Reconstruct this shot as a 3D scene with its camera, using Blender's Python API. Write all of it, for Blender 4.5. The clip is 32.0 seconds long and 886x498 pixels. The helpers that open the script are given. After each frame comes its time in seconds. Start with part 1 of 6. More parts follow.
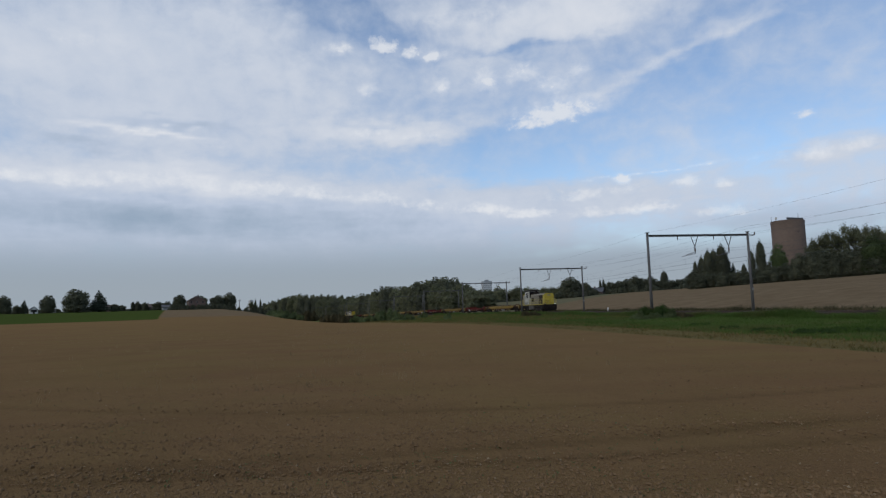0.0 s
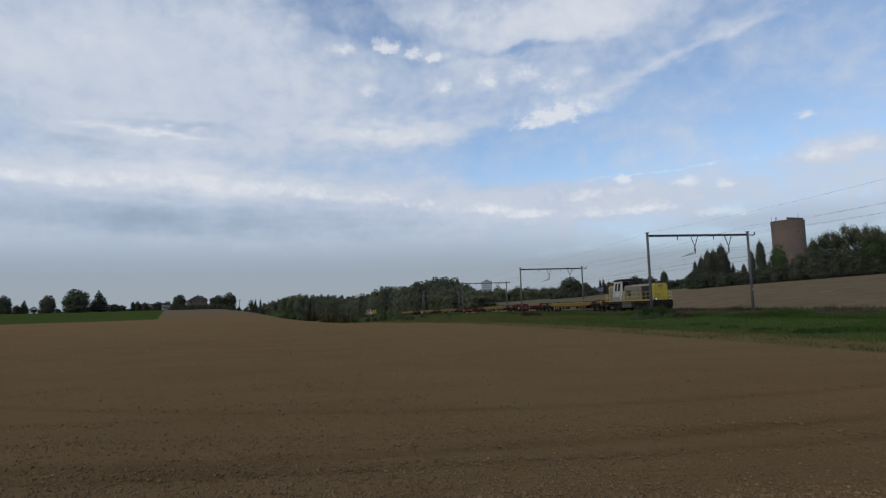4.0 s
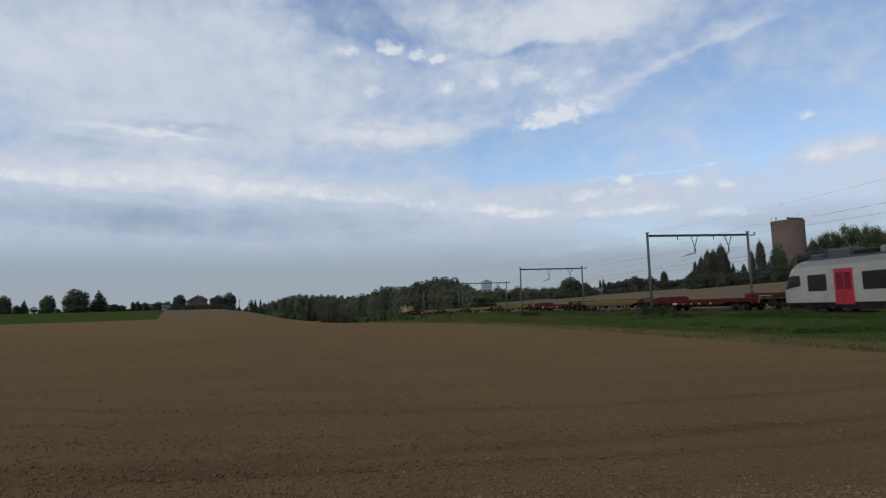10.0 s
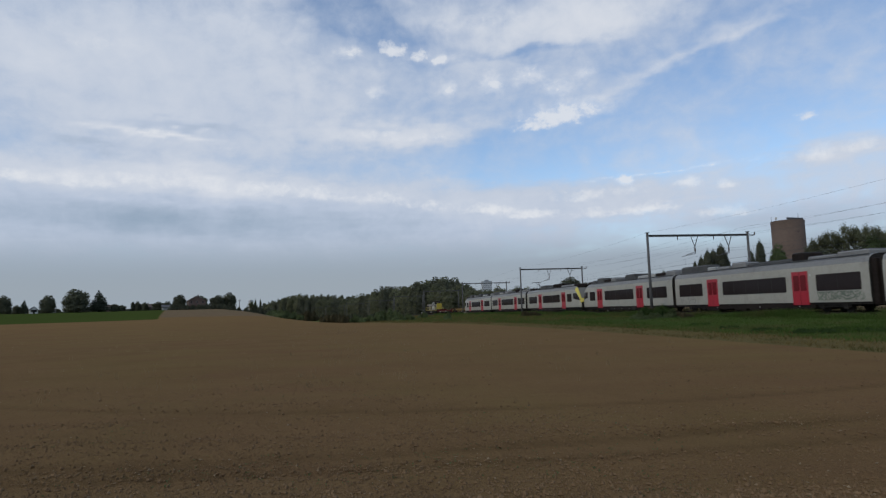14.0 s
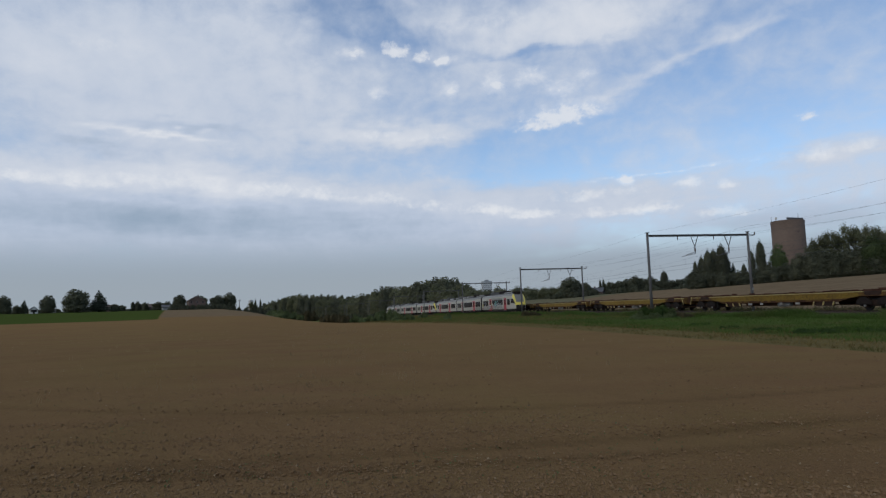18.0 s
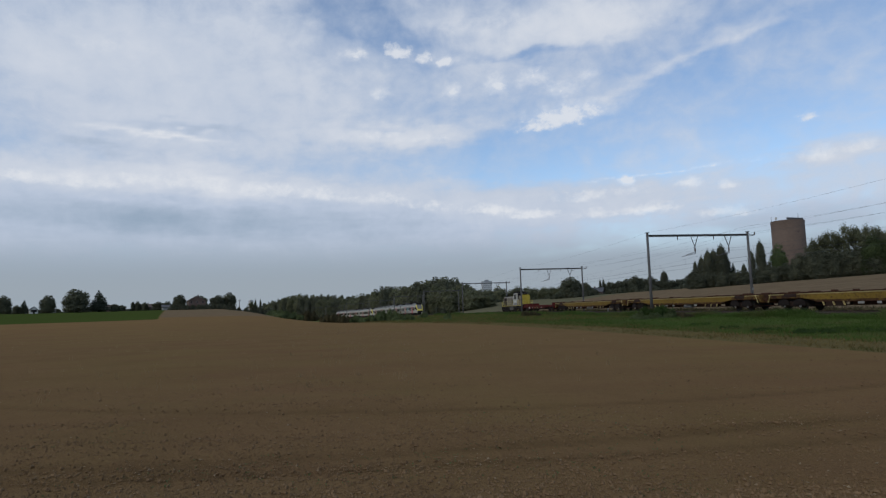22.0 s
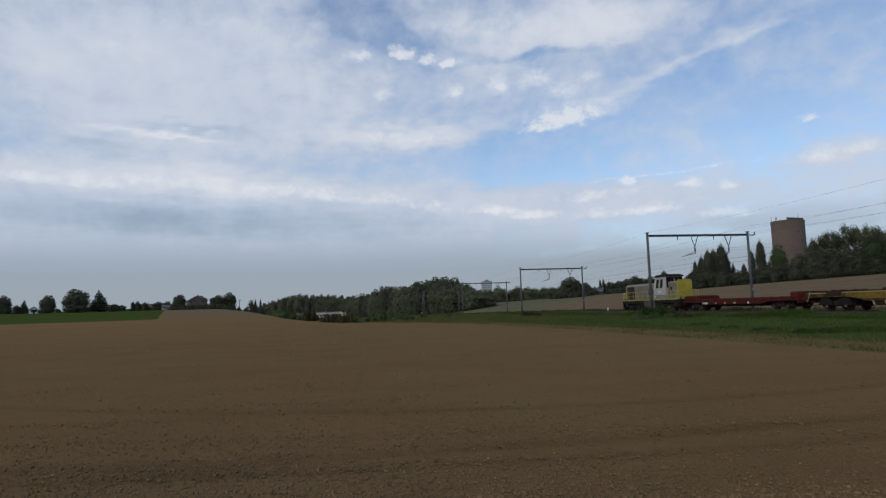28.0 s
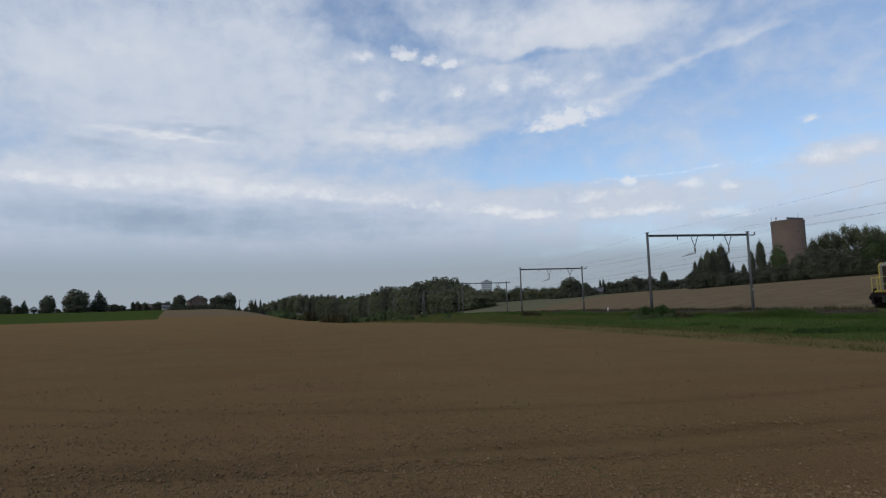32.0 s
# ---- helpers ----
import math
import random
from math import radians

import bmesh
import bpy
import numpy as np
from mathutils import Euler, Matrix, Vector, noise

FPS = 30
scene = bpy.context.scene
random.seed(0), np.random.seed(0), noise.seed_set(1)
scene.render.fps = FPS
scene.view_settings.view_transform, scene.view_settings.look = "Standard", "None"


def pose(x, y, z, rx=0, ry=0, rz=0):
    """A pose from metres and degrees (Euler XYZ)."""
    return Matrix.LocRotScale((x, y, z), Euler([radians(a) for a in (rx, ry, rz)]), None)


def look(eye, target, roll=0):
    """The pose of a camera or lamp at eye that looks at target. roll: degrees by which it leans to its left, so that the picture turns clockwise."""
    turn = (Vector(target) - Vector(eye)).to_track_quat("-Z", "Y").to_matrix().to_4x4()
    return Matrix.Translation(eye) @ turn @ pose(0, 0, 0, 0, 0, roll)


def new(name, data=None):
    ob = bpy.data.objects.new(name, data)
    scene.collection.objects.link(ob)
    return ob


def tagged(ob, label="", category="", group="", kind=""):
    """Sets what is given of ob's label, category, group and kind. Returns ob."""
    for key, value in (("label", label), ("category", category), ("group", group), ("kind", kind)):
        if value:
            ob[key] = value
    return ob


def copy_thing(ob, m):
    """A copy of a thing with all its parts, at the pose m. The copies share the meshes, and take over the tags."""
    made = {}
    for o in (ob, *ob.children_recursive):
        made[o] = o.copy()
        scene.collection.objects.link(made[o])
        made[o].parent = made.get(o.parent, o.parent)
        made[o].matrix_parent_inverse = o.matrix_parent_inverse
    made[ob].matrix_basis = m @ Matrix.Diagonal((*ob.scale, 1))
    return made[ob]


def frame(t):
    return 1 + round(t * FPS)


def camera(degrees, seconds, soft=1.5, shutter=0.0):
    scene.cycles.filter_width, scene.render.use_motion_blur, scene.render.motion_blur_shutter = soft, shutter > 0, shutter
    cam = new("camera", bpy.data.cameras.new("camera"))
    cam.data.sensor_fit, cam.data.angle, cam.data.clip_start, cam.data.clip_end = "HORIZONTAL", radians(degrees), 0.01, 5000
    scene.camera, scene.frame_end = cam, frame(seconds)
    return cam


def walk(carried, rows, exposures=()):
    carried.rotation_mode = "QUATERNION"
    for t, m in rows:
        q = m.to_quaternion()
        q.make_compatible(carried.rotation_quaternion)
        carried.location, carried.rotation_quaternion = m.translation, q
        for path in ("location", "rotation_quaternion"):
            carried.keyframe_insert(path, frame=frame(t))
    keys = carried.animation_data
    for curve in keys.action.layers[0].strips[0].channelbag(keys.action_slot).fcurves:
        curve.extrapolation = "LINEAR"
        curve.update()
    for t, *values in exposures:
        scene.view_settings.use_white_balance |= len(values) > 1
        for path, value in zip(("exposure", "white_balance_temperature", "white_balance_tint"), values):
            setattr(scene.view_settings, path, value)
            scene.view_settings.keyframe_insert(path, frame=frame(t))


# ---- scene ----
import itertools

# ---------------------------------------------------------------- camera
EYE = Vector((0.0, 0.0, 1.7))
cam = camera(71.54, 32.0, soft=1.28, shutter=0.12)
AIM = EYE + Vector((0.0, math.cos(radians(5.51)), math.sin(radians(5.51))))
walk(cam, [(0.0, look(EYE, AIM, -1.8)), (32.0, look(EYE, AIM, -1.8))],
     exposures=[(0.0, 0.0), (32.0, 0.0)])

# ---------------------------------------------------------------- world and sun
SUN_EL, SUN_AZ = radians(38), radians(228)     # azimuth clockwise from +Y: behind and to the left
world = bpy.data.worlds.new("sky_world")
scene.world = world
world.use_nodes = True
wn = world.node_tree.nodes
sky = wn.new("ShaderNodeTexSky")
sky.sky_type = 'NISHITA'
sky.sun_disc = False
sky.sun_elevation, sky.sun_rotation = SUN_EL, SUN_AZ
sky.air_density, sky.dust_density, sky.ozone_density = 1.0, 0.25, 3.0
world.node_tree.links.new(sky.outputs[0], wn["Background"].inputs["Color"])
wn["Background"].inputs["Strength"].default_value = 0.145
sun_data = bpy.data.lights.new("sun", 'SUN')
sun_data.energy, sun_data.angle, sun_data.color = 2.3, radians(14), (1.0, 0.915, 0.76)
sun = new("sun", sun_data)
sun.matrix_world = look((900 * math.sin(SUN_AZ), 900 * math.cos(SUN_AZ), 900 * math.tan(SUN_EL)), (0, 0, 0))

# ---------------------------------------------------------------- materials


def material(name, dark, light, rough=0.8, metal=0.0, grain=8.0, patch=0.6, bump=0.2, bump_size=0.02,
             spots=None, spots_at=(0.62, 0.75), spots_scale=2.5, coat=0.0, vary=0.0, spec=0.5):
    """Two scales of noise between two colours, spots of a third (dirt, rust, moss) and a fine relief."""
    m = bpy.data.materials.new(name)
    m.use_nodes = True
    n, l = m.node_tree.nodes, m.node_tree.links
    b = n["Principled BSDF"]
    co = n.new("ShaderNodeTexCoord")
    fine = n.new("ShaderNodeTexNoise")
    fine.inputs["Scale"].default_value, fine.inputs["Detail"].default_value = grain, 6
    fine.inputs["Roughness"].default_value = 0.65
    broad = n.new("ShaderNodeTexNoise")
    broad.inputs["Scale"].default_value, broad.inputs["Detail"].default_value = patch, 4
    for t in (fine, broad):
        l.new(co.outputs["Object"], t.inputs["Vector"])
    add = n.new("ShaderNodeMath")
    add.operation = 'ADD'
    l.new(fine.outputs["Fac"], add.inputs[0])
    l.new(broad.outputs["Fac"], add.inputs[1])
    rng = n.new("ShaderNodeMapRange")
    rng.inputs["From Min"].default_value, rng.inputs["From Max"].default_value = 0.72, 1.28
    l.new(add.outputs[0], rng.inputs["Value"])
    mix = n.new("ShaderNodeMix")
    mix.data_type = 'RGBA'
    mix.inputs["A"].default_value, mix.inputs["B"].default_value = (*dark, 1), (*light, 1)
    l.new(rng.outputs["Result"], mix.inputs["Factor"])
    out = mix.outputs["Result"]
    if spots:
        sp = n.new("ShaderNodeTexNoise")
        sp.inputs["Scale"].default_value, sp.inputs["Detail"].default_value = spots_scale, 7
        l.new(co.outputs["Object"], sp.inputs["Vector"])
        sr = n.new("ShaderNodeMapRange")
        sr.inputs["From Min"].default_value, sr.inputs["From Max"].default_value = spots_at
        l.new(sp.outputs["Fac"], sr.inputs["Value"])
        m2 = n.new("ShaderNodeMix")
        m2.data_type = 'RGBA'
        m2.inputs["B"].default_value = (*spots, 1)
        l.new(sr.outputs["Result"], m2.inputs["Factor"])
        l.new(out, m2.inputs["A"])
        out = m2.outputs["Result"]
    if vary:
        oi = n.new("ShaderNodeObjectInfo")
        hs = n.new("ShaderNodeHueSaturation")
        vr = n.new("ShaderNodeMapRange")
        vr.inputs["To Min"].default_value, vr.inputs["To Max"].default_value = 1 - vary, 1 + vary
        l.new(oi.outputs["Random"], vr.inputs["Value"])
        l.new(vr.outputs["Result"], hs.inputs["Value"])
        l.new(out, hs.inputs["Color"])
        out = hs.outputs["Color"]
    l.new(out, b.inputs["Base Color"])
    b.inputs["Roughness"].default_value, b.inputs["Metallic"].default_value = rough, metal
    b.inputs["Specular IOR Level"].default_value = spec
    b.inputs["Coat Weight"].default_value = coat
    if bump:
        bp = n.new("ShaderNodeBump")
        bp.inputs["Strength"].default_value, bp.inputs["Distance"].default_value = bump, bump_size
        l.new(fine.outputs["Fac"], bp.inputs["Height"])
        l.new(bp.outputs["Normal"], b.inputs["Normal"])
    return m


def glass_dark(name, tint):
    m = material(name, tint, tuple(1.3 * v for v in tint), rough=0.12, grain=1.5, patch=0.2, bump=0.0, spec=0.16)
    return m


def glowing(name, colour, strength):
    m = bpy.data.materials.new(name)
    m.use_nodes = True
    b = m.node_tree.nodes["Principled BSDF"]
    b.inputs["Emission Color"].default_value = (*colour, 1)
    b.inputs["Emission Strength"].default_value = strength
    return m


def let_light_through(m, share):
    """Thin leaves and blades pass part of the light on."""
    n, l = m.node_tree.nodes, m.node_tree.links
    b = n["Principled BSDF"]
    thin = n.new("ShaderNodeBsdfTranslucent")
    l.new(b.inputs["Base Color"].links[0].from_socket, thin.inputs["Color"])
    mx = n.new("ShaderNodeMixShader")
    mx.inputs["Fac"].default_value = share
    l.new(b.outputs[0], mx.inputs[1])
    l.new(thin.outputs[0], mx.inputs[2])
    l.new(mx.outputs[0], n["Material Output"].inputs["Surface"])
    return m


def grass_green(*a, **kw):
    return let_light_through(material(*a, **kw), 0.45)


def tree_green(name, dark, light):
    """Foliage: matt, and light passes through the leaves."""
    m = material(name, dark, light, rough=0.85, grain=0.9, patch=0.25, bump=0.0, vary=0.16, spec=0.05)
    return let_light_through(m, 0.42)


M = dict(
    ballast=material("ballast", (0.044, 0.033, 0.019), (0.090, 0.068, 0.041), rough=0.95, grain=14, patch=0.5, bump=1.0, bump_size=0.05,
                     spots=(0.06, 0.042, 0.03), spec=0.05),
    rail=material("rail_steel", (0.030, 0.018, 0.013), (0.065, 0.042, 0.031), rough=0.7, metal=0.0, grain=20, bump=0.1),
    sleeper=material("sleeper_concrete", (0.045, 0.037, 0.028), (0.085, 0.072, 0.055), rough=0.9, grain=10, vary=0.2),
    pole=material("galvanised_pole", (0.060, 0.058, 0.056), (0.11, 0.107, 0.104), rough=0.7, metal=0.1, grain=6, patch=0.8, bump=0.05,
                  spots=(0.12, 0.08, 0.06), spots_at=(0.66, 0.8)),
    wire=material("wire_copper", (0.035, 0.04, 0.04), (0.07, 0.075, 0.07), rough=0.6, metal=0.4, bump=0.0),
    insulator=material("insulator_brown", (0.05, 0.03, 0.02), (0.09, 0.05, 0.035), rough=0.3, bump=0.0),
    white=material("coach_white", (0.315, 0.30, 0.25), (0.39, 0.374, 0.318), rough=0.42, grain=3, patch=0.35, bump=0.02,
                   spots=(0.23, 0.215, 0.175), spots_at=(0.55, 0.85), spots_scale=0.9, coat=0.05),
    coach_grey=material("coach_roof_grey", (0.17, 0.168, 0.16), (0.225, 0.222, 0.21), rough=0.5, grain=3, patch=0.4, bump=0.03,
                        spots=(0.15, 0.14, 0.13), spots_scale=0.9),
    coach_dark=material("underframe_dark", (0.012, 0.011, 0.010), (0.033, 0.029, 0.025), spec=0.2, rough=0.8, grain=6, patch=1.2,
                        spots=(0.05, 0.038, 0.028), bump=0.2),
    roof_pale=material("roof_housing_pale", (0.24, 0.24, 0.225), (0.34, 0.34, 0.32), rough=0.6, grain=4, patch=0.7, bump=0.05,
                       spots=(0.13, 0.12, 0.10), spots_scale=1.1),
    roof_gear=material("roof_equipment", (0.035, 0.035, 0.035), (0.085, 0.085, 0.08), rough=0.7, grain=5, bump=0.1,
                       spots=(0.05, 0.045, 0.04)),
    door_red=material("door_red", (0.325, 0.006, 0.018), (0.415, 0.008, 0.025), rough=0.38, grain=3, bump=0.02, coat=0.2,
                      spots=(0.20, 0.016, 0.018), spots_scale=1.2),
    nose_yellow=material("nose_yellow", (0.46, 0.38, 0.05), (0.60, 0.50, 0.08), rough=0.4, grain=3, bump=0.02,
                         spots=(0.32, 0.26, 0.05), coat=0.2),
    pane=glass_dark("window_dark", (0.020, 0.014, 0.014)),
    # windscreen tint lightened: the sky's reflection is put into its base colour
    screen_glass=glass_dark("windscreen_sky_grey", (0.13, 0.128, 0.118)),
    door_pane=glass_dark("door_window_dark", (0.13, 0.010, 0.014)),
    loco_grey=material("loco_grey", (0.152, 0.131, 0.096), (0.212, 0.184, 0.138), rough=0.55, grain=4, patch=0.5, bump=0.05,
                       spots=(0.115, 0.100, 0.080), spots_scale=1.1),
    loco_white=material("loco_cab_white", (0.335, 0.32, 0.268), (0.425, 0.408, 0.345), rough=0.45, grain=4, bump=0.03,
                        spots=(0.38, 0.37, 0.33), spots_scale=1.2),
    loco_yellow=material("loco_yellow", (0.325, 0.248, 0.020), (0.455, 0.352, 0.032), rough=0.5, grain=4, bump=0.04,
                         spots=(0.16, 0.115, 0.03), spots_at=(0.55, 0.78), spots_scale=1.6),
    radiator=material("radiator_brown", (0.017, 0.010, 0.008), (0.038, 0.022, 0.016), rough=0.8, grain=9, patch=1.0, bump=0.1),
    tank=material("fuel_tank_grey", (0.044, 0.037, 0.031), (0.072, 0.061, 0.052), rough=0.6, grain=5, patch=0.6, bump=0.08,
                  spots=(0.06, 0.05, 0.04), spots_scale=1.5),
    rail_yellow=material("handrail_yellow", (0.36, 0.30, 0.06), (0.46, 0.385, 0.10), rough=0.5, bump=0.0),
    wagon_yellow=material("wagon_yellow", (0.125, 0.078, 0.012), (0.222, 0.142, 0.021), spec=0.2, rough=0.65, grain=5, patch=0.45, bump=0.1,
                          spots=(0.090, 0.050, 0.015), spots_at=(0.50, 0.72), spots_scale=4.5, vary=0.12),
    wagon_worn=material("wagon_rusted_yellow", (0.075, 0.040, 0.014), (0.150, 0.088, 0.020), spec=0.15, rough=0.75, grain=5, patch=0.6, bump=0.1,
                        spots=(0.050, 0.024, 0.014), spots_at=(0.42, 0.58), spots_scale=1.8, vary=0.12),
    wagon_trim=material("wagon_faded_yellow", (0.30, 0.235, 0.085), (0.42, 0.335, 0.135), rough=0.7, grain=5, bump=0.05,
                        spots=(0.25, 0.16, 0.07), spots_at=(0.55, 0.7)),
    wagon_red=material("wagon_oxide_red", (0.062, 0.011, 0.009), (0.112, 0.019, 0.015), spec=0.12, rough=0.8, grain=5, patch=0.5, bump=0.1,
                       spots=(0.048, 0.024, 0.017), spots_at=(0.48, 0.66), spots_scale=1.2, vary=0.22),
    bogie_brown=material("bogie_brown", (0.018, 0.011, 0.008), (0.046, 0.025, 0.017), rough=0.85, grain=7, patch=0.9, bump=0.2, spec=0.2),
    rust=material("rusty_brown", (0.034, 0.017, 0.011), (0.085, 0.040, 0.024), spec=0.1, rough=0.9, grain=7, patch=0.7, bump=0.3),
    black=material("black_steel", (0.012, 0.009, 0.008), (0.026, 0.020, 0.017), rough=0.85, grain=6, bump=0.1, spec=0.12),
    plate=material("dull_plate", (0.20, 0.19, 0.17), (0.30, 0.29, 0.26), rough=0.7, bump=0.0),
    pale=material("pale_plate", (0.45, 0.45, 0.42), (0.60, 0.60, 0.56), rough=0.6, bump=0.0),
    lamp=glowing("headlight_glass", (1.0, 0.97, 0.88), 1.7),
    brick=material("tower_brick", (0.118, 0.084, 0.064), (0.185, 0.134, 0.105), rough=0.9, grain=3, patch=0.12, bump=0.3,
                   spots=(0.085, 0.06, 0.05), spots_scale=0.3),
    brick_house=material("house_brick", (0.095, 0.062, 0.048), (0.15, 0.10, 0.08), rough=0.9, grain=4, patch=0.3),
    roof_tile=material("roof_tiles", (0.05, 0.040, 0.035), (0.095, 0.068, 0.056), rough=0.85, grain=5, patch=0.4),
    slate=material("slate_roof", (0.045, 0.047, 0.052), (0.09, 0.092, 0.10), rough=0.7, grain=5, patch=0.4),
    render_white=material("white_render", (0.55, 0.54, 0.51), (0.70, 0.69, 0.66), rough=0.85, grain=4),
    concrete=material("concrete", (0.26, 0.26, 0.255), (0.36, 0.36, 0.35), rough=0.85, grain=4, patch=0.2),
    bark=material("bark", (0.045, 0.035, 0.026), (0.10, 0.08, 0.06), rough=0.95, grain=6, bump=0.5),
    leaf=tree_green("broadleaf", (0.072, 0.080, 0.056), (0.128, 0.133, 0.088)),
    # willow leaves; on the wood's trees this paler green stands for haze
    leaf_light=tree_green("willow_and_haze_green", (0.108, 0.116, 0.068), (0.178, 0.184, 0.106)),
    conifer=tree_green("conifer_green", (0.040, 0.050, 0.038), (0.076, 0.088, 0.060)),
    leaf_fresh=tree_green("fresh_green", (0.060, 0.082, 0.036), (0.105, 0.135, 0.058)),
    bush=tree_green("scrub_green", (0.080, 0.104, 0.046), (0.135, 0.165, 0.072)),
    nettle=tree_green("nettle_green", (0.028, 0.052, 0.014), (0.060, 0.092, 0.026)),
    scrub=tree_green("scrub_brown", (0.062, 0.056, 0.030), (0.118, 0.100, 0.054)),
    blade=grass_green("grass_blades", (0.054, 0.094, 0.018), (0.102, 0.158, 0.038), rough=0.75, grain=0.7, patch=0.12, bump=0.0,
                   spots=(0.115, 0.112, 0.042), spots_at=(0.50, 0.68), spots_scale=0.22, spec=0.05),
    weed=grass_green("trackside_weeds", (0.040, 0.042, 0.020), (0.090, 0.080, 0.038), rough=0.85, grain=0.8, patch=0.2, bump=0.0, spec=0.05),
    straw=grass_green("dry_grass", (0.120, 0.090, 0.032), (0.21, 0.160, 0.062), rough=0.85, grain=0.8, patch=0.2, bump=0.0,
                   spots=(0.085, 0.092, 0.028), spots_at=(0.56, 0.70), spots_scale=0.5, spec=0.05),
    stalk=grass_green("dry_stalk", (0.19, 0.14, 0.075), (0.29, 0.22, 0.12), rough=0.85, grain=2.0, patch=0.3, bump=0.0, spec=0.05),
    clod=material("soil_clods", (0.118, 0.073, 0.038), (0.215, 0.140, 0.075), rough=0.95, grain=25, patch=1.4, bump=0.5, bump_size=0.01, spec=0.05),
    stone=material("field_stones", (0.165, 0.118, 0.068), (0.28, 0.205, 0.125), spec=0.1, rough=0.9, grain=25, patch=2.0, bump=0.2, bump_size=0.005),
)

# ---------------------------------------------------------------- railway line: plan and level
HEADING = radians(9.596)       # the straight leads away to the left of the view
NEAR_D = 37.9                  # camera to the near track's centre, square to it
FAR_OFF = 4.2                  # near to far track
GANTRIES = [14.5 + 49.1 * i for i in range(-1, 10)]

STATION = np.arange(-620.0, 900.0, 2.0)
_curv = np.clip((STATION - 73.5) / 60, 0, 1) * np.clip((640 - STATION) / 60, 0, 1) / 1061.0
_turn = HEADING + np.concatenate([[0], np.cumsum(_curv[1:] + _curv[:-1])])
_px = np.concatenate([[0], np.cumsum(-np.sin(_turn[1:]) - np.sin(_turn[:-1]))])
_py = np.concatenate([[0], np.cumsum(np.cos(_turn[1:]) + np.cos(_turn[:-1]))])
_i0 = int(np.argmin(abs(STATION)))
_px += NEAR_D * math.cos(HEADING) - _px[_i0]
_py += NEAR_D * math.sin(HEADING) - _py[_i0]


def soft_steps(x, xs, ys, reach):
    return sum(np.interp(x + k * reach, xs, ys) for k in (-1, -0.5, 0, 0.5, 1)) / 5


def rail_z(s):
    return soft_steps(s, [-700, 120, 258, 380, 470, 900], [0.45, 0.45, -0.65, -2.5, -3.1, -5.0], 30)


def track(s, off=0.0, z=0.0):
    """A point off metres beyond the near track's centre, z above its rails, and the line's direction."""
    t = float(np.interp(s, STATION, _turn))
    x, y = float(np.interp(s, STATION, _px)), float(np.interp(s, STATION, _py))
    return Vector((x + off * math.cos(t), y + off * math.sin(t), float(rail_z(s)) + z)), t


def line_coords(x, y):
    """Station and offset from the near track for arrays of places."""
    s, d = np.empty_like(x), np.empty_like(x)
    for i in range(0, len(x), 4000):
        xx, yy = x[i:i + 4000, None], y[i:i + 4000, None]
        k = np.argmin((xx - _px[None, ::4]) ** 2 + (yy - _py[None, ::4]) ** 2, axis=1) * 4
        t = _turn[k]
        dx, dy = x[i:i + 4000] - _px[k], y[i:i + 4000] - _py[k]
        s[i:i + 4000] = STATION[k] - dx * np.sin(t) + dy * np.cos(t)
        d[i:i + 4000] = dx * np.cos(t) + dy * np.sin(t)
    return s, d


def ease(x, a, b):
    u = np.clip((x - a) / (b - a), 0, 1)
    return u * u * (3 - 2 * u)


VERGE = -22.3                  # edge of the ploughed field


def edge_of_field(s):
    return VERGE + 0.5 * np.sin(s / 23.0) * ease(s, 20, 60) - 11 * ease(s, 35, 112) - 2 * ease(s, 190, 330)


def terrain(x, y):
    """Height of the ground, and the station and offset used for it."""
    s, d = line_coords(x, y)
    r, az = np.hypot(x, y), np.degrees(np.arctan2(x, y))
    zr, edge = rail_z(s), edge_of_field(s)
    lat = edge - d
    field = (0.9 * ease(r, 60, 210) * ease(-az, 4, 26) + 5.2 * ease(r, 175, 440) * ease(lat, 2, 35)) * ease(y, -50, 60)
    field = field - 2.6 * ease(s, 60, 260) * (1 - ease(lat, 0, 25))
    bed = zr - 0.62
    w = ease(d, edge, -4.6) ** 0.8
    shoulder = zr - 0.30 - 0.32 * ease(d, -4.4, -3.0)
    near = field * (1 - w) + shoulder * w
    hill = bed + 0.25 * ease(d, 8, 11) + 9.9 * (1 - np.exp(-np.clip(d - 9, 0, None) / 73)) * (1 - 0.35 * ease(s, 260, 450) * (1 - ease(d, 30, 60)))
    z = np.where(d < 0, near, hill)
    z = z + 0.05 * np.sin(x / 7.0 + 1) * np.sin(y / 9.0) * ease(r, 5, 30)
    return z, s, d


def ground_z(x, y):
    return float(terrain(np.array([float(x)]), np.array([float(y)]))[0][0])


def mesh_object(name, verts, faces, mats, kind="", label="", category="", smooth=True, index=None):
    me = bpy.data.meshes.new(name)
    me.from_pydata(verts, [], faces)
    for m in mats:
        me.materials.append(m)
    if index is not None:
        me.polygons.foreach_set("material_index", index)
    me.polygons.foreach_set("use_smooth", [smooth] * len(me.polygons))
    me.update()
    return tagged(new(name, me), label, category, "", kind)


def polar_faces(nc, nr, closed=True):
    c = np.arange(nc if closed else nc - 1)
    f = []
    for i in range(nr - 1):
        a, b = i * nc + c, i * nc + (c + 1) % nc
        f.append(np.stack([a, b, b + nc, a + nc], 1))
    return np.concatenate(f)


# ---------------------------------------------------------------- ground: one sheet to the horizon
RUTS = [(7.62, 0.135, 0.012, 0.20), (10.55, -0.03, 0.022, 0.17), (6.95, 0.09, 0.006, 0.14)]


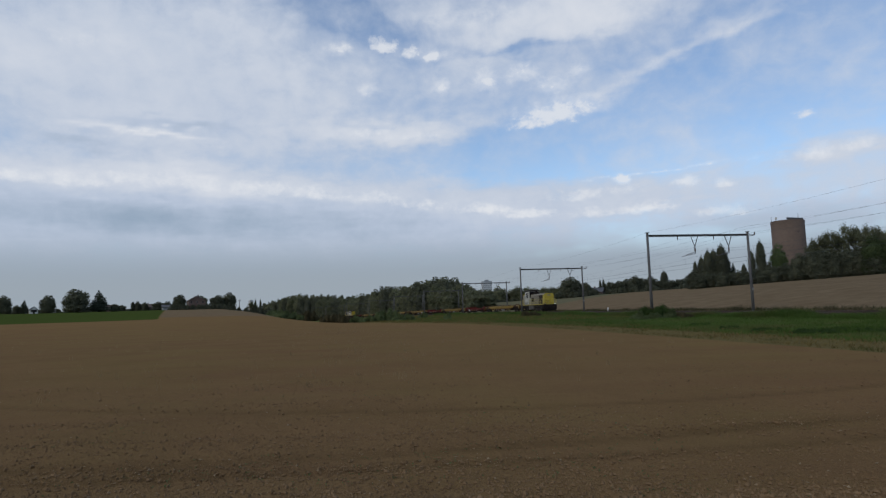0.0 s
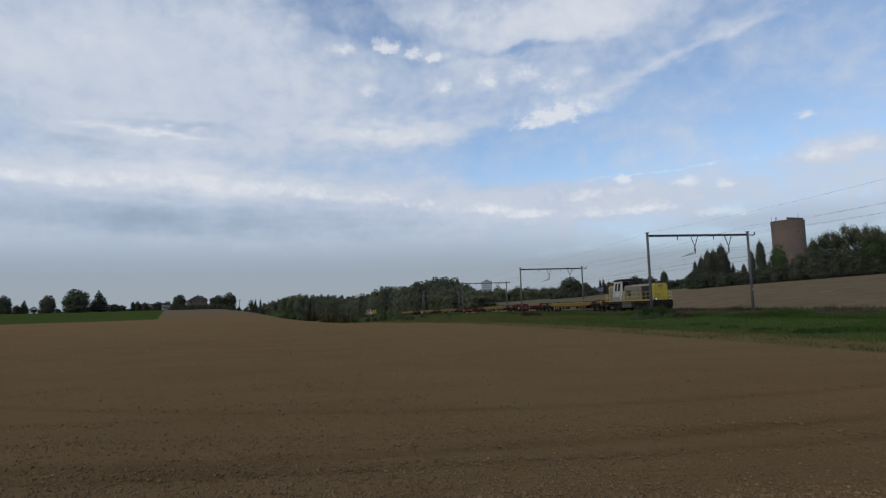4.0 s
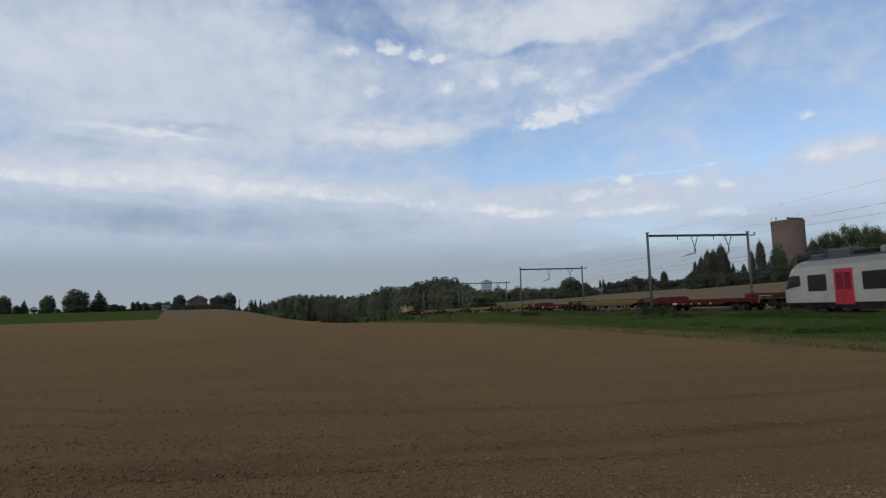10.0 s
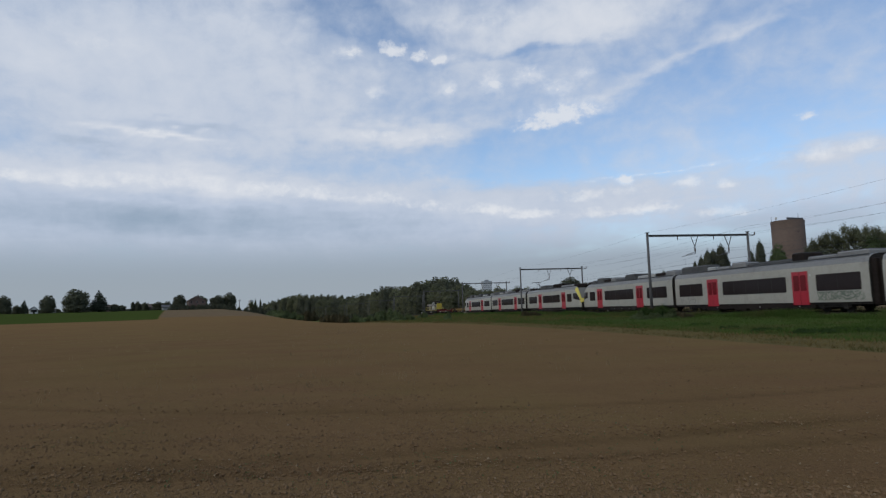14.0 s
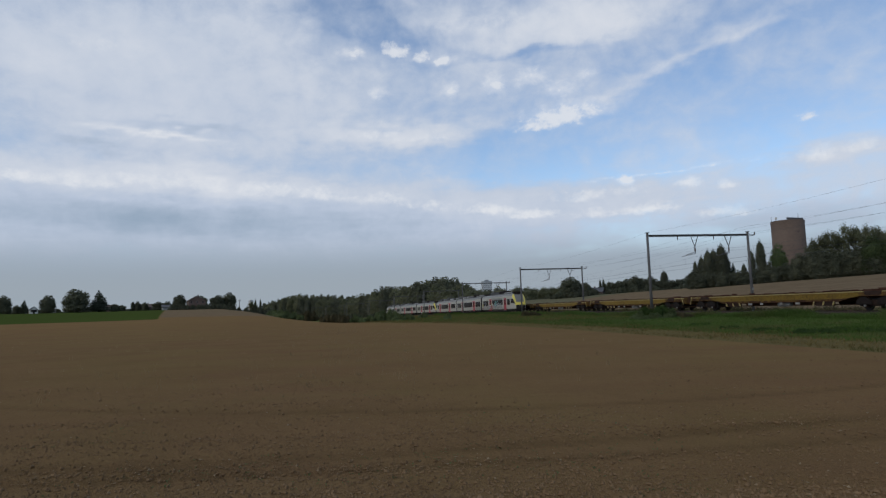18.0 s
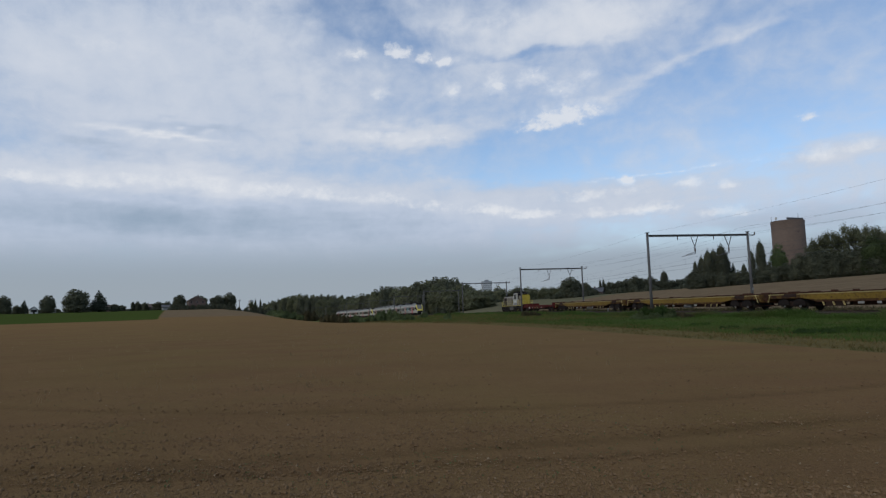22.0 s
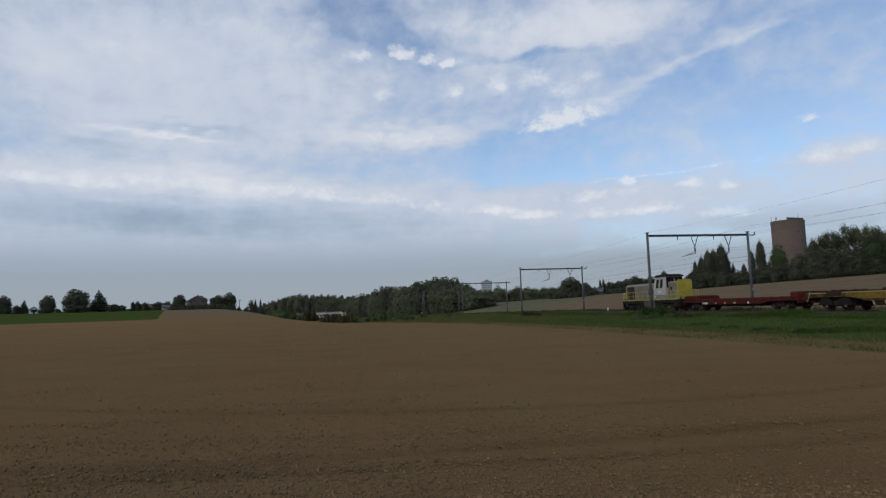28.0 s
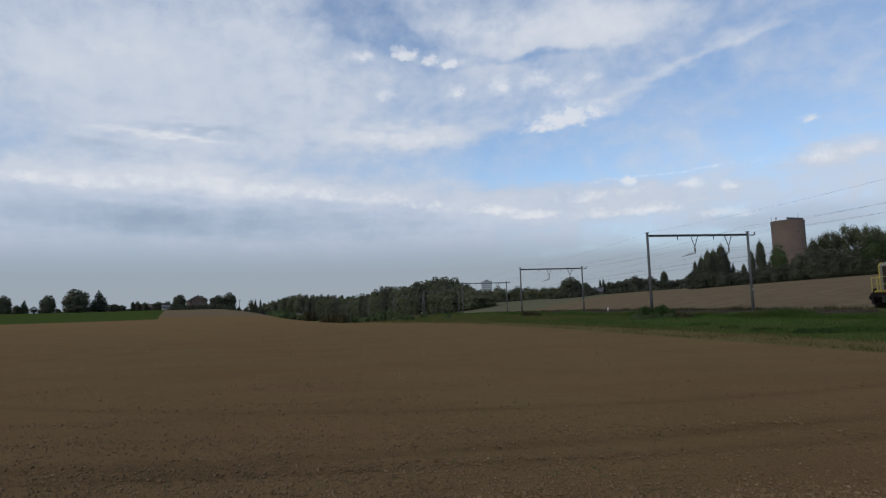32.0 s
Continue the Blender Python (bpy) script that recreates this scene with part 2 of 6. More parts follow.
def build_ground():
    az = np.radians(np.concatenate([np.arange(-42, 42, 0.18), np.arange(42, 318, 4.0)]))
    rad = np.concatenate([np.array([0.3, 0.8, 1.4, 2.0, 2.6]), np.geomspace(3.2, 4600, 275)])
    R, A = np.meshgrid(rad, az, indexing="ij")
    x, y = (R * np.sin(A)).ravel(), (R * np.cos(A)).ravel()
    z, s, d = terrain(x, y)
    r, azd = np.hypot(x, y), np.degrees(np.arctan2(x, y))
    rut = np.zeros_like(x)
    for y0, k, q, wid in RUTS:
        rut += np.exp(-((y - (y0 + k * x + q * x * x)) / wid) ** 2)
    z = z - 0.02 * np.clip(rut, 0, 1)
    far = ease(r, 900, 1600)
    z = z * (1 - far) + (-2.0 - 6 * ease(r, 1500, 4600)) * far
    edge = edge_of_field(s)
    grass = ease(d, edge - 0.5, edge + 0.5) * (1 - ease(d, 9.0, 11.5))
    straw = ease(d, edge - 0.3, edge + 0.3) * (1 - ease(d, edge + 3.0, edge + 5.5)) * ease(s, -60, -20) * (1 - 0.6 * ease(s, 80, 150))
    slope = -24.9 + 0.6 * ease(r, 200, 430)
    crop = ease(r, 196, 206) * (1 - ease(azd, slope - 0.4, slope + 0.4)) * (y > 0) * (1 - ease(r, 430, 470))
    meadow = np.clip(ease(d, 10, 14) * ease(s - 0.95 * (d - 10), 146, 160) + ease(d, 9, 11) * ease(s, 330, 380), 0, 1)
    hillfield = ease(d, 9.5, 12) * (1 - np.clip(meadow, 0, 1)) * (1 - ease(r, 600, 900)) + 0.9 * ease(r, 205, 260) * (d < -40) * (1 - crop)
    verts = np.stack([x, y, z], 1)
    nc = len(az)
    faces = polar_faces(nc, len(rad)).tolist()
    verts = np.concatenate([verts, [[0, 0, float(z[0])]]])
    faces = faces + [[(i + 1) % nc, i, len(verts) - 1] for i in range(nc)]
    ob = mesh_object("ground", verts.tolist(), faces, [ground_material()], "structure",
                     "brown tilled field with green verge and rising farmland behind", "ground")
    one = np.append
    for name, v in (("grass", grass), ("meadow", meadow), ("straw", straw), ("crop", crop), ("hill", np.clip(hillfield, 0, 1)), ("rut", np.clip(rut, 0, 1))):
        ob.data.attributes.new(name, 'FLOAT', 'POINT').data.foreach_set("value", one(v, 0.0).astype(np.float32))
    return ob


def ground_material():
    m = bpy.data.materials.new("farmland")
    m.use_nodes = True
    n, l = m.node_tree.nodes, m.node_tree.links
    b = n["Principled BSDF"]
    b.inputs["Roughness"].default_value = 0.95
    b.inputs["Specular IOR Level"].default_value = 0.0
    co = n.new("ShaderNodeTexCoord")

    def noise_tex(scale, detail=5, rough=0.6, stretch=None):
        t = n.new("ShaderNodeTexNoise")
        t.inputs["Scale"].default_value, t.inputs["Detail"].default_value, t.inputs["Roughness"].default_value = scale, detail, rough
        src = co.outputs["Object"]
        if stretch:
            mp = n.new("ShaderNodeMapping")
            mp.inputs["Scale"].default_value = stretch
            mp.inputs["Rotation"].default_value = (0, 0, -HEADING * 0.3)
            l.new(src, mp.inputs["Vector"])
            src = mp.outputs["Vector"]
        l.new(src, t.inputs["Vector"])
        return t.outputs["Fac"]

    def ramp(v, a, b_):
        t = n.new("ShaderNodeMapRange")
        t.inputs["From Min"].default_value, t.inputs["From Max"].default_value = a, b_
        l.new(v, t.inputs["Value"])
        return t.outputs["Result"]

    def mix(f, a, c):
        t = n.new("ShaderNodeMix")
        t.data_type = 'RGBA'
        for key, v in (("Factor", f), ("A", a), ("B", c)):
            if isinstance(v, tuple):
                t.inputs[key].default_value = (*v, 1)
            elif isinstance(v, float):
                t.inputs[key].default_value = v
            else:
                l.new(v, t.inputs[key])
        return t.outputs["Result"]

    def attr(name):
        t = n.new("ShaderNodeAttribute")
        t.attribute_name = name
        return t.outputs["Fac"]

    def maths(op, a, c):
        t = n.new("ShaderNodeMath")
        t.operation = op
        for i, v in enumerate((a, c)):
            if isinstance(v, float):
                t.inputs[i].default_value = v
            else:
                l.new(v, t.inputs[i])
        return t.outputs[0]

    fine, mid, broad, huge = noise_tex(26, 7, 0.7), noise_tex(3.2, 6, 0.65), noise_tex(0.35, 5), noise_tex(0.045, 4)
    rows = noise_tex(1.0, 4, 0.6, (0.05, 0.75, 1.0))

    def ragged(name, amount=0.7):
        return ramp(maths('ADD', attr(name), maths('MULTIPLY', maths('SUBTRACT', mid, 0.5), amount)), 0.35, 0.65)

    soil = mix(ramp(fine, 0.3, 0.7), (0.122, 0.073, 0.034), (0.229, 0.145, 0.073))
    soil = mix(ramp(mid, 0.35, 0.75), soil, (0.193, 0.120, 0.060))
    soil = mix(maths('MULTIPLY', ramp(broad, 0.42, 0.68), 0.55), soil, (0.136, 0.086, 0.041))
    soil = mix(maths('MULTIPLY', ramp(rows, 0.45, 0.7), 0.10), soil, (0.119, 0.074, 0.036))
    soil = mix(maths('MULTIPLY', ramp(huge, 0.4, 0.65), 0.35), soil, (0.196, 0.132, 0.058))
    swathe = noise_tex(0.55, 4, 0.6, (0.16, 0.55, 1.0))
    soil = mix(maths('MULTIPLY', ramp(swathe, 0.50, 0.66), 0.55), soil, (0.182, 0.124, 0.056))
    soil = mix(maths('MULTIPLY', ramp(swathe, 0.46, 0.32), 0.45), soil, (0.165, 0.094, 0.052))
    soil = mix(maths('MULTIPLY', ramp(noise_tex(0.13, 5, 0.62), 0.48, 0.66), 0.40), soil, (0.176, 0.128, 0.050))
    soil = mix(maths('MULTIPLY', attr("rut"), 0.26), soil, (0.052, 0.033, 0.015))
    hill = mix(ramp(broad, 0.35, 0.65), (0.140, 0.102, 0.062), (0.182, 0.136, 0.085))
    hill = mix(maths('MULTIPLY', ramp(mid, 0.4, 0.7), 0.4), hill, (0.122, 0.090, 0.054))
    crop = mix(ramp(rows, 0.35, 0.65), (0.042, 0.062, 0.015), (0.060, 0.082, 0.022))
    crop = mix(maths('MULTIPLY', ramp(huge, 0.35, 0.65), 0.5), crop, (0.048, 0.064, 0.018))
    green = mix(ramp(mid, 0.3, 0.7), (0.056, 0.078, 0.024), (0.092, 0.118, 0.038))
    green = mix(maths('MULTIPLY', ramp(broad, 0.45, 0.65), 0.6), green, (0.112, 0.104, 0.044))
    dry = mix(ramp(mid, 0.3, 0.7), (0.100, 0.080, 0.034), (0.175, 0.140, 0.064))
    col = mix(ragged("hill", 0.3), soil, hill)
    col = mix(ragged("crop", 0.3), col, crop)
    pasture = mix(ramp(broad, 0.35, 0.65), (0.112, 0.106, 0.064), (0.150, 0.138, 0.086))
    col = mix(ragged("meadow", 0.3), col, mix(maths('MULTIPLY', ramp(mid, 0.4, 0.7), 0.4), pasture, (0.105, 0.092, 0.055)))
    col = mix(ragged("grass"), col, green)
    col = mix(ragged("straw", 0.9), col, dry)
    l.new(col, b.inputs["Base Color"])
    h = maths('ADD', maths('MULTIPLY', fine, 0.35), maths('ADD', maths('MULTIPLY', mid, 1.0), maths('MULTIPLY', rows, 0.12)))
    bp = n.new("ShaderNodeBump")
    bp.inputs["Strength"].default_value, bp.inputs["Distance"].default_value = 0.9, 0.10
    l.new(h, bp.inputs["Height"])
    l.new(bp.outputs["Normal"], b.inputs["Normal"])
    return m


build_ground()

# ---------------------------------------------------------------- clouds: one drifting sheet over the whole sky
# cloud banks: azimuth, elevation, half width, half height in degrees, lean, amount of cloud, brightness
BANKS_A = [(-26.5, 21.4, 14.4, 4.81, 0, 0.55, 0.1), (-30.7, 21.2, 5.7, 1.9, 0, 0.1, 0.08), (-7.2, 25.5, 6.5, 1.75, -12, -0.42, -0.02), (11.3, 25.2, 13.5, 2.28, 0, 0.4, 0.22),
           (-24.2, 16.6, 5.8, 0.46, 0, 0.22, -0.18), (-24.6, 15.6, 4.9, 0.37, -2, 0.1, 0.32), (-28.9, 14.2, 5.4, 0.54, 0, 0.15, -0.16), (-4.2, 16.2, 8, 1.32, 3, 0.35, 0.22),
           (-22.8, 11.4, 18.8, 1.35, -2, 0.45, 0.22), (-21.9, 8.1, 19.3, 1.46, -1, 0.5, -0.27), (-34, 12.4, 3, 0.6, 0, -0.15, -0.1), (9.6, 13.7, 8.8, 2.03, 3, -0.75, 0)]
BANKS_B = [(-22.8, 15.7, 19.3, 3.3, 0, 0.3, 0.04), (28.1, 16.6, 13.8, 4.23, 10, -0.5, 0), (30.6, 17.4, 8.8, 3.24, 14, -0.95, 0), (14, 9.1, 13.3, 1.63, 0, 0.38, 0.12),
           (33.3, 11.2, 4.1, 1.13, 3, 0.38, 0.14), (25.7, 13.5, 4.8, 0.83, 6, 0.24, 0.08), (21.1, 20, 6.6, 1.19, 22, 0.3, 0.14), (28.1, 22.1, 6.4, 0.93, 18, 0.22, 0.12),
           (8.5, 22.8, 6.9, 0.47, 3, -0.35, 0), (34.1, 20.9, 3.4, 1.21, 15, -0.3, 0), (5.1, 20.3, 10.6, 2.2, 0, 0.12, 0.06), (21.7, 15.5, 4.2, 1.18, 8, -0.45, 0),
           (-11.5, 20, 6.2, 2.91, 0, 0.1, 0.04), (29.8, 6.7, 8, 1.37, 0, 0.25, -0.08)]
# small heaped clouds: azimuth, elevation, half width, half height, lean, amount
HEAPS_A = [(-8.6, 23.3, 1.6, 0.71, 5, 0.72), (-4.5, 23.5, 1.7, 0.9, 0, 0.82), (-2.1, 23, 1.1, 0.77, 0, 0.85), (0.1, 22.7, 1.3, 0.58, 5, 0.75), (-6, 19.9, 1.1, 0.79, 0, 0.6),
           (1.2, 19.9, 1.1, 0.99, 8, 0.68), (5.7, 20.1, 1.5, 1.27, 10, 0.74), (8.6, 20.5, 2.3, 1.07, 8, 0.58), (11.2, 19.3, 2.3, 1.17, 8, 0.54), (13.9, 20.6, 1.4, 0.85, 8, 0.56),
           (11.4, 17, 5.4, 1.19, 6, 0.86), (9, 16.3, 2.6, 0.7, 3, 0.85), (19.6, 19.8, 2.9, 0.74, 22, 0.36)]
HEAPS_B = [(17.1, 10.9, 0.8, 0.55, 0, 0.95), (22, 10.2, 1.1, 0.53, 0, 0.75), (24.9, 9.7, 1.1, 0.47, 0, 0.72), (14.5, 9.8, 5.5, 0.71, 0, 0.4), (4.4, 8.9, 3.2, 0.68, -3, 0.66),
           (8.1, 8.4, 3.1, 0.57, 0, 0.62), (18.9, 8.2, 2.6, 0.64, 0, 0.72), (24.8, 7.4, 2.4, 0.57, 0, 0.62), (14, 8.1, 4, 0.56, 0, 0.52), (31.4, 14.4, 1, 0.48, 8, 0.62),
           (32.9, 11.2, 4.2, 0.87, 3, 0.42), (20.7, 11.3, 8.8, 0.2, 2, 0.62)]
HEAPS_C = [(-34.7, 11, 2.9, 0.69, 0, 0.6), (-30.9, 11, 3.6, 0.81, -2, 0.46), (-26.8, 11.5, 3.4, 0.75, 0, 0.48), (-22.3, 11.2, 5, 0.97, -2, 0.48), (-16.6, 11, 5.4, 1, -2, 0.47),
           (-11.1, 10.6, 5.1, 0.92, -3, 0.46), (-5.9, 10.2, 4.7, 0.83, -3, 0.45), (-1.7, 9.5, 3.7, 0.68, -3, 0.42), (-6.8, 16.1, 3.7, 0.61, 6, 0.42), (-2, 15.8, 4.8, 0.46, 2, 0.42),
           (-24.6, 15.6, 4.5, 0.28, -3, 0.4), (-30.3, 21.9, 3.7, 1.05, 0, 0.28), (3.8, 25.6, 8.1, 1.39, 4, 0.3)]
CLOUD_H, CLOUD_R = 300.0, 4550.0


def build_clouds():
    az = np.concatenate([np.arange(-44, 44, 0.25), np.arange(44, 316, 4.0)])
    el = np.concatenate([np.arange(0.05, 31, 0.22), np.arange(31.5, 89, 3.5)])
    # distance at which a ray of this rise meets the shallow dome
    t = np.tan(np.radians(el))
    rr = (-t + np.sqrt(t * t + 4 * CLOUD_H * (CLOUD_H - 1.7) / CLOUD_R ** 2)) * CLOUD_R ** 2 / (2 * CLOUD_H)
    E, A = np.meshgrid(el, az, indexing="ij")
    Rr = np.repeat(rr[:, None], len(az), 1)
    x, y = (Rr * np.sin(np.radians(A))).ravel(), (Rr * np.cos(np.radians(A))).ravel()
    z = CLOUD_H * (1 - (Rr.ravel() / CLOUD_R) ** 2)
    A, E = A.ravel(), E.ravel()
    A = np.where(A > 180, A - 360, A)
    warp = np.array([[noise.fractal(Vector((px / 150, py / 150, k)), 0.9, 2.1, 5) for k in (0.0, 7.7)] for px, py in zip(x, y)])
    small = np.array([[noise.fractal(Vector((px / 34, py / 34, k)), 0.9, 2.1, 3) for k in (3.0, 11.7)] for px, py in zip(x, y)]) * (ease(E, 8, 12) * 0.8 + 0.2)[:, None]
    warp = warp + 0.5 * small
    wa, we = A + 2.2 * warp[:, 0], E + 0.95 * warp[:, 1] * np.clip(E / 14, 0.25, 1.2)
    amount, tone = 0.50 - 0.16 * ease(A, 8, 26), np.full_like(A, 0.40)
    for a0, e0, w, h, lean, k, b in BANKS_A + BANKS_B:
        c, q = math.cos(radians(lean)), math.sin(radians(lean))
        u, v = ((wa - a0) * c + (we - e0) * q) / w, (-(wa - a0) * q + (we - e0) * c) / h
        g = np.exp(-(u * u + v * v) ** 1.3)
        amount, tone = amount + k * g, tone + b * g
    heap = np.zeros_like(A)
    ha, he = A + 0.5 * warp[:, 0], E + 0.25 * warp[:, 1]
    for a0, e0, w, h, lean, k in HEAPS_A + HEAPS_B + HEAPS_C:
        c, q = math.cos(radians(lean)), math.sin(radians(lean))
        u, v = ((ha - a0) * c + (he - e0) * q) / w, (-(ha - a0) * q + (he - e0) * c) / h
        # heaped tops, flatter bases
        heap = np.maximum(heap, k * np.exp(-u * u - v * v * np.where(v < 0, 2.2, 0.8)))
    haze = 1 - ease(E, 2.0, 8.0)
    amount = amount + 0.4 * (1 - ease(E, 9, 14)) * (1 - 0.4 * ease(A, 0, 14))
    amount = np.maximum(amount, 0.35 + 0.75 * haze)
    tone = tone * (1 - haze) + 0.0 * haze
    verts = np.stack([x, y, z], 1).tolist() + [[0, 0, CLOUD_H]]
    nc = len(az)
    faces = polar_faces(nc, len(el)).tolist() + [[(len(el) - 1) * nc + i, (len(el) - 1) * nc + (i + 1) % nc, len(verts) - 1] for i in range(nc)]
    ob = mesh_object("clouds", verts, faces, [cloud_material()], "structure", "broken grey and white cloud layer drifting over blue sky", "clouds")
    for name, v in (("amount", amount), ("tone", tone), ("haze", haze), ("heap", heap)):
        ob.data.attributes.new(name, 'FLOAT', 'POINT').data.foreach_set("value", np.append(v, 0.4).astype(np.float32))
    # the heaps' billows keep one size over the sky
    turn = np.stack([A, E * 1.25, 0 * A], 1)
    ob.data.attributes.new("billow", 'FLOAT_VECTOR', 'POINT').data.foreach_set("vector", np.append(turn, [[0, 0, 0]], 0).astype(np.float32).ravel())
    return ob


def cloud_material():
    m = bpy.data.materials.new("cloud_layer")
    m.use_nodes = True
    n, l = m.node_tree.nodes, m.node_tree.links
    n.remove(n["Principled BSDF"])
    co = n.new("ShaderNodeTexCoord")

    def node(kind, **kw):
        t = n.new(kind)
        for k, v in kw.items():
            t.inputs[k].default_value = v
        return t

    def maths(op, a, c):
        t = n.new("ShaderNodeMath")
        t.operation = op
        for i, v in enumerate((a, c)):
            if isinstance(v, float):
                t.inputs[i].default_value = v
            else:
                l.new(v, t.inputs[i])
        return t.outputs[0]

    def attr(name):
        t = n.new("ShaderNodeAttribute")
        t.attribute_name = name
        return t.outputs["Fac"]

    def tex(scale, detail, rough, dist=0.0):
        t = node("ShaderNodeTexNoise", Scale=scale, Detail=detail, Roughness=rough, Distortion=dist)
        l.new(co.outputs["Object"], t.inputs["Vector"])
        return t.outputs["Fac"]

    angle = n.new("ShaderNodeAttribute")
    angle.attribute_name = "billow"

    def lumps(scale, detail, rough):
        t = node("ShaderNodeTexNoise", Scale=scale, Detail=detail, Roughness=rough, Distortion=0.3)
        l.new(angle.outputs["Vector"], t.inputs["Vector"])
        return t.outputs["Fac"]

    wisps, puffs, bands = lumps(0.10, 7, 0.55), lumps(0.42, 6, 0.58), tex(0.006, 6, 0.55, 0.4)
    clear = maths('SUBTRACT', 1.0, attr("haze"))
    rough = maths('MULTIPLY', maths('ADD', maths('ADD', maths('MULTIPLY', maths('SUBTRACT', wisps, 0.5), 0.9), maths('MULTIPLY', maths('SUBTRACT', puffs, 0.5), 0.55)), maths('MULTIPLY', maths('SUBTRACT', bands, 0.5), 0.35)), clear)
    cover = node("ShaderNodeMapRange", **{"From Min": -0.05, "From Max": 0.95})
    cover.interpolation_type = 'SMOOTHSTEP'
    l.new(maths('ADD', attr("amount"), rough), cover.inputs["Value"])
    bright = node("ShaderNodeMapRange", **{"From Min": 0.0, "From Max": 1.0})
    l.new(maths('ADD', attr("tone"), maths('MULTIPLY', rough, 0.5)), bright.inputs["Value"])
    ramp = n.new("ShaderNodeValToRGB")
    e = ramp.color_ramp.elements
    e[0].position, e[0].color = 0.0, (0.28, 0.37, 0.485, 1)
    e[1].position, e[1].color = 1.0, (0.80, 0.81, 0.84, 1)
    mid = e.new(0.35)
    mid.color = (0.475, 0.55, 0.68, 1)
    l.new(bright.outputs["Result"], ramp.inputs["Fac"])
    billow, swell = lumps(1.5, 5, 0.6), lumps(0.55, 4, 0.55)
    near_heap = node("ShaderNodeMapRange", **{"From Min": 0.02, "From Max": 0.25})
    l.new(attr("heap"), near_heap.inputs["Value"])
    lump = maths('ADD', attr("heap"), maths('MULTIPLY', maths('ADD', maths('MULTIPLY', maths('SUBTRACT', billow, 0.5), 0.62), maths('MULTIPLY', maths('SUBTRACT', swell, 0.5), 0.9)), near_heap.outputs["Result"]))
    heaped = node("ShaderNodeMapRange", **{"From Min": 0.14, "From Max": 0.80, "To Max": 0.9})
    heaped.interpolation_type = 'SMOOTHSTEP'
    l.new(lump, heaped.inputs["Value"])
    tint = n.new("ShaderNodeMix")
    tint.data_type = 'RGBA'
    tint.inputs["B"].default_value = (0.75, 0.775, 0.82, 1)
    l.new(heaped.outputs["Result"], tint.inputs["Factor"])
    l.new(ramp.outputs["Color"], tint.inputs["A"])
    far = n.new("ShaderNodeMix")
    far.data_type = 'RGBA'
    far.inputs["B"].default_value = (0.326, 0.380, 0.436, 1)
    l.new(attr("haze"), far.inputs["Factor"])
    l.new(tint.outputs["Result"], far.inputs["A"])
    em = n.new("ShaderNodeEmission")
    em.inputs["Strength"].default_value = 1.0
    l.new(far.outputs["Result"], em.inputs["Color"])
    tr = n.new("ShaderNodeBsdfTransparent")
    mx = n.new("ShaderNodeMixShader")
    l.new(maths('MAXIMUM', cover.outputs["Result"], heaped.outputs["Result"]), mx.inputs["Fac"])
    l.new(tr.outputs[0], mx.inputs[1])
    l.new(em.outputs[0], mx.inputs[2])
    l.new(mx.outputs[0], n["Material Output"].inputs["Surface"])
    return m


clouds = build_clouds()

# ---------------------------------------------------------------- building helpers


def part(name, bm, mat, parent, label="", smooth=False):
    me = bpy.data.meshes.new(name)
    bm.normal_update()
    bm.to_mesh(me)
    bm.free()
    me.materials.append(mat)
    if smooth:
        me.polygons.foreach_set("use_smooth", [True] * len(me.polygons))
    ob = new(name, me)
    ob.parent = parent
    if label:
        ob["label"] = label
    return ob


def box(bm, x0, x1, y0, y1, z0, z1, bevel=0.0):
    r = bmesh.ops.create_cube(bm, size=1.0, matrix=Matrix.Translation(((x0 + x1) / 2, (y0 + y1) / 2, (z0 + z1) / 2))
                              @ Matrix.Diagonal((abs(x1 - x0), abs(y1 - y0), abs(z1 - z0), 1)))
    if bevel:
        es = list({e for v in r["verts"] for e in v.link_edges})
        bmesh.ops.bevel(bm, geom=es, offset=bevel, segments=1, affect='EDGES', profile=0.5)
    return bm


def B(*a, bevel=0.0):
    return box(bmesh.new(), *a, bevel=bevel)


def rod(bm, p, q, r, n=6, r2=None):
    p, q = Vector(p), Vector(q)
    d = q - p
    m = Matrix.Translation((p + q) / 2) @ d.to_track_quat('Z', 'Y').to_matrix().to_4x4()
    bmesh.ops.create_cone(bm, cap_ends=True, segments=n, radius1=r, radius2=r if r2 is None else r2, depth=d.length, matrix=m)
    return bm


def rods(pairs, r, n=6):
    bm = bmesh.new()
    for p, q in pairs:
        rod(bm, p, q, r, n)
    return bm


def loft(bm, sections, caps=True):
    """Skin between rings of equal length; each ring is a list of (x, y, z)."""
    rings = [[bm.verts.new(p) for p in s] for s in sections]
    for a, b in zip(rings, rings[1:]):
        for i in range(len(a)):
            j = (i + 1) % len(a)
            bm.faces.new((a[i], a[j], b[j], b[i]))
    if caps:
        bm.faces.new(rings[0][::-1])
        bm.faces.new(rings[-1])
    bmesh.ops.recalc_face_normals(bm, faces=bm.faces)
    return bm


def thing(name, label, category, group=""):
    return tagged(new(name), label, category, group)


# ---------------------------------------------------------------- railway track


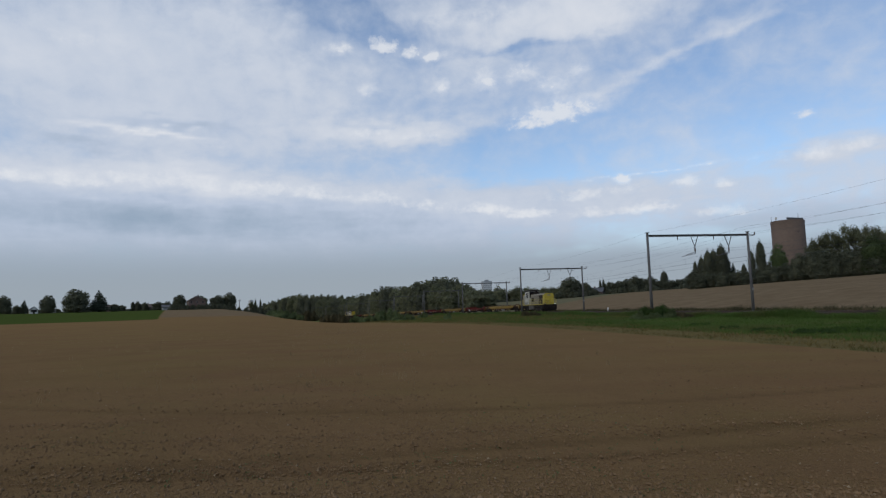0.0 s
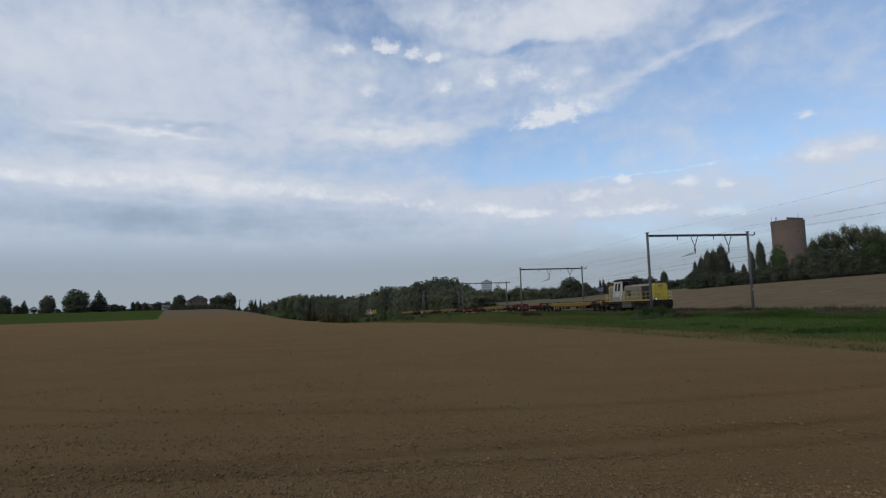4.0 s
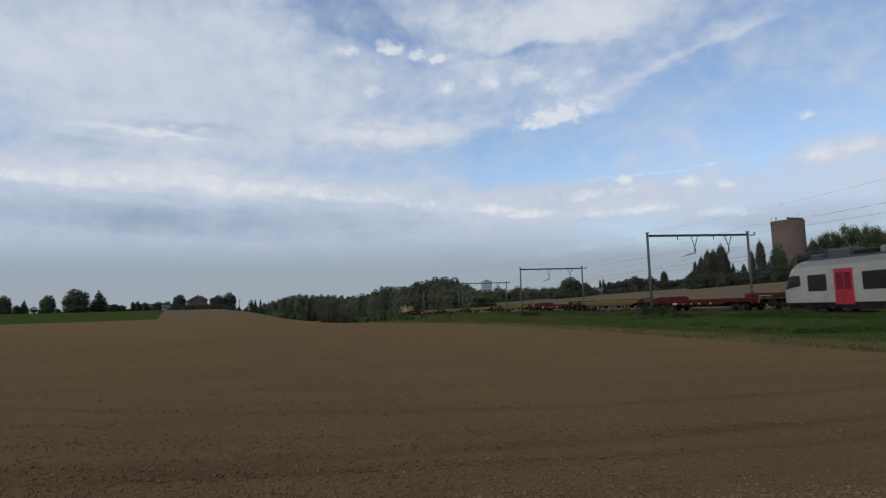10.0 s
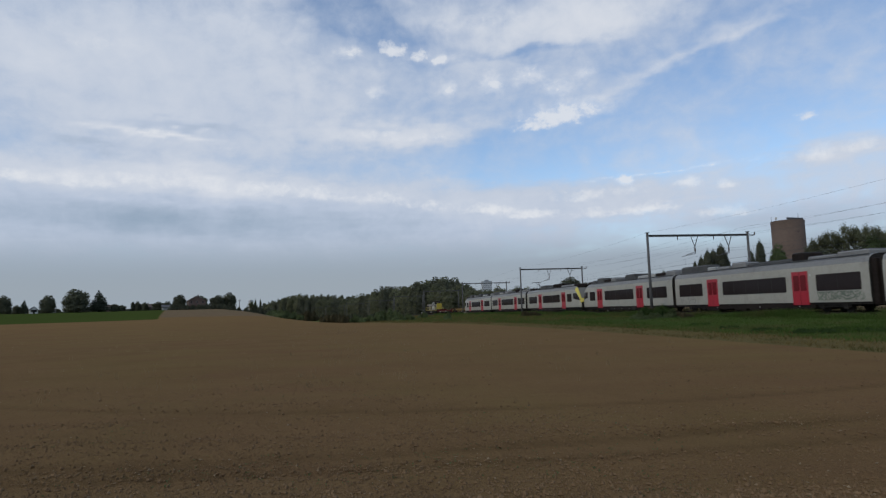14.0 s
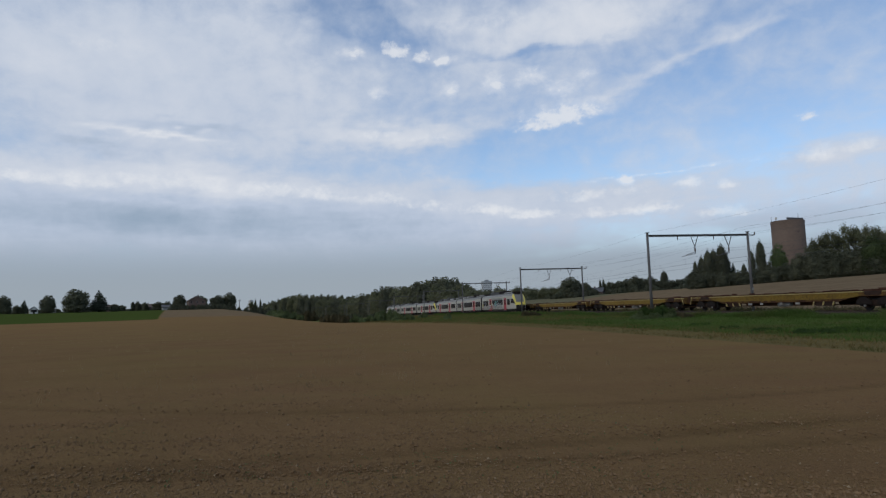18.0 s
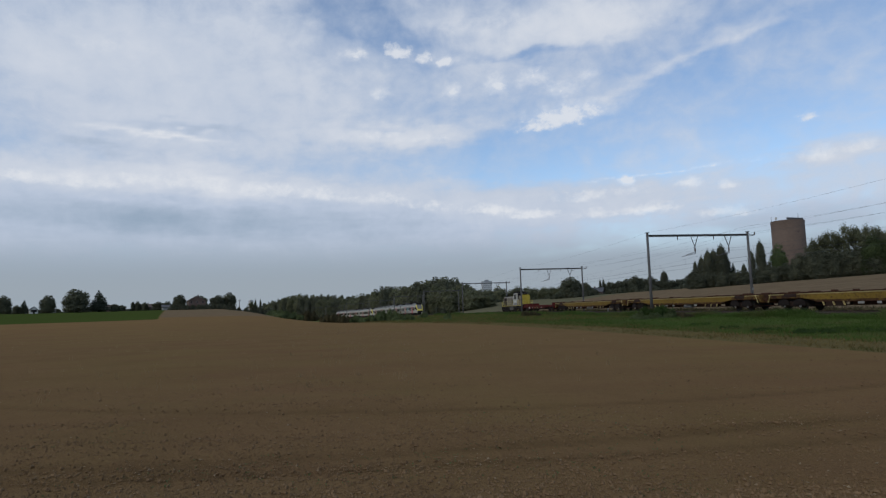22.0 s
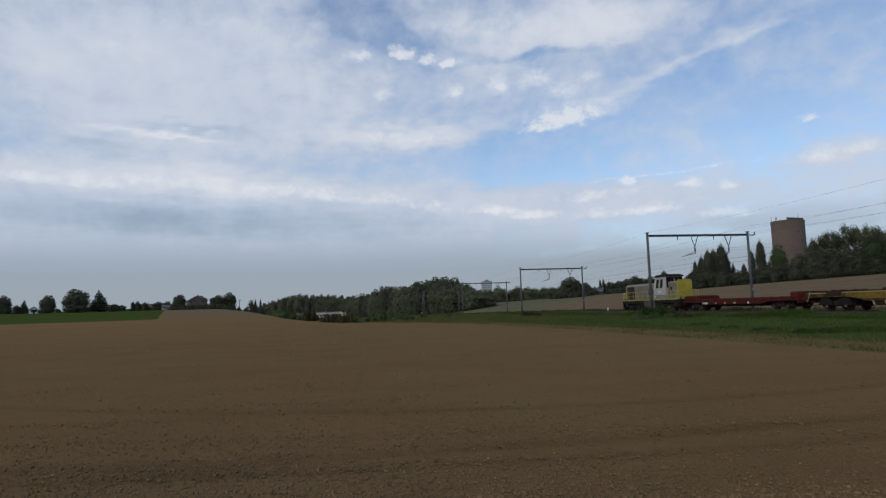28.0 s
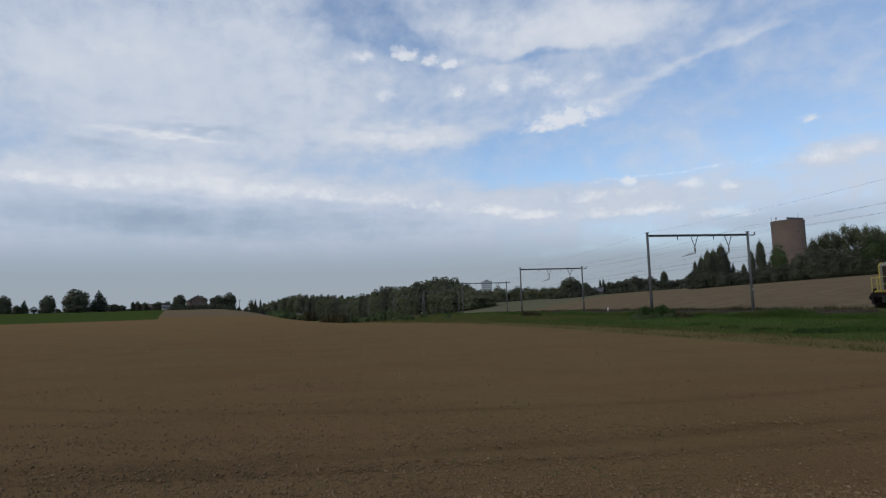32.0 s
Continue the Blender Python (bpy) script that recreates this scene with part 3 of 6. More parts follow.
def sweep(name, profile, s0, s1, step, mat, parent=None, kind="", label="", category=""):
    ss = np.arange(s0, s1 + step / 2, step)
    n, vs, fs = len(profile), [], []
    for s in ss:
        for off, z in profile:
            vs.append(track(s, off, z)[0])
    for i in range(len(ss) - 1):
        for j in range(n):
            k = (j + 1) % n
            fs.append((i * n + j, i * n + k, (i + 1) * n + k, (i + 1) * n + j))
    ob = mesh_object(name, vs, fs, [mat], kind, label, category, smooth=False)
    ob.parent = parent
    return ob


def build_track():
    sweep("ballast_bed", [(-3.6, -0.70), (-2.5, -0.2), (6.7, -0.2), (7.8, -0.70)], -600, 720, 4, M["ballast"], None, "structure",
          "grey-brown ballast bed under both tracks", "ballast")
    sl = bmesh.new()
    box(sl, -0.13, 0.13, -1.3, 1.3, -0.24, -0.155, bevel=0.02)
    slm = bpy.data.meshes.new("sleeper")
    sl.to_mesh(slm)
    sl.free()
    slm.materials.append(M["sleeper"])
    for name, off, lo, hi in (("near_track", 0.0, 30, 190), ("far_track", FAR_OFF, 30, 120)):
        t = tagged(new(name), "pair of steel rails on concrete sleepers", "railway track", "", "structure")
        for g in (-0.75, 0.75):
            sweep("rail", [(off + g - 0.075, -0.16), (off + g - 0.02, -0.13), (off + g - 0.036, -0.04), (off + g - 0.036, 0.0),
                           (off + g + 0.036, 0.0), (off + g + 0.036, -0.04), (off + g + 0.02, -0.13), (off + g + 0.075, -0.16)],
                  -600, 720, 4, M["rail"], t)
        rest, faces = [], []
        for s in np.arange(-40, 420, 0.62):
            p, a = track(s, off)
            m = Matrix.Translation(p) @ Matrix.Rotation(a + math.pi / 2, 4, 'Z')
            if lo <= s <= hi:
                o = new("sleeper", slm)
                o.parent, o.matrix_basis = t, m
            else:
                k = len(rest)
                rest += [m @ Vector(v) for v in itertools.product((-0.13, 0.13), (-1.3, 1.3), (-0.24, -0.155))]
                faces += [(k + a_, k + b_, k + c_, k + d_) for a_, b_, c_, d_ in ((0, 1, 3, 2), (4, 6, 7, 5), (0, 4, 5, 1), (2, 3, 7, 6), (1, 5, 7, 3), (0, 2, 6, 4))]
        o = mesh_object("distant_sleepers", rest, faces, [M["sleeper"]], "stuff", smooth=False)
        o.parent = t


build_track()

# ---------------------------------------------------------------- overhead line
POLE_NEAR, POLE_FAR, BEAM_Z = -3.95, 8.45, 8.66
HANG = ((1.75, 0.0), (1.75 + FAR_OFF, FAR_OFF))      # hanger, and the track that its arm serves


def mast_drop(s):
    """Masts beyond the near portal stand a little lower."""
    return float(np.interp(s, [63.6, 112.7, 161.8], [0.0, 0.42, 0.6]))


def build_gantry():
    """Portal over both tracks, in the line's own axes: x along, y towards the near side."""
    g = thing("catenary_gantry", "grey steel portal mast carrying the overhead wires", "catenary mast", "masts along the railway")
    for off in (POLE_NEAR, POLE_FAR):
        bm = bmesh.new()
        rod(bm, (0, -off, -1.3), (0, -off, BEAM_Z + 0.25), 0.17, 10, 0.13)
        p = part("pole", bm, M["pole"], g, smooth=True)
        part("pole_foot", B(-0.35, 0.35, -off - 0.35, -off + 0.35, -1.3, -0.45, bevel=0.04), M["concrete"], p)
        part("pole_cap", B(-0.17, 0.17, -off - 0.17, -off + 0.17, BEAM_Z + 0.25, BEAM_Z + 0.31), M["pole"], p)
    part("pole_plate", B(-0.22, -0.19, -POLE_FAR - 0.12, -POLE_FAR + 0.12, 2.2, 2.5), M["plate"], g)
    bm = bmesh.new()
    box(bm, -0.09, 0.09, -POLE_FAR, -POLE_NEAR, BEAM_Z - 0.02, BEAM_Z + 0.05)
    box(bm, -0.09, 0.09, -POLE_FAR, -POLE_NEAR, BEAM_Z - 0.19, BEAM_Z - 0.13)
    box(bm, -0.02, 0.02, -POLE_FAR, -POLE_NEAR, BEAM_Z - 0.13, BEAM_Z - 0.02)
    part("beam", bm, M["pole"], g)
    part("bracket", rods([((0, -POLE_FAR, BEAM_Z - 0.25), (0, -POLE_FAR - 0.95, BEAM_Z - 0.1)), ((0, -POLE_FAR, BEAM_Z + 0.02), (0, -POLE_FAR - 0.95, BEAM_Z - 0.1))], 0.035), M["pole"], g)
    part("insulator", rods([((0, -POLE_FAR - 0.9, BEAM_Z - 0.1), (0, -POLE_FAR - 0.9, BEAM_Z + 0.25))], 0.07, 8), M["insulator"], g)
    for off in (-0.3, 4.15):
        part("insulator", rods([((0, -off, BEAM_Z - 0.2), (0, -off, BEAM_Z - 0.55))], 0.06, 8), M["insulator"], g)
    for off, mid in HANG:
        h = part("hanger", rods([((0, -off - 0.42, BEAM_Z - 0.2), (0, -off, BEAM_Z - 1.35)), ((0, -off + 0.42, BEAM_Z - 0.2), (0, -off, BEAM_Z - 1.35)),
                                 ((0, -off, BEAM_Z - 1.3), (0, -off, BEAM_Z - 2.15))], 0.05), M["pole"], g)
        part("insulator", rods([((0, -off, BEAM_Z - 1.5), (0, -off, BEAM_Z - 1.85))], 0.085, 8), M["insulator"], h)
        part("steady_arm", rods([((0, -off, BEAM_Z - 2.15), (0, -mid - 0.1, BEAM_Z - 2.45)), ((0, -off, BEAM_Z - 1.95), (0, -mid - 0.6, BEAM_Z - 2.3))], 0.03), M["pole"], h)
    return g


def build_overhead():
    first = build_gantry()
    for i, s in enumerate(GANTRIES):
        p, a = track(s, 0.0, -mast_drop(s))
        m = Matrix.Translation(p) @ Matrix.Rotation(a + math.pi / 2, 4, 'Z')
        if i == 0:
            first.matrix_basis = m
        else:
            copy_thing(first, m)

    def wire(name, label, runs, sag, r):
        t = tagged(new(name), label, "overhead wire", "overhead wires")
        for off, z in runs:
            cu = bpy.data.curves.new("strand", 'CURVE')
            cu.dimensions, cu.bevel_depth, cu.bevel_resolution = '3D', r, 1
            sp = cu.splines.new('POLY')
            pts = []
            for s0, s1 in zip(GANTRIES, GANTRIES[1:]):
                for k in range(8):
                    u = k / 8
                    pts.append(track(s0 + u * (s1 - s0), off, z - 4 * sag * u * (1 - u) - mast_drop(s0 + u * (s1 - s0)))[0])
            sp.points.add(len(pts) - 1)
            for q, p in zip(sp.points, pts):
                q.co = (*p, 1)
            cu.materials.append(M["wire"])
            o = new("strand", cu)
            o.parent = t

    for off in (0.0, FAR_OFF):
        wire("messenger_wire", "thin dark messenger cable above the track", [(off, BEAM_Z - 1.95)], 0.75, 0.006)
        wire("contact_wire", "twin copper contact wires over the track", [(off - 0.04, BEAM_Z - 3.4), (off + 0.06, BEAM_Z - 3.4)], 0.03, 0.0055)
        t = tagged(new("droppers"), "thin vertical droppers between messenger and contact wire", "overhead wire", "overhead wires", "stuff")
        bm = bmesh.new()
        for s0, s1 in zip(GANTRIES[:8], GANTRIES[1:]):
            for k in range(1, 8):
                u = k / 8
                s = s0 + u * (s1 - s0)
                rod(bm, track(s, off, BEAM_Z - 1.95 - 3 * u * (1 - u) - mast_drop(s))[0], track(s, off, BEAM_Z - 3.4 - mast_drop(s))[0], 0.006, 4)
        part("dropper_set", bm, M["wire"], t)
    wire("feeder_wire", "dark feeder cable on the mast brackets", [(POLE_FAR + 0.9, BEAM_Z + 0.25), (POLE_FAR - 0.2, BEAM_Z + 0.9)], 0.55, 0.007)
    wire("earth_wire", "thin earth cable along the mast heads", [(POLE_NEAR, BEAM_Z + 0.3), (-0.3, BEAM_Z - 0.55), (4.15, BEAM_Z - 0.55)], 0.5, 0.0045)


build_overhead()

# ---------------------------------------------------------------- bogies


def bogie(parent, x, base=2.6, r=0.46, width=1.0, mat="coach_dark", wheel_mat="rust", name="bogie"):
    bm = bmesh.new()
    for y in (-width, width):
        box(bm, x - base / 2 - 0.45, x + base / 2 + 0.45, y - 0.09, y + 0.09, 0.42, 0.62)
        box(bm, x - 0.45, x + 0.45, y - 0.12, y + 0.12, 0.5, 0.86)
        for k in (-1, 1):
            box(bm, x + k * base / 2 - 0.2, x + k * base / 2 + 0.2, y - 0.15, y + 0.15, 0.3, 0.62)
            rod(bm, (x + k * 0.28, y, 0.6), (x + k * 0.28, y, 0.9), 0.12, 8)
    box(bm, x - 0.3, x + 0.3, -width, width, 0.48, 0.75)
    b = part(name, bm, M[mat], parent)
    for k in (-1, 1):
        for y in (-0.78, 0.78):
            bm = bmesh.new()
            rod(bm, (x + k * base / 2, y - 0.065, r), (x + k * base / 2, y + 0.065, r), r, 16)
            rod(bm, (x + k * base / 2, y - 0.1, r), (x + k * base / 2, y + 0.1, r), 0.16, 8)
            part("wheel", bm, M[wheel_mat], b)
    return b


def buffers(parent, x, side, z=1.05, mat="black"):
    for y in (-0.87, 0.87):
        bm = bmesh.new()
        rod(bm, (x, y, z), (x + side * 0.42, y, z), 0.11, 8)
        rod(bm, (x + side * 0.42, y, z), (x + side * 0.5, y, z), 0.24, 12)
        part("buffer", bm, M[mat], parent)
    bm = bmesh.new()
    rod(bm, (x, 0, z - 0.05), (x + side * 0.5, 0, z - 0.05), 0.06, 6)
    box(bm, x + side * 0.3, x + side * 0.5, -0.1, 0.1, z - 0.35, z + 0.05)
    part("coupling_hook", bm, M[mat], parent)


# ---------------------------------------------------------------- diesel locomotive, x = 0 in the middle, long hood towards +x


def hood_profile(w, z0, z1, ch):
    return [(-w, z0), (w, z0), (w, z1 - ch), (w - ch, z1), (-w + ch, z1), (-w, z1 - ch)]


def prism(x0, x1, prof):
    bm = bmesh.new()
    return loft(bm, [[(x0, y, z) for y, z in prof], [(x1, y, z) for y, z in prof]])


def build_loco():
    lo = thing("diesel_locomotive", "grey and yellow diesel shunting locomotive with off-centre cab on the rails", "locomotive", "locomotives of the freight train")
    part("underframe", B(-7.25, 7.85, -1.36, 1.36, 1.06, 1.42, bevel=0.03), M["black"], lo)
    for y in (-1.4, 1.4):
        part("walkway_edge", B(-6.9, 7.5, y - 0.035, y + 0.035, 1.44, 1.57), M["loco_yellow"], lo)
    part("walkway", B(-7.2, 7.8, -1.36, 1.36, 1.43, 1.50), M["black"], lo)
    # long hood with its louvred radiator end, cab, short hood
    h = part("long_hood", prism(-1.3, 7.32, hood_profile(0.98, 1.5, 3.70, 0.22)), M["loco_grey"], lo)
    for y in (-1, 1):
        part("radiator_opening", B(4.9 if y > 0 else 4.1, 7.05 if y > 0 else 6.4, y * 0.985 - 0.02, y * 0.985 + 0.02, 1.62, 3.42), M["radiator"], h)
        for k in range(5):
            part("louvre", B(-0.45 + k * 0.28, -0.29 + k * 0.28, y * 0.99 - 0.02, y * 0.99 + 0.02, 2.2, 2.95), M["black"], h)
        for k in range(5):
            part("door_seam", B(1.2 + k * 0.62, 1.216 + k * 0.62, y * 0.985 - 0.008, y * 0.985 + 0.008, 1.6, 3.45), M["coach_dark"], h)
        for xb in (4.95, 5.7):
            part("frame_bar", B(xb, xb + 0.06, y * 1.01 - 0.02, y * 1.01 + 0.02, 1.62, 3.42), M["radiator"], h)
        for k in range(9):
            part("radiator_slat", B(4.9 if y > 0 else 4.1, 7.05 if y > 0 else 6.4, y * 1.0 - 0.02, y * 1.0 + 0.02, 1.72 + k * 0.19, 1.76 + k * 0.19), M["black"], h)
    part("side_panel", B(6.42, 7.32, -1.0, -0.96, 1.55, 3.48), M["loco_yellow"], h, "yellow painted side panel")
    part("radiator_fan", rods([((6.0, 0, 3.68), (6.0, 0, 3.80))], 0.75, 20), M["black"], h)
    part("hood_roof_strip", B(1.0, 5.0, -0.5, 0.5, 3.69, 3.76, bevel=0.02), M["tank"], h)
    part("lifting_rail", rods([((1.0, y, 3.72), (7.0, y, 3.72)) for y in (-0.72, 0.72)], 0.03), M["loco_grey"], h)
    part("exhaust_stack", B(-0.75, 0.45, -0.55, 0.55, 3.6, 4.28, bevel=0.12), M["black"], h, "sooty black exhaust housing")
    part("exhaust_pipe", rods([((-0.1, 0, 4.24), (-0.1, 0, 4.5))], 0.2, 10), M["black"], h)
    part("horn", rods([((1.6, 0.5, 3.66), (1.6, 0.5, 4.05))], 0.04, 6), M["black"], h)
    e = part("hood_end", prism(7.32, 7.42, hood_profile(0.985, 1.5, 3.72, 0.22)), M["loco_yellow"], lo, "bright yellow hood end")
    part("end_door", B(7.40, 7.44, -0.45, 0.45, 1.6, 3.1), M["loco_yellow"], e)
    part("end_grille", B(7.40, 7.45, -0.35, 0.35, 3.25, 3.5), M["loco_grey"], e)
    c = part("cab", loft(bmesh.new(), [[(x, y, z) for x, y in ((-4.25 + t, -w), (-1.2 - t, -w), (-1.2 - t, w), (-4.25 + t, w))]
                                       for z, w, t in ((1.5, 1.30, 0.0), (2.15, 1.36, 0.0), (2.9, 1.36, -0.06), (4.40, 1.14, 0.24))]), M["loco_white"], lo)
    part("cab_roof", loft(bmesh.new(), [[(x, y, z) for x, y in ((-4.25 + t, -w), (-1.2 - t, -w), (-1.2 - t, w), (-4.25 + t, w))]
                                        for z, w, t in ((4.40, 1.24, -0.02), (4.52, 1.24, 0.02), (4.72, 0.95, 0.4))]), M["black"], c, "dark cab roof")
    part("cab_skirt", B(-4.23, -1.22, -1.385, 1.385, 1.5, 2.1), M["coach_grey"], c)
    for y in (-1, 1):
        for x0, x1 in ((-3.55, -2.8), (-2.55, -1.8)):
            bm = bmesh.new()
            vs = [bm.verts.new(p) for p in ((x0, y * 1.375, 2.98), (x1, y * 1.375, 2.98), (x1 - 0.03, y * 1.205, 4.10), (x0 + 0.03, y * 1.205, 4.10))]
            bm.faces.new(vs)
            bmesh.ops.solidify(bm, geom=bm.faces[:], thickness=0.02)
            wdw = part("cab_window", bm, M["pane"], c)
            part("window_frame", rods([(vv, ww) for vv, ww in (((x0, y * 1.38, 2.98), (x0 + 0.03, y * 1.22, 4.02)), ((x1, y * 1.38, 2.98), (x1 - 0.03, y * 1.22, 4.02)))], 0.03, 5), M["loco_white"], wdw)
        part("side_plate", B(-3.1, -2.3, y * 1.37 - 0.012, y * 1.37 + 0.012, 2.35, 2.65), M["pale"], c)
        part("cab_step_lamp", rods([((-1.6, y * 1.39, 1.9), (-1.6, y * 1.43, 1.9))], 0.16, 12), M["pale"], c)
    for x, k in ((-4.28, -1), (-1.17, 1)):
        for y0, y1 in ((-1.22, -0.06), (0.06, 1.22)):
            bm = bmesh.new()
            vs = [bm.verts.new(p) for p in ((x + k * 0.045, y0, 2.98), (x + k * 0.045, y1, 2.98), (x - k * 0.20, y1 * 0.90, 4.3), (x - k * 0.20, y0 * 0.90, 4.3))]
            bm.faces.new(vs)
            bmesh.ops.solidify(bm, geom=bm.faces[:], thickness=0.02)
            part("windscreen", bm, M["pane"], c)
    sh = part("short_hood", prism(-6.3, -4.2, hood_profile(0.98, 1.5, 3.74, 0.2)), M["loco_grey"], lo)
    for y in (-1, 1):
        part("vent_hatch", B(-5.2, -4.8, y * 0.985 - 0.015, y * 0.985 + 0.015, 2.55, 3.05), M["black"], sh)
    e2 = part("hood_end", prism(-6.44, -6.3, hood_profile(1.0, 1.5, 3.92, 0.2)), M["loco_yellow"], lo, "bright yellow hood end")
    part("end_door", B(-6.47, -6.43, -0.42, 0.42, 1.6, 3.0), M["loco_yellow"], e2)
    for x, w_ in ((-6.5, 0.7), (-2.1, 0.45), (2.3, 0.5), (6.6, 0.75)):
        for y in (-1.3, 1.3):
            part("sand_box", B(x - w_ / 2, x + w_ / 2, y - 0.1, y + 0.1, 0.62, 1.12, bevel=0.04), M["coach_dark"], lo)
    for y in (-1, 1):
        for x in (-5.3, -2.65, 3.1, 5.75):
            part("spring", rods([((x, y * 1.26, 0.55), (x, y * 1.26, 0.95))], 0.10, 8), M["coach_dark"], lo)
        for x in (-5.1, -2.7, 3.3, 5.7):
            part("axle_end", rods([((x, y * 1.30, 0.52), (x, y * 1.34, 0.52))], 0.09, 10), M["roof_gear"], lo)
        part("air_pipe", rods([((-6.6, y * 1.395, 1.12), (7.2, y * 1.395, 1.12))], 0.03), M["coach_dark"], lo)
        part("step_edge", B(-4.9, -4.35, y * 1.36 - 0.02, y * 1.36 + 0.02, 0.5, 0.58), M["loco_yellow"], lo)
        part("step_edge", B(-1.1, -0.6, y * 1.36 - 0.02, y * 1.36 + 0.02, 0.5, 0.58), M["loco_yellow"], lo)
        for k in range(5):
            part("frame_bracket", B(-5.6 + k * 2.6, -5.5 + k * 2.6, y * 1.385 - 0.012, y * 1.385 + 0.012, 1.0, 1.4), M["tank"], lo)
    part("side_tank", B(-1.4, 1.6, -1.41, 1.41, 0.50, 1.36, bevel=0.06), M["tank"], lo, "grey fuel tank between the bogies")
    for x in (-3.9, 4.5):
        bo = bogie(lo, x, 2.4, 0.5, 1.12, "black", "black")
        part("bogie_apron", B(x - 2.1, x + 2.1, -1.24, 1.24, 0.30, 0.94, bevel=0.05), M["black"], bo)
        for k in (-1, 1):
            for y in (-1.28, 1.28):
                part("axle_box", B(x + k * 1.2 - 0.16, x + k * 1.2 + 0.16, y - 0.02, y + 0.02, 0.42, 0.72, bevel=0.015), M["coach_dark"], bo)
    for k, o in ((-1, 7.0), (1, 7.6)):
        f = part("buffer_beam", B(k * (o + 0.1), k * (o + 0.32), -1.4, 1.4, 0.55, 1.4, bevel=0.03), M["black"], lo)
        buffers(f, k * (o + 0.3), k)
        part("plough", B(k * o, k * (o + 0.2), -1.25, 1.25, 0.2, 0.55), M["black"], f)
        for y in (-1.02, 1.02):
            part("headlight", rods([((k * (o + 0.3), y, 1.62), (k * (o + 0.37), y, 1.62))], 0.05, 14), M["lamp"] if k > 0 else M["pale"], lo, "lit round headlight" if k > 0 else "unlit round headlight")
            part("headlight_housing", rods([((k * (o + 0.15), y, 1.62), (k * (o + 0.33), y, 1.62))], 0.14, 12), M["black"], lo)
        # steps at the corners and end railings
        for y in (-1.32, 1.32):
            st = part("steps", B(k * (o - 0.38), k * (o + 0.12), y - 0.1, y + 0.1, 0.5, 0.56), M["black"], lo)
            part("step_plate", B(k * (o - 0.38), k * (o + 0.12), y - 0.1, y + 0.1, 0.95, 1.0), M["black"], st)
            part("step_side", rods([((k * (o - 0.38), y, 0.5), (k * (o - 0.38), y, 1.45)), ((k * (o + 0.12), y, 0.5), (k * (o + 0.12), y, 1.45))], 0.025), M["black"], st)
        for z in (2.05, 2.55):
            for y in (-1, 1):
                part("end_rail", rods([((k * (o + 0.2), y * 0.35, z), (k * (o + 0.2), y * 1.32, z))], 0.032), M["rail_yellow"], lo)
        for y in (-1.32, -0.85, -0.35, 0.35, 0.85, 1.32):
            part("end_post", rods([((k * (o + 0.2), y, 1.45), (k * (o + 0.2), y, 2.57))], 0.032), M["rail_yellow"], lo)
        part("shunter_rail", rods([((k * (o + 0.2), y, 2.55), (k * (o - 0.3), y, 2.55)) for y in (-1.32, 1.32)] + [((k * (o - 0.3), y, 1.5), (k * (o - 0.3), y, 2.57)) for y in (-1.32, 1.32)], 0.032), M["rail_yellow"], lo)
    for y in (-1.36, 1.36):
        part("handrail", rods([((-0.8, y, z), (7.3, y, z)) for z in (2.05, 2.62)], 0.023), M["rail_yellow"], lo)
        for k in range(7):
            part("stanchion", rods([((-0.8 + k * 1.35, y, 1.5), (-0.8 + k * 1.35, y, 2.63))], 0.028), M["rail_yellow"], lo)
        part("handrail", rods([((-6.4, y, z), (-4.5, y, z)) for z in (2.05, 2.62)], 0.028), M["rail_yellow"], lo)
        for k in range(3):
            part("stanchion", rods([((-6.4 + k * 0.95, y, 1.5), (-6.4 + k * 0.95, y, 2.63))], 0.028), M["rail_yellow"], lo)
    return lo


# ---------------------------------------------------------------- long rail-carrying wagon


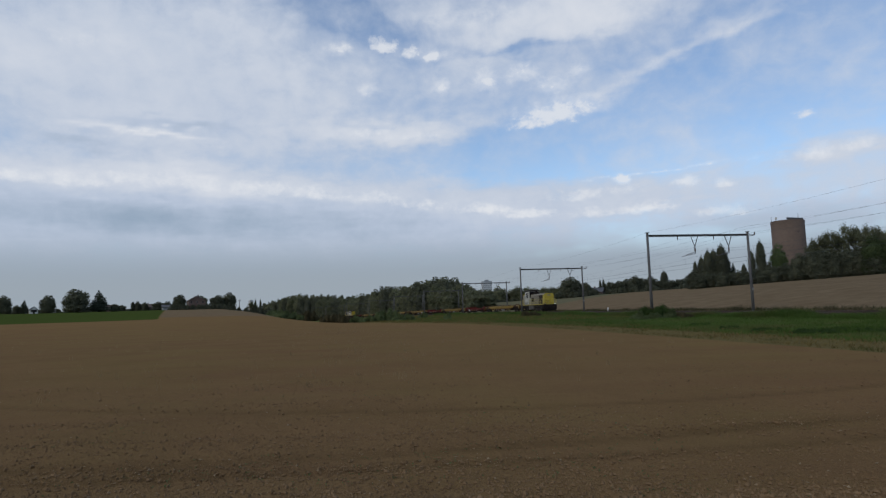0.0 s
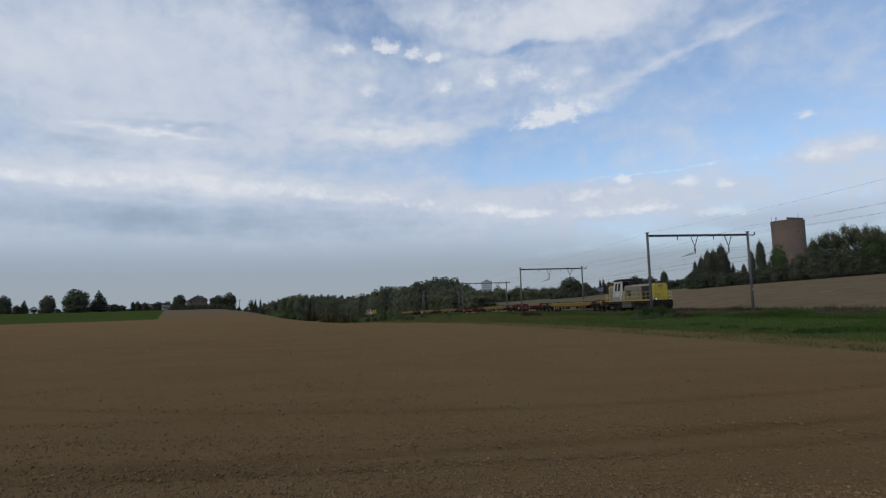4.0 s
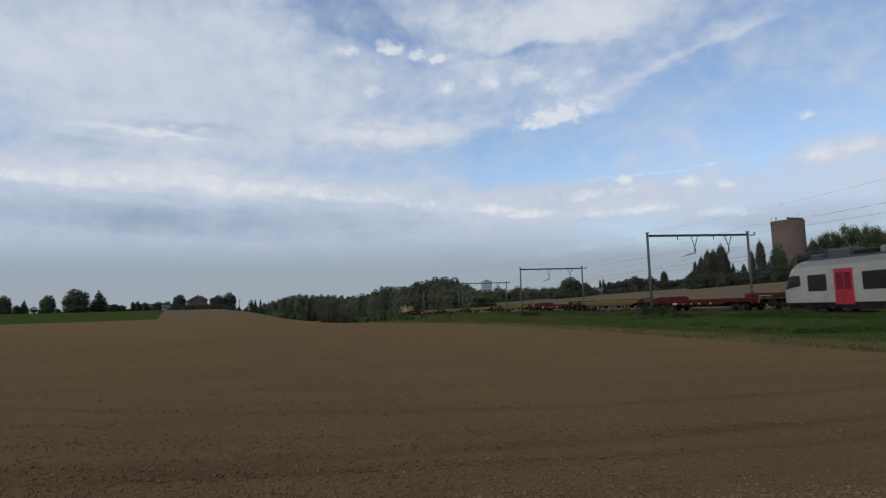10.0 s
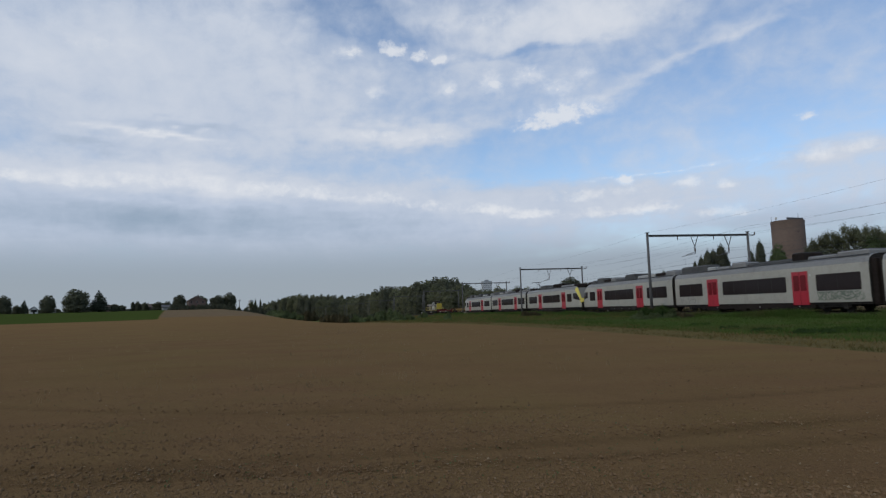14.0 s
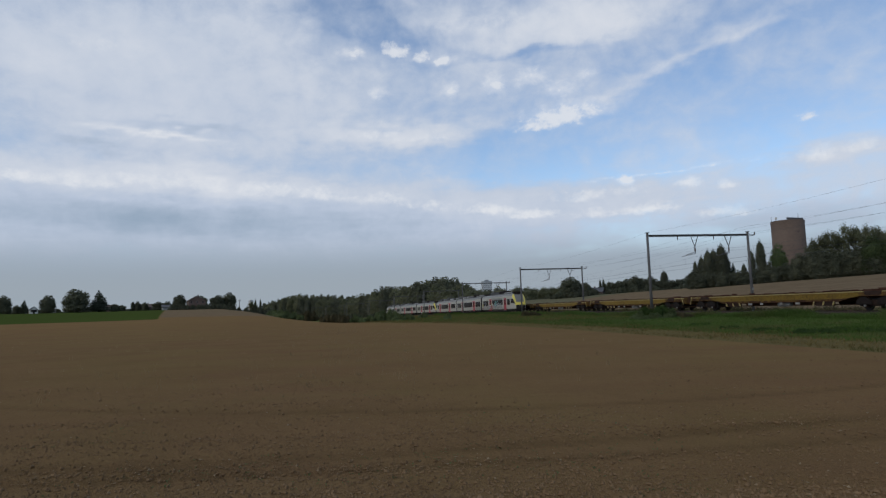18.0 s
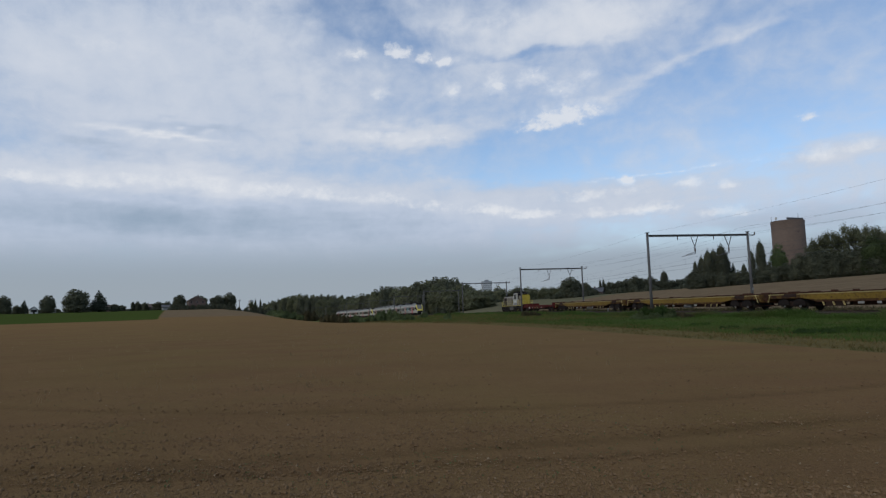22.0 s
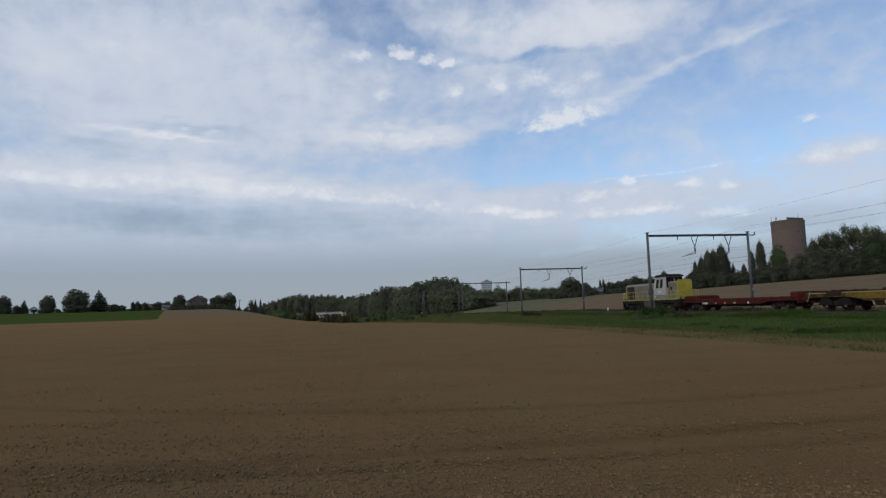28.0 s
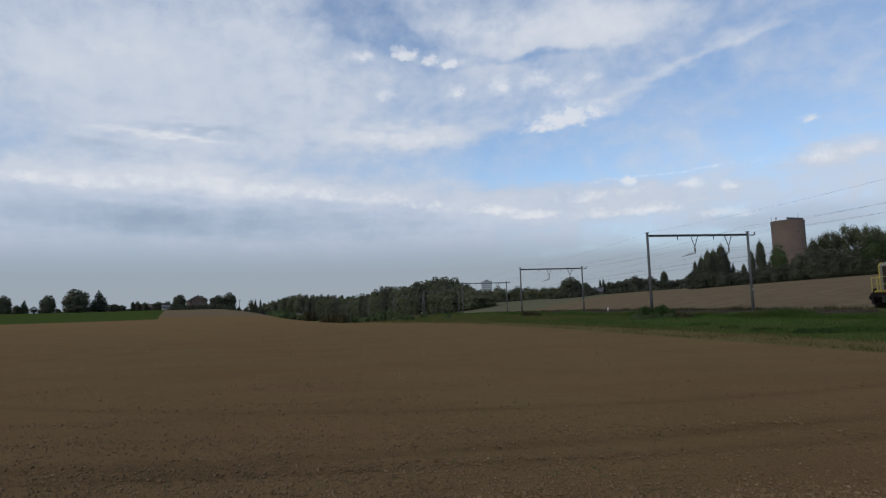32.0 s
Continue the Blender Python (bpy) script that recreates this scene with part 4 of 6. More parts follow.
def build_yellow_wagon():
    L = 14.2
    w = thing("yellow_flat_wagon", "long faded yellow flat wagon with rusty deck", "flat wagon", "wagons of the freight train")
    rng = random.Random(4)
    for y in (-1.3, 1.3):
        out = 1.05 * y
        bm = bmesh.new()
        prof = [(-9.9, 1.18), (-9.2, 1.10), (-7.9, 1.0), (7.9, 1.0), (9.2, 1.10), (9.9, 1.18), (9.9, 1.50), (-9.9, 1.50)]
        loft(bm, [[(x, y - 0.06, z) for x, z in prof], [(x, y + 0.06, z) for x, z in prof]])
        sd = part("side_sill", bm, M["wagon_yellow"], w)
        # darker strip along the foot of the sill
        low = bmesh.new()
        prof = [(-9.2, 1.10), (-7.9, 0.82), (7.9, 0.82), (9.2, 1.10), (7.9, 1.0), (-7.9, 1.0)]
        loft(low, [[(x, y - 0.05, z) for x, z in prof], [(x, y + 0.05, z) for x, z in prof]])
        part("lower_web", low, M["wagon_worn"], sd, "darker lower edge of the side sill")
        part("lower_flange", B(-7.9, 7.9, y - 0.09, y + 0.09, 0.80, 0.85), M["rust"], sd)
        part("top_flange", B(-10.3, 10.3, y - 0.1, y + 0.1, 1.50, 1.575), M["wagon_trim"], sd)
        for k in (-1, 1):
            es = part("end_sill", B(k * 9.9, k * L, y - 0.06, y + 0.06, 1.17, 1.49), M["wagon_worn"], w, "rust-streaked end of the side sill")
            part("top_flange", B(k * 12.1, k * (L - 0.2), y - 0.1, y + 0.1, 1.49, 1.56), M["wagon_trim"], es)
            part("pivot_plate", B(k * 10.4, k * 12.0, y - 0.08, y + 0.08, 1.26, 1.56, bevel=0.03), M["bogie_brown"], es)
            # brackets and dark lockers hanging under the sill
            for x in (5.0, 6.1, 7.2):
                bm = bmesh.new()
                q = [(k * x - 0.05, 0.50), (k * x + 0.07, 0.50), (k * x + 0.13 * k + 0.07, 0.82), (k * x + 0.13 * k - 0.05, 0.82)]
                loft(bm, [[(px, out - 0.05, pz) for px, pz in q], [(px, out + 0.03, pz) for px, pz in q]])
                part("bracket", bm, M["wagon_trim"], sd)
            part("locker", B(k * 5.15, k * 7.15, y * 0.9 - 0.12, y * 0.9 + 0.12, 0.44, 0.80, bevel=0.02), M["bogie_brown"], w)
        for x0, wd in ((-3.4, 0.5), (-1.2, 0.35), (1.5, 0.4), (3.1, 0.6)):
            part("marking_plate", B(x0, x0 + wd, out - 0.012, out + 0.012, 0.60, 0.78), M["plate"], sd)
    d = part("deck", B(-L, L, -1.2, 1.2, 1.46, 1.60), M["rust"], w, "rusty brown deck")
    for k in range(34):
        x = -13.7 + k * 0.83
        hgt = rng.choice((0.03, 0.05, 0.06, 0.10))
        part("cross_bearer", B(x - 0.16, x + 0.16, -1.26, 1.26, 1.60, 1.62 + hgt), M["rust"], d)
    for x in (-12.6, -11.9, -11.2, 10.6, 11.4, 12.5, -7.0, -2.2, 1.1, 6.3):
        wd, hh = rng.uniform(0.14, 0.40), rng.uniform(0.05, 0.15)
        for y in (-1.05, 1.05):
            part("rail_clamp", B(x - wd, x + wd, y - 0.16, y + 0.16, 1.62, 1.66 + hh, bevel=0.03), M["rust"], d)
    part("centre_sill", B(-L, L, -0.35, 0.35, 0.75, 1.4), M["rust"], w)
    part("brake_gear", B(-4.8, 4.8, -0.8, 0.8, 0.52, 0.80), M["rust"], w)
    part("brake_rod", rods([((-9.6, 0.6, 0.52), (9.6, 0.6, 0.52))], 0.04), M["rust"], w)
    part("air_tank", rods([((-1.9, 1.0, 0.62), (-0.3, 1.0, 0.62))], 0.2, 10), M["coach_grey"], w)
    for x in (-11.2, 11.2):
        b = bogie(w, x, 2.0, 0.46, 1.0, "bogie_brown", "coach_dark")
        part("bogie_apron", B(x - 1.75, x + 1.75, -0.95, 0.95, 0.38, 1.02), M["coach_dark"], b)
        for k in (-1, 1):
            for y in (-1.17, 1.17):
                part("axle_cap", rods([((x + k, y - 0.03, 0.46), (x + k, y + 0.03, 0.46))], 0.12, 10), M["plate"], b)
        for y in (-1.24, 1.24):
            bm = bmesh.new()
            for k in (-1, 1):
                pts = [(x + k + 0.76 * math.cos(u), 0.52 + 0.62 * math.sin(u)) for u in np.linspace(0.0, math.pi, 11)]
                loft(bm, [[(px, y - 0.05, pz) for px, pz in pts], [(px, y + 0.05, pz) for px, pz in pts]])
            part("wheel_guard", bm, M["black"], b, "blackened rounded wheel guards")
    for k in (-1, 1):
        e = part("end_beam", B(k * (L + 0.02), k * (L + 0.2), -1.38, 1.38, 0.85, 1.60, bevel=0.03), M["wagon_worn"], w)
        buffers(e, k * (L + 0.15), k, 1.05, "rust")
        part("end_stanchion", rods([((k * (L - 0.1), y, 0.8), (k * (L - 0.45), y, 1.62)) for y in (-1.40, 1.40)], 0.035), M["wagon_trim"], e)
        part("end_step", B(k * (L - 0.5), k * (L - 0.1), -1.42, 1.42, 0.48, 0.54), M["rust"], e)
    return w


def build_red_wagon():
    L = 9.22
    w = thing("red_flat_wagon", "dark oxide-red low flat wagon with a raised end box", "flat wagon", "wagons of the freight train")
    for y in (-1.3, 1.3):
        bm = bmesh.new()
        prof = [(-L, 0.98), (-5.4, 0.95), (-4.6, 0.74), (4.6, 0.74), (5.4, 0.95), (L, 0.98), (L, 1.22), (-L, 1.22)]
        loft(bm, [[(x, y - 0.06, z) for x, z in prof], [(x, y + 0.06, z) for x, z in prof]])
        sd = part("side_sill", bm, M["wagon_red"], w)
        for x0, x1, mat in ((-2.6, -2.35, "pale"), (-0.5, -0.1, "wagon_trim"), (1.2, 1.5, "wagon_trim"), (2.9, 3.1, "plate"), (4.4, 5.2, "pale"), (5.3, 5.5, "pale")):
            part("marking_plate", B(x0, x1, y * 1.05 - 0.012, y * 1.05 + 0.012, 0.78, 0.98), M[mat], sd)
        for k in range(9):
            part("rib", B(-4.4 + k * 1.1 - 0.04, -4.4 + k * 1.1 + 0.04, y * 1.055 - 0.03, y * 1.055 + 0.03, 0.76, 1.20), M["wagon_red"], sd)
        part("drop_side", B(-L + 1.5, 6.1, y * 0.99 - 0.04, y * 0.99 + 0.04, 1.22, 1.37), M["wagon_red"], sd)
        for k in range(11):
            part("stake_pocket", B(-7.3 + k * 1.3, -7.18 + k * 1.3, y * 1.06 - 0.04, y * 1.06 + 0.04, 1.02, 1.38), M["wagon_red"], sd)
    d = part("deck", B(-L, L, -1.24, 1.24, 1.20, 1.30), M["rust"], w, "worn brown plank deck")
    for k in range(10):
        part("deck_bearer", B(-8.8 + k * 1.9, -8.5 + k * 1.9, -1.22, 1.22, 1.30, 1.36), M["wagon_red"], d)
    bx = part("end_box", B(6.2, L + 0.1, -1.3, 1.3, 1.26, 1.74, bevel=0.04), M["wagon_red"], w, "raised oxide-red end box")
    for k in range(3):
        part("box_lid", B(6.3 + k * 1.0, 7.2 + k * 1.0, -1.1, 1.1, 1.74, 1.80), M["rust"], bx)
        part("box_rib", B(6.3 + k * 1.0, 6.38 + k * 1.0, -1.33, 1.33, 1.28, 1.72), M["wagon_red"], bx)
    ep = part("end_plate", B(-L - 0.05, -L + 0.85, -1.3, 1.3, 1.22, 1.72, bevel=0.05), M["wagon_red"], w)
    part("end_plate_top", B(-L, -L + 0.8, -1.2, 1.2, 1.72, 1.78), M["rust"], ep)
    part("centre_sill", B(-L, L, -0.35, 0.35, 0.62, 1.2), M["rust"], w)
    part("brake_gear", B(-3.6, 3.6, -0.9, 0.9, 0.50, 0.70), M["coach_dark"], w)
    for x in (-6.9, 6.9):
        b = bogie(w, x, 1.85, 0.46, 1.0, "bogie_brown", "coach_dark")
        part("bogie_apron", B(x - 1.5, x + 1.5, -0.95, 0.95, 0.38, 0.95), M["coach_dark"], b)
        for k in (-1, 1):
            for y in (-1.17, 1.17):
                part("axle_cap", rods([((x + k * 0.92, y - 0.03, 0.46), (x + k * 0.92, y + 0.03, 0.46))], 0.10, 10), M["roof_gear"], b)
    for k in (-1, 1):
        e = part("end_beam", B(k * (L + 0.0), k * (L + 0.18), -1.36, 1.36, 0.70, 1.28, bevel=0.03), M["wagon_red"], w)
        buffers(e, k * (L + 0.1), k, 1.05, "rust")
        part("end_step", B(k * (L - 0.6), k * (L - 0.2), -1.36, 1.36, 0.45, 0.50), M["rust"], e)
    return w


# ---------------------------------------------------------------- passenger multiple unit
SHELL = [(1.40, 0.80), (1.41, 1.15), (1.41, 2.85), (1.375, 3.60), (1.25, 3.92), (0.95, 4.12), (0.50, 4.20)]
RING = SHELL + [(-y, z) for y, z in SHELL[::-1]]
# distance behind the nose tip, height of the roof line, share of the width
NOSE = [(3.6, 4.20, 1.0), (2.2, 4.18, 1.0), (1.6, 4.02, 0.995), (1.1, 3.60, 0.975), (0.65, 2.95, 0.93), (0.28, 2.2, 0.86), (0.0, 1.62, 0.72)]


def ring_at(x, top, share):
    """The shell's outline, lowered to a roof line of this height."""
    out = []
    for y, z in RING:
        zz = z if z <= 1.2 else 1.2 + (z - 1.2) * (top - 1.2) / 3.0
        out.append((x, y * share, max(zz, 0.8)))
    return out


def side_y(d, z):
    """Half width of the body at this height, d metres behind the nose tip."""
    ds = [q[0] for q in NOSE[::-1]]
    top, share = np.interp(d, ds, [q[1] for q in NOSE[::-1]]), np.interp(d, ds, [q[2] for q in NOSE[::-1]])
    zz = z if z <= 1.2 else 1.2 + (z - 1.2) * 3.0 / (top - 1.2)
    return float(np.interp(zz, [q[1] for q in SHELL], [q[0] for q in SHELL]) * share)


def shell_parts(car, x0, x1, nose):
    """Side walls, roof, and for an end car the nose with its windscreen. nose: +1, -1 or 0 for the end that has it."""
    white, grey, yellow, screen = (bmesh.new() for _ in range(4))

    def quads(bm, a, b, lo, hi):
        va, vb = [bm.verts.new(p) for p in a[lo:hi + 1]], [bm.verts.new(p) for p in b[lo:hi + 1]]
        for i in range(hi - lo):
            bm.faces.new((va[i], va[i + 1], vb[i + 1], vb[i]))

    n = len(RING)
    xs = [(x0, 4.2, 1.0), (x1, 4.2, 1.0)]
    if nose > 0:
        xs[1] = (x1 - 3.6, 4.2, 1.0)
        xs += [(x1 - d, t, w) for d, t, w in NOSE[1:]]
    elif nose < 0:
        xs[0] = (x0 + 3.6, 4.2, 1.0)
        xs = [(x0 + d, t, w) for d, t, w in NOSE[:0:-1]] + xs
    rings = [ring_at(*s) for s in xs]
    for i, (a, b) in enumerate(zip(rings, rings[1:])):
        mid = (xs[i][0] + xs[i + 1][0]) / 2
        back = (x1 - mid) if nose > 0 else (mid - x0) if nose < 0 else 99
        if back > 3.6:
            quads(white, a, b, 0, 3), quads(white, a, b, n - 4, n - 1), quads(grey, a, b, 3, n - 4)
        elif back > 1.6:
            quads(white, a, b, 0, 3), quads(white, a, b, n - 4, n - 1), quads(grey, a, b, 3, n - 4)
        elif back > 0.3:
            quads(white, a, b, 0, 3), quads(white, a, b, n - 4, n - 1)
            quads(yellow, a, b, 3, 5), quads(yellow, a, b, n - 6, n - 4), quads(screen, a, b, 5, n - 6)
        else:
            quads(white, a, b, 0, 2), quads(white, a, b, n - 3, n - 1), quads(yellow, a, b, 2, n - 3)
    if nose:
        tip = rings[-1] if nose > 0 else rings[0]
        low = bmesh.new()
        low.faces.new([low.verts.new(p) for p in tip])
        part("nose_front", low, M["coach_dark"], car, "dark coupler front")
    for bm in (white, grey, yellow, screen):
        bmesh.ops.remove_doubles(bm, verts=bm.verts, dist=0.001)
        bmesh.ops.recalc_face_normals(bm, faces=bm.faces)
    body = part("side_wall", white, M["white"], car, smooth=False)
    part("roof", grey, M["coach_grey"], car, "grey roof", smooth=False)
    if nose:
        nb = part("nose", yellow, M["nose_yellow"], car, "yellow nose")
        part("windscreen", screen, M["screen_glass"], nb)
    else:
        yellow.free(), screen.free()
    for x, s in ((x0, -1), (x1, 1)):
        if s != nose:
            part("end_wall", loft(bmesh.new(), [ring_at(x - s * 0.02, 4.2, 0.99), ring_at(x - s * 0.06, 4.2, 0.99)]), M["coach_dark"], car)
    return body


def rounded_panel(x0, x1, z0, z1, y, depth, r=0.12):
    bm = bmesh.new()
    pts = []
    for cx, cz, a in ((x1 - r, z1 - r, 0), (x0 + r, z1 - r, 90), (x0 + r, z0 + r, 180), (x1 - r, z0 + r, 270)):
        pts += [(cx + r * math.cos(radians(a + t)), cz + r * math.sin(radians(a + t))) for t in (0, 45, 90)]
    s = 1 if y > 0 else -1
    return loft(bm, [[(px, y - s * 0.02, pz) for px, pz in pts], [(px, y + s * depth, pz) for px, pz in pts]])


def build_coach(nose, panto=False):
    """nose: which end (+1 away, -1 towards the approach) has a driving cab, or 0."""
    L = 26.4 if nose else 25.9
    x0, x1 = -L / 2, L / 2
    car = thing("passenger_coach", "white electric multiple-unit coach with red doors and dark windows", "train coach", "coaches of the passenger train")
    body = shell_parts(car, x0 + 0.25 * (nose >= 0), x1 - 0.25 * (nose <= 0), nose)
    # doors and windows, measured from the end with the nose (or the far end)
    base, sgn = (x1, -1) if nose >= 0 else (x0, 1)
    if nose:
        doors, panes = ((5.7, 7.45), (17.55, 19.3)), ((3.05, 4.95), (8.25, 16.8), (20.3, 24.9))
    else:
        doors, panes = ((6.25, 8.0), (18.1, 19.85)), ((1.1, 5.4), (8.8, 17.4), (20.7, 24.9))
    for y in (1, -1):
        for a, b in doors:
            p, q = sorted((base + sgn * a, base + sgn * b))
            dr = part("door", rounded_panel(p, q, 0.62, 3.28, y * 1.412, 0.018, 0.05), M["door_red"], body, "red sliding passenger door")
            m = (p + q) / 2
            for u, v in ((p + 0.18, m - 0.07), (m + 0.07, q - 0.18)):
                part("door_window", rounded_panel(u, v, 1.75, 2.98, y * 1.412, 0.026, 0.08), M["door_pane"], dr)
            part("door_seam", B(m - 0.012, m + 0.012, y * 1.412, y * 1.434, 0.65, 3.25), M["coach_dark"], dr)
            part("door_button", rods([((p - 0.28, y * 1.41, 2.95), (p - 0.28, y * 1.43, 2.95))], 0.07, 8), M["pale"], body)
        for a, b in panes:
            p, q = sorted((base + sgn * a, base + sgn * b))
            wd = part("window", rounded_panel(p, q, 1.67, 2.95, y * 1.412, 0.014, 0.1), M["pane"], body)
            k = max(1, round((q - p) / 1.9))
            for j in range(1, k):
                x = p + (q - p) * j / k
                part("window_joint", B(x - 0.03, x + 0.03, y * 1.412, y * 1.431, 1.69, 2.93), M["coach_dark"], wd)
        if nose:
            bm = bmesh.new()
            cols = [[(base + sgn * d, y * (side_y(d, z) + 0.03), z) for z in (zb, (zb + zt) / 2, zt)] for d, zb, zt in
                    ((0.20, 1.88, 1.97), (0.40, 1.90, 2.26), (0.65, 1.94, 2.62), (0.95, 1.98, 2.88), (1.3, 2.02, 2.96), (1.75, 2.07, 2.98), (2.25, 2.14, 2.95))]
            rows_ = [[bm.verts.new(c) for c in col] for col in cols]
            for a, b in zip(rows_, rows_[1:]):
                for k in (0, 1):
                    bm.faces.new((a[k], a[k + 1], b[k + 1], b[k]))
            bmesh.ops.recalc_face_normals(bm, faces=bm.faces)
            bmesh.ops.solidify(bm, geom=bm.faces[:], thickness=0.03)
            part("cab_side_window", bm, M["pane"], body)
    part("skirt", B(x0 + 5.6, x1 - 5.6, -1.34, 1.34, 0.34, 0.80, bevel=0.05), M["black"], car)
    eq = random.Random(3 + nose)
    x = x0 + 5.8
    while x < x1 - 7.2:
        ln = eq.uniform(0.6, 1.9)
        u = part("underfloor_box", B(x, x + ln, -1.36, 1.36, eq.uniform(0.16, 0.30), 0.66, bevel=0.03), M[eq.choice(("coach_dark", "black", "black"))], car)
        if eq.random() < 0.3:
            part("data_plate", B(x + 0.1, x + 0.24, 1.36, 1.372, 0.46, 0.54), M["plate"], u)
        x += ln + eq.uniform(0.1, 0.6)
    part("floor_frame", B(x0 + 0.3, x1 - 0.3, -1.28, 1.28, 0.62, 0.82), M["coach_dark"], car)
    for x in (-L / 2 + 3.9, L / 2 - 3.9):
        bogie(car, x, 2.3, 0.43, 1.05, "coach_dark", "coach_dark")
    # roof equipment: pale and black housings of unequal height, with pipes and small boxes between
    rng = random.Random(7 + nose)
    x = x0 + (2.9 if nose < 0 else 0.7)
    end = x1 - (2.9 if nose > 0 else 0.7)
    k = 0
    while x < end - 0.9:
        ln = min(rng.choice((1.3, 2.0, 2.8, 4.4, 5.6)), end - x)
        if panto and x1 - 6.6 < x + ln and x < x1 - 2.0:
            x = x1 - 2.0
            continue
        tall = rng.choice((0.24, 0.34, 0.46, 0.62))
        tone = ("roof_gear", "coach_grey", "black", "roof_pale")[(k + rng.randrange(2)) % 4]
        ln = min(ln, 1.9) if tone == "black" else ln
        mat = M[tone]
        wide = rng.uniform(0.72, 1.02)
        ru = part("roof_unit", B(x, x + ln, -wide, wide, 4.08, 4.2 + tall, bevel=0.09), mat, car)
        part("unit_lid", B(x + 0.12, x + ln - 0.12, -wide + 0.12, wide - 0.12, 4.2 + tall, 4.25 + tall, bevel=0.02), M["roof_gear"], ru)
        if rng.random() < 0.6:
            part("roof_box", B(x + ln, x + ln + 0.3, -0.5, 0.6, 4.1, 4.36, bevel=0.04), M["black"], car)
        part("roof_pipe", rods([((x - 0.2, 1.06, 4.16), (min(x + ln + 0.5, end), 1.06, 4.16))], 0.05, 6), M["roof_gear"], car)
        x += ln + rng.uniform(0.15, 0.6)
        k += 1
    if nose:
        part("cab_roof_box", B(base + sgn * 1.35, base + sgn * 3.1, -0.9, 0.9, 3.8, 4.46, bevel=0.14), M["black"], car, "black rounded housing over the cab")
        f = part("coupler", rods([((base, 0, 0.95), (base - sgn * 0.35, 0, 0.95))], 0.16, 8), M["coach_dark"], car)
        part("coupler_head", B(base - sgn * 0.22, base - sgn * 0.42, -0.22, 0.22, 0.75, 1.15, bevel=0.03), M["coach_dark"], f)
        part("nose_apron", B(base + sgn * 0.25, base + sgn * 2.9, -1.05, 1.05, 0.28, 0.82, bevel=0.12), M["coach_dark"], car)
        for y in (-0.8, 0.8):
            part("marker_light", B(base + sgn * 0.22, base + sgn * 0.1, y - 0.14, y + 0.14, 1.45, 1.6), M["pale"], car)
    for x, s in ((x0, -1), (x1, 1)):
        if s != nose:
            part("gangway", B(x - s * 0.25, x + s * 0.18, -1.22, 1.22, 0.55, 3.85, bevel=0.06), M["black"], car)
    if panto:
        xp = x1 - 3.3
        pf = part("pantograph_base", B(xp - 1.1, xp + 1.1, -0.7, 0.7, 4.22, 4.32), M["black"], car)
        part("pantograph_arm", rods([((xp + 0.9, -0.35, 4.35), (xp - 0.75, -0.1, 5.05)), ((xp + 0.9, 0.35, 4.35), (xp - 0.75, 0.1, 5.05)), ((xp - 0.75, 0, 5.05), (xp + 1.0, -0.3, 5.72)),
                                     ((xp - 0.75, 0, 5.05), (xp + 1.0, 0.3, 5.72))], 0.045), M["black"], pf)
        part("pantograph_head", rods([((xp + 0.85, -0.8, 5.74), (xp + 0.85, 0.8, 5.74)), ((xp + 1.15, -0.8, 5.74), (xp + 1.15, 0.8, 5.74)), ((xp + 0.85, 0.8, 5.74), (xp + 1.0, 1.0, 5.6)),
                                      ((xp + 0.85, -0.8, 5.74), (xp + 1.0, -1.0, 5.6)), ((xp + 1.0, -0.3, 5.72), (xp + 1.0, 0.3, 5.72))], 0.04), M["black"], pf)
        for x in (xp - 1.0, xp + 1.0):
            for y in (-0.6, 0.6):
                part("roof_insulator", rods([((x, y, 4.1), (x, y, 4.34))], 0.09, 8), M["insulator"], pf)
    return car


# ---------------------------------------------------------------- make up the trains
# each vehicle: object, its middle measured back from the train's reference end, half its bogie spacing, turned about
loco = build_loco()
loco_rear = copy_thing(loco, Matrix())
yellow, red = build_yellow_wagon(), build_red_wagon()
FREIGHT = [(loco_rear, 7.8, 3.9, False, "")]
at = 15.6
used = set()
for kind in "RYYYYRYRY":
    src, half, bog = (yellow, 14.85, 11.2) if kind == "Y" else (red, 9.85, 6.9)
    ob = src if kind not in used else copy_thing(src, Matrix())
    used.add(kind)
    FREIGHT.append((ob, at + half, bog, False, ""))
    at += 2 * half
FREIGHT.append((loco, at + 7.8, 3.9, True, ""))

end_away, middle, end_near = build_coach(1), build_coach(0), build_coach(-1, True)
PASSENGER = []
for u in (0, 1):
    for src, mid in ((end_away, 13.2), (middle, 26.5 + 12.95), (end_near, 26.5 + 26.0 + 13.7)):
        PASSENGER.append((src if u == 0 else copy_thing(src, Matrix()), mid + 80.7 * u, 9.3))


def freight_end(t):
    """Station of the freight train's rear end."""
    return 224.63 - 10.833 * (t - 15) + 0.00445 * (t - 15) ** 2


def passenger_nose(t):
    """Station of the passenger train's leading end."""
    return 140.1 + 30.48 * (t - 13) - 0.257 * (t - 13) ** 2


def on_track(s, off, half, turned=False):
    a, b = track(s - half, off)[0], track(s + half, off)[0]
    d = (b - a).normalized()
    if turned:
        d = -d
    y = Vector((0, 0, 1)).cross(d).normalized()
    m = Matrix((d, y, d.cross(y))).transposed().to_4x4()
    m.translation = (a + b) / 2
    return m

# ---------------------------------------------------------------- trees


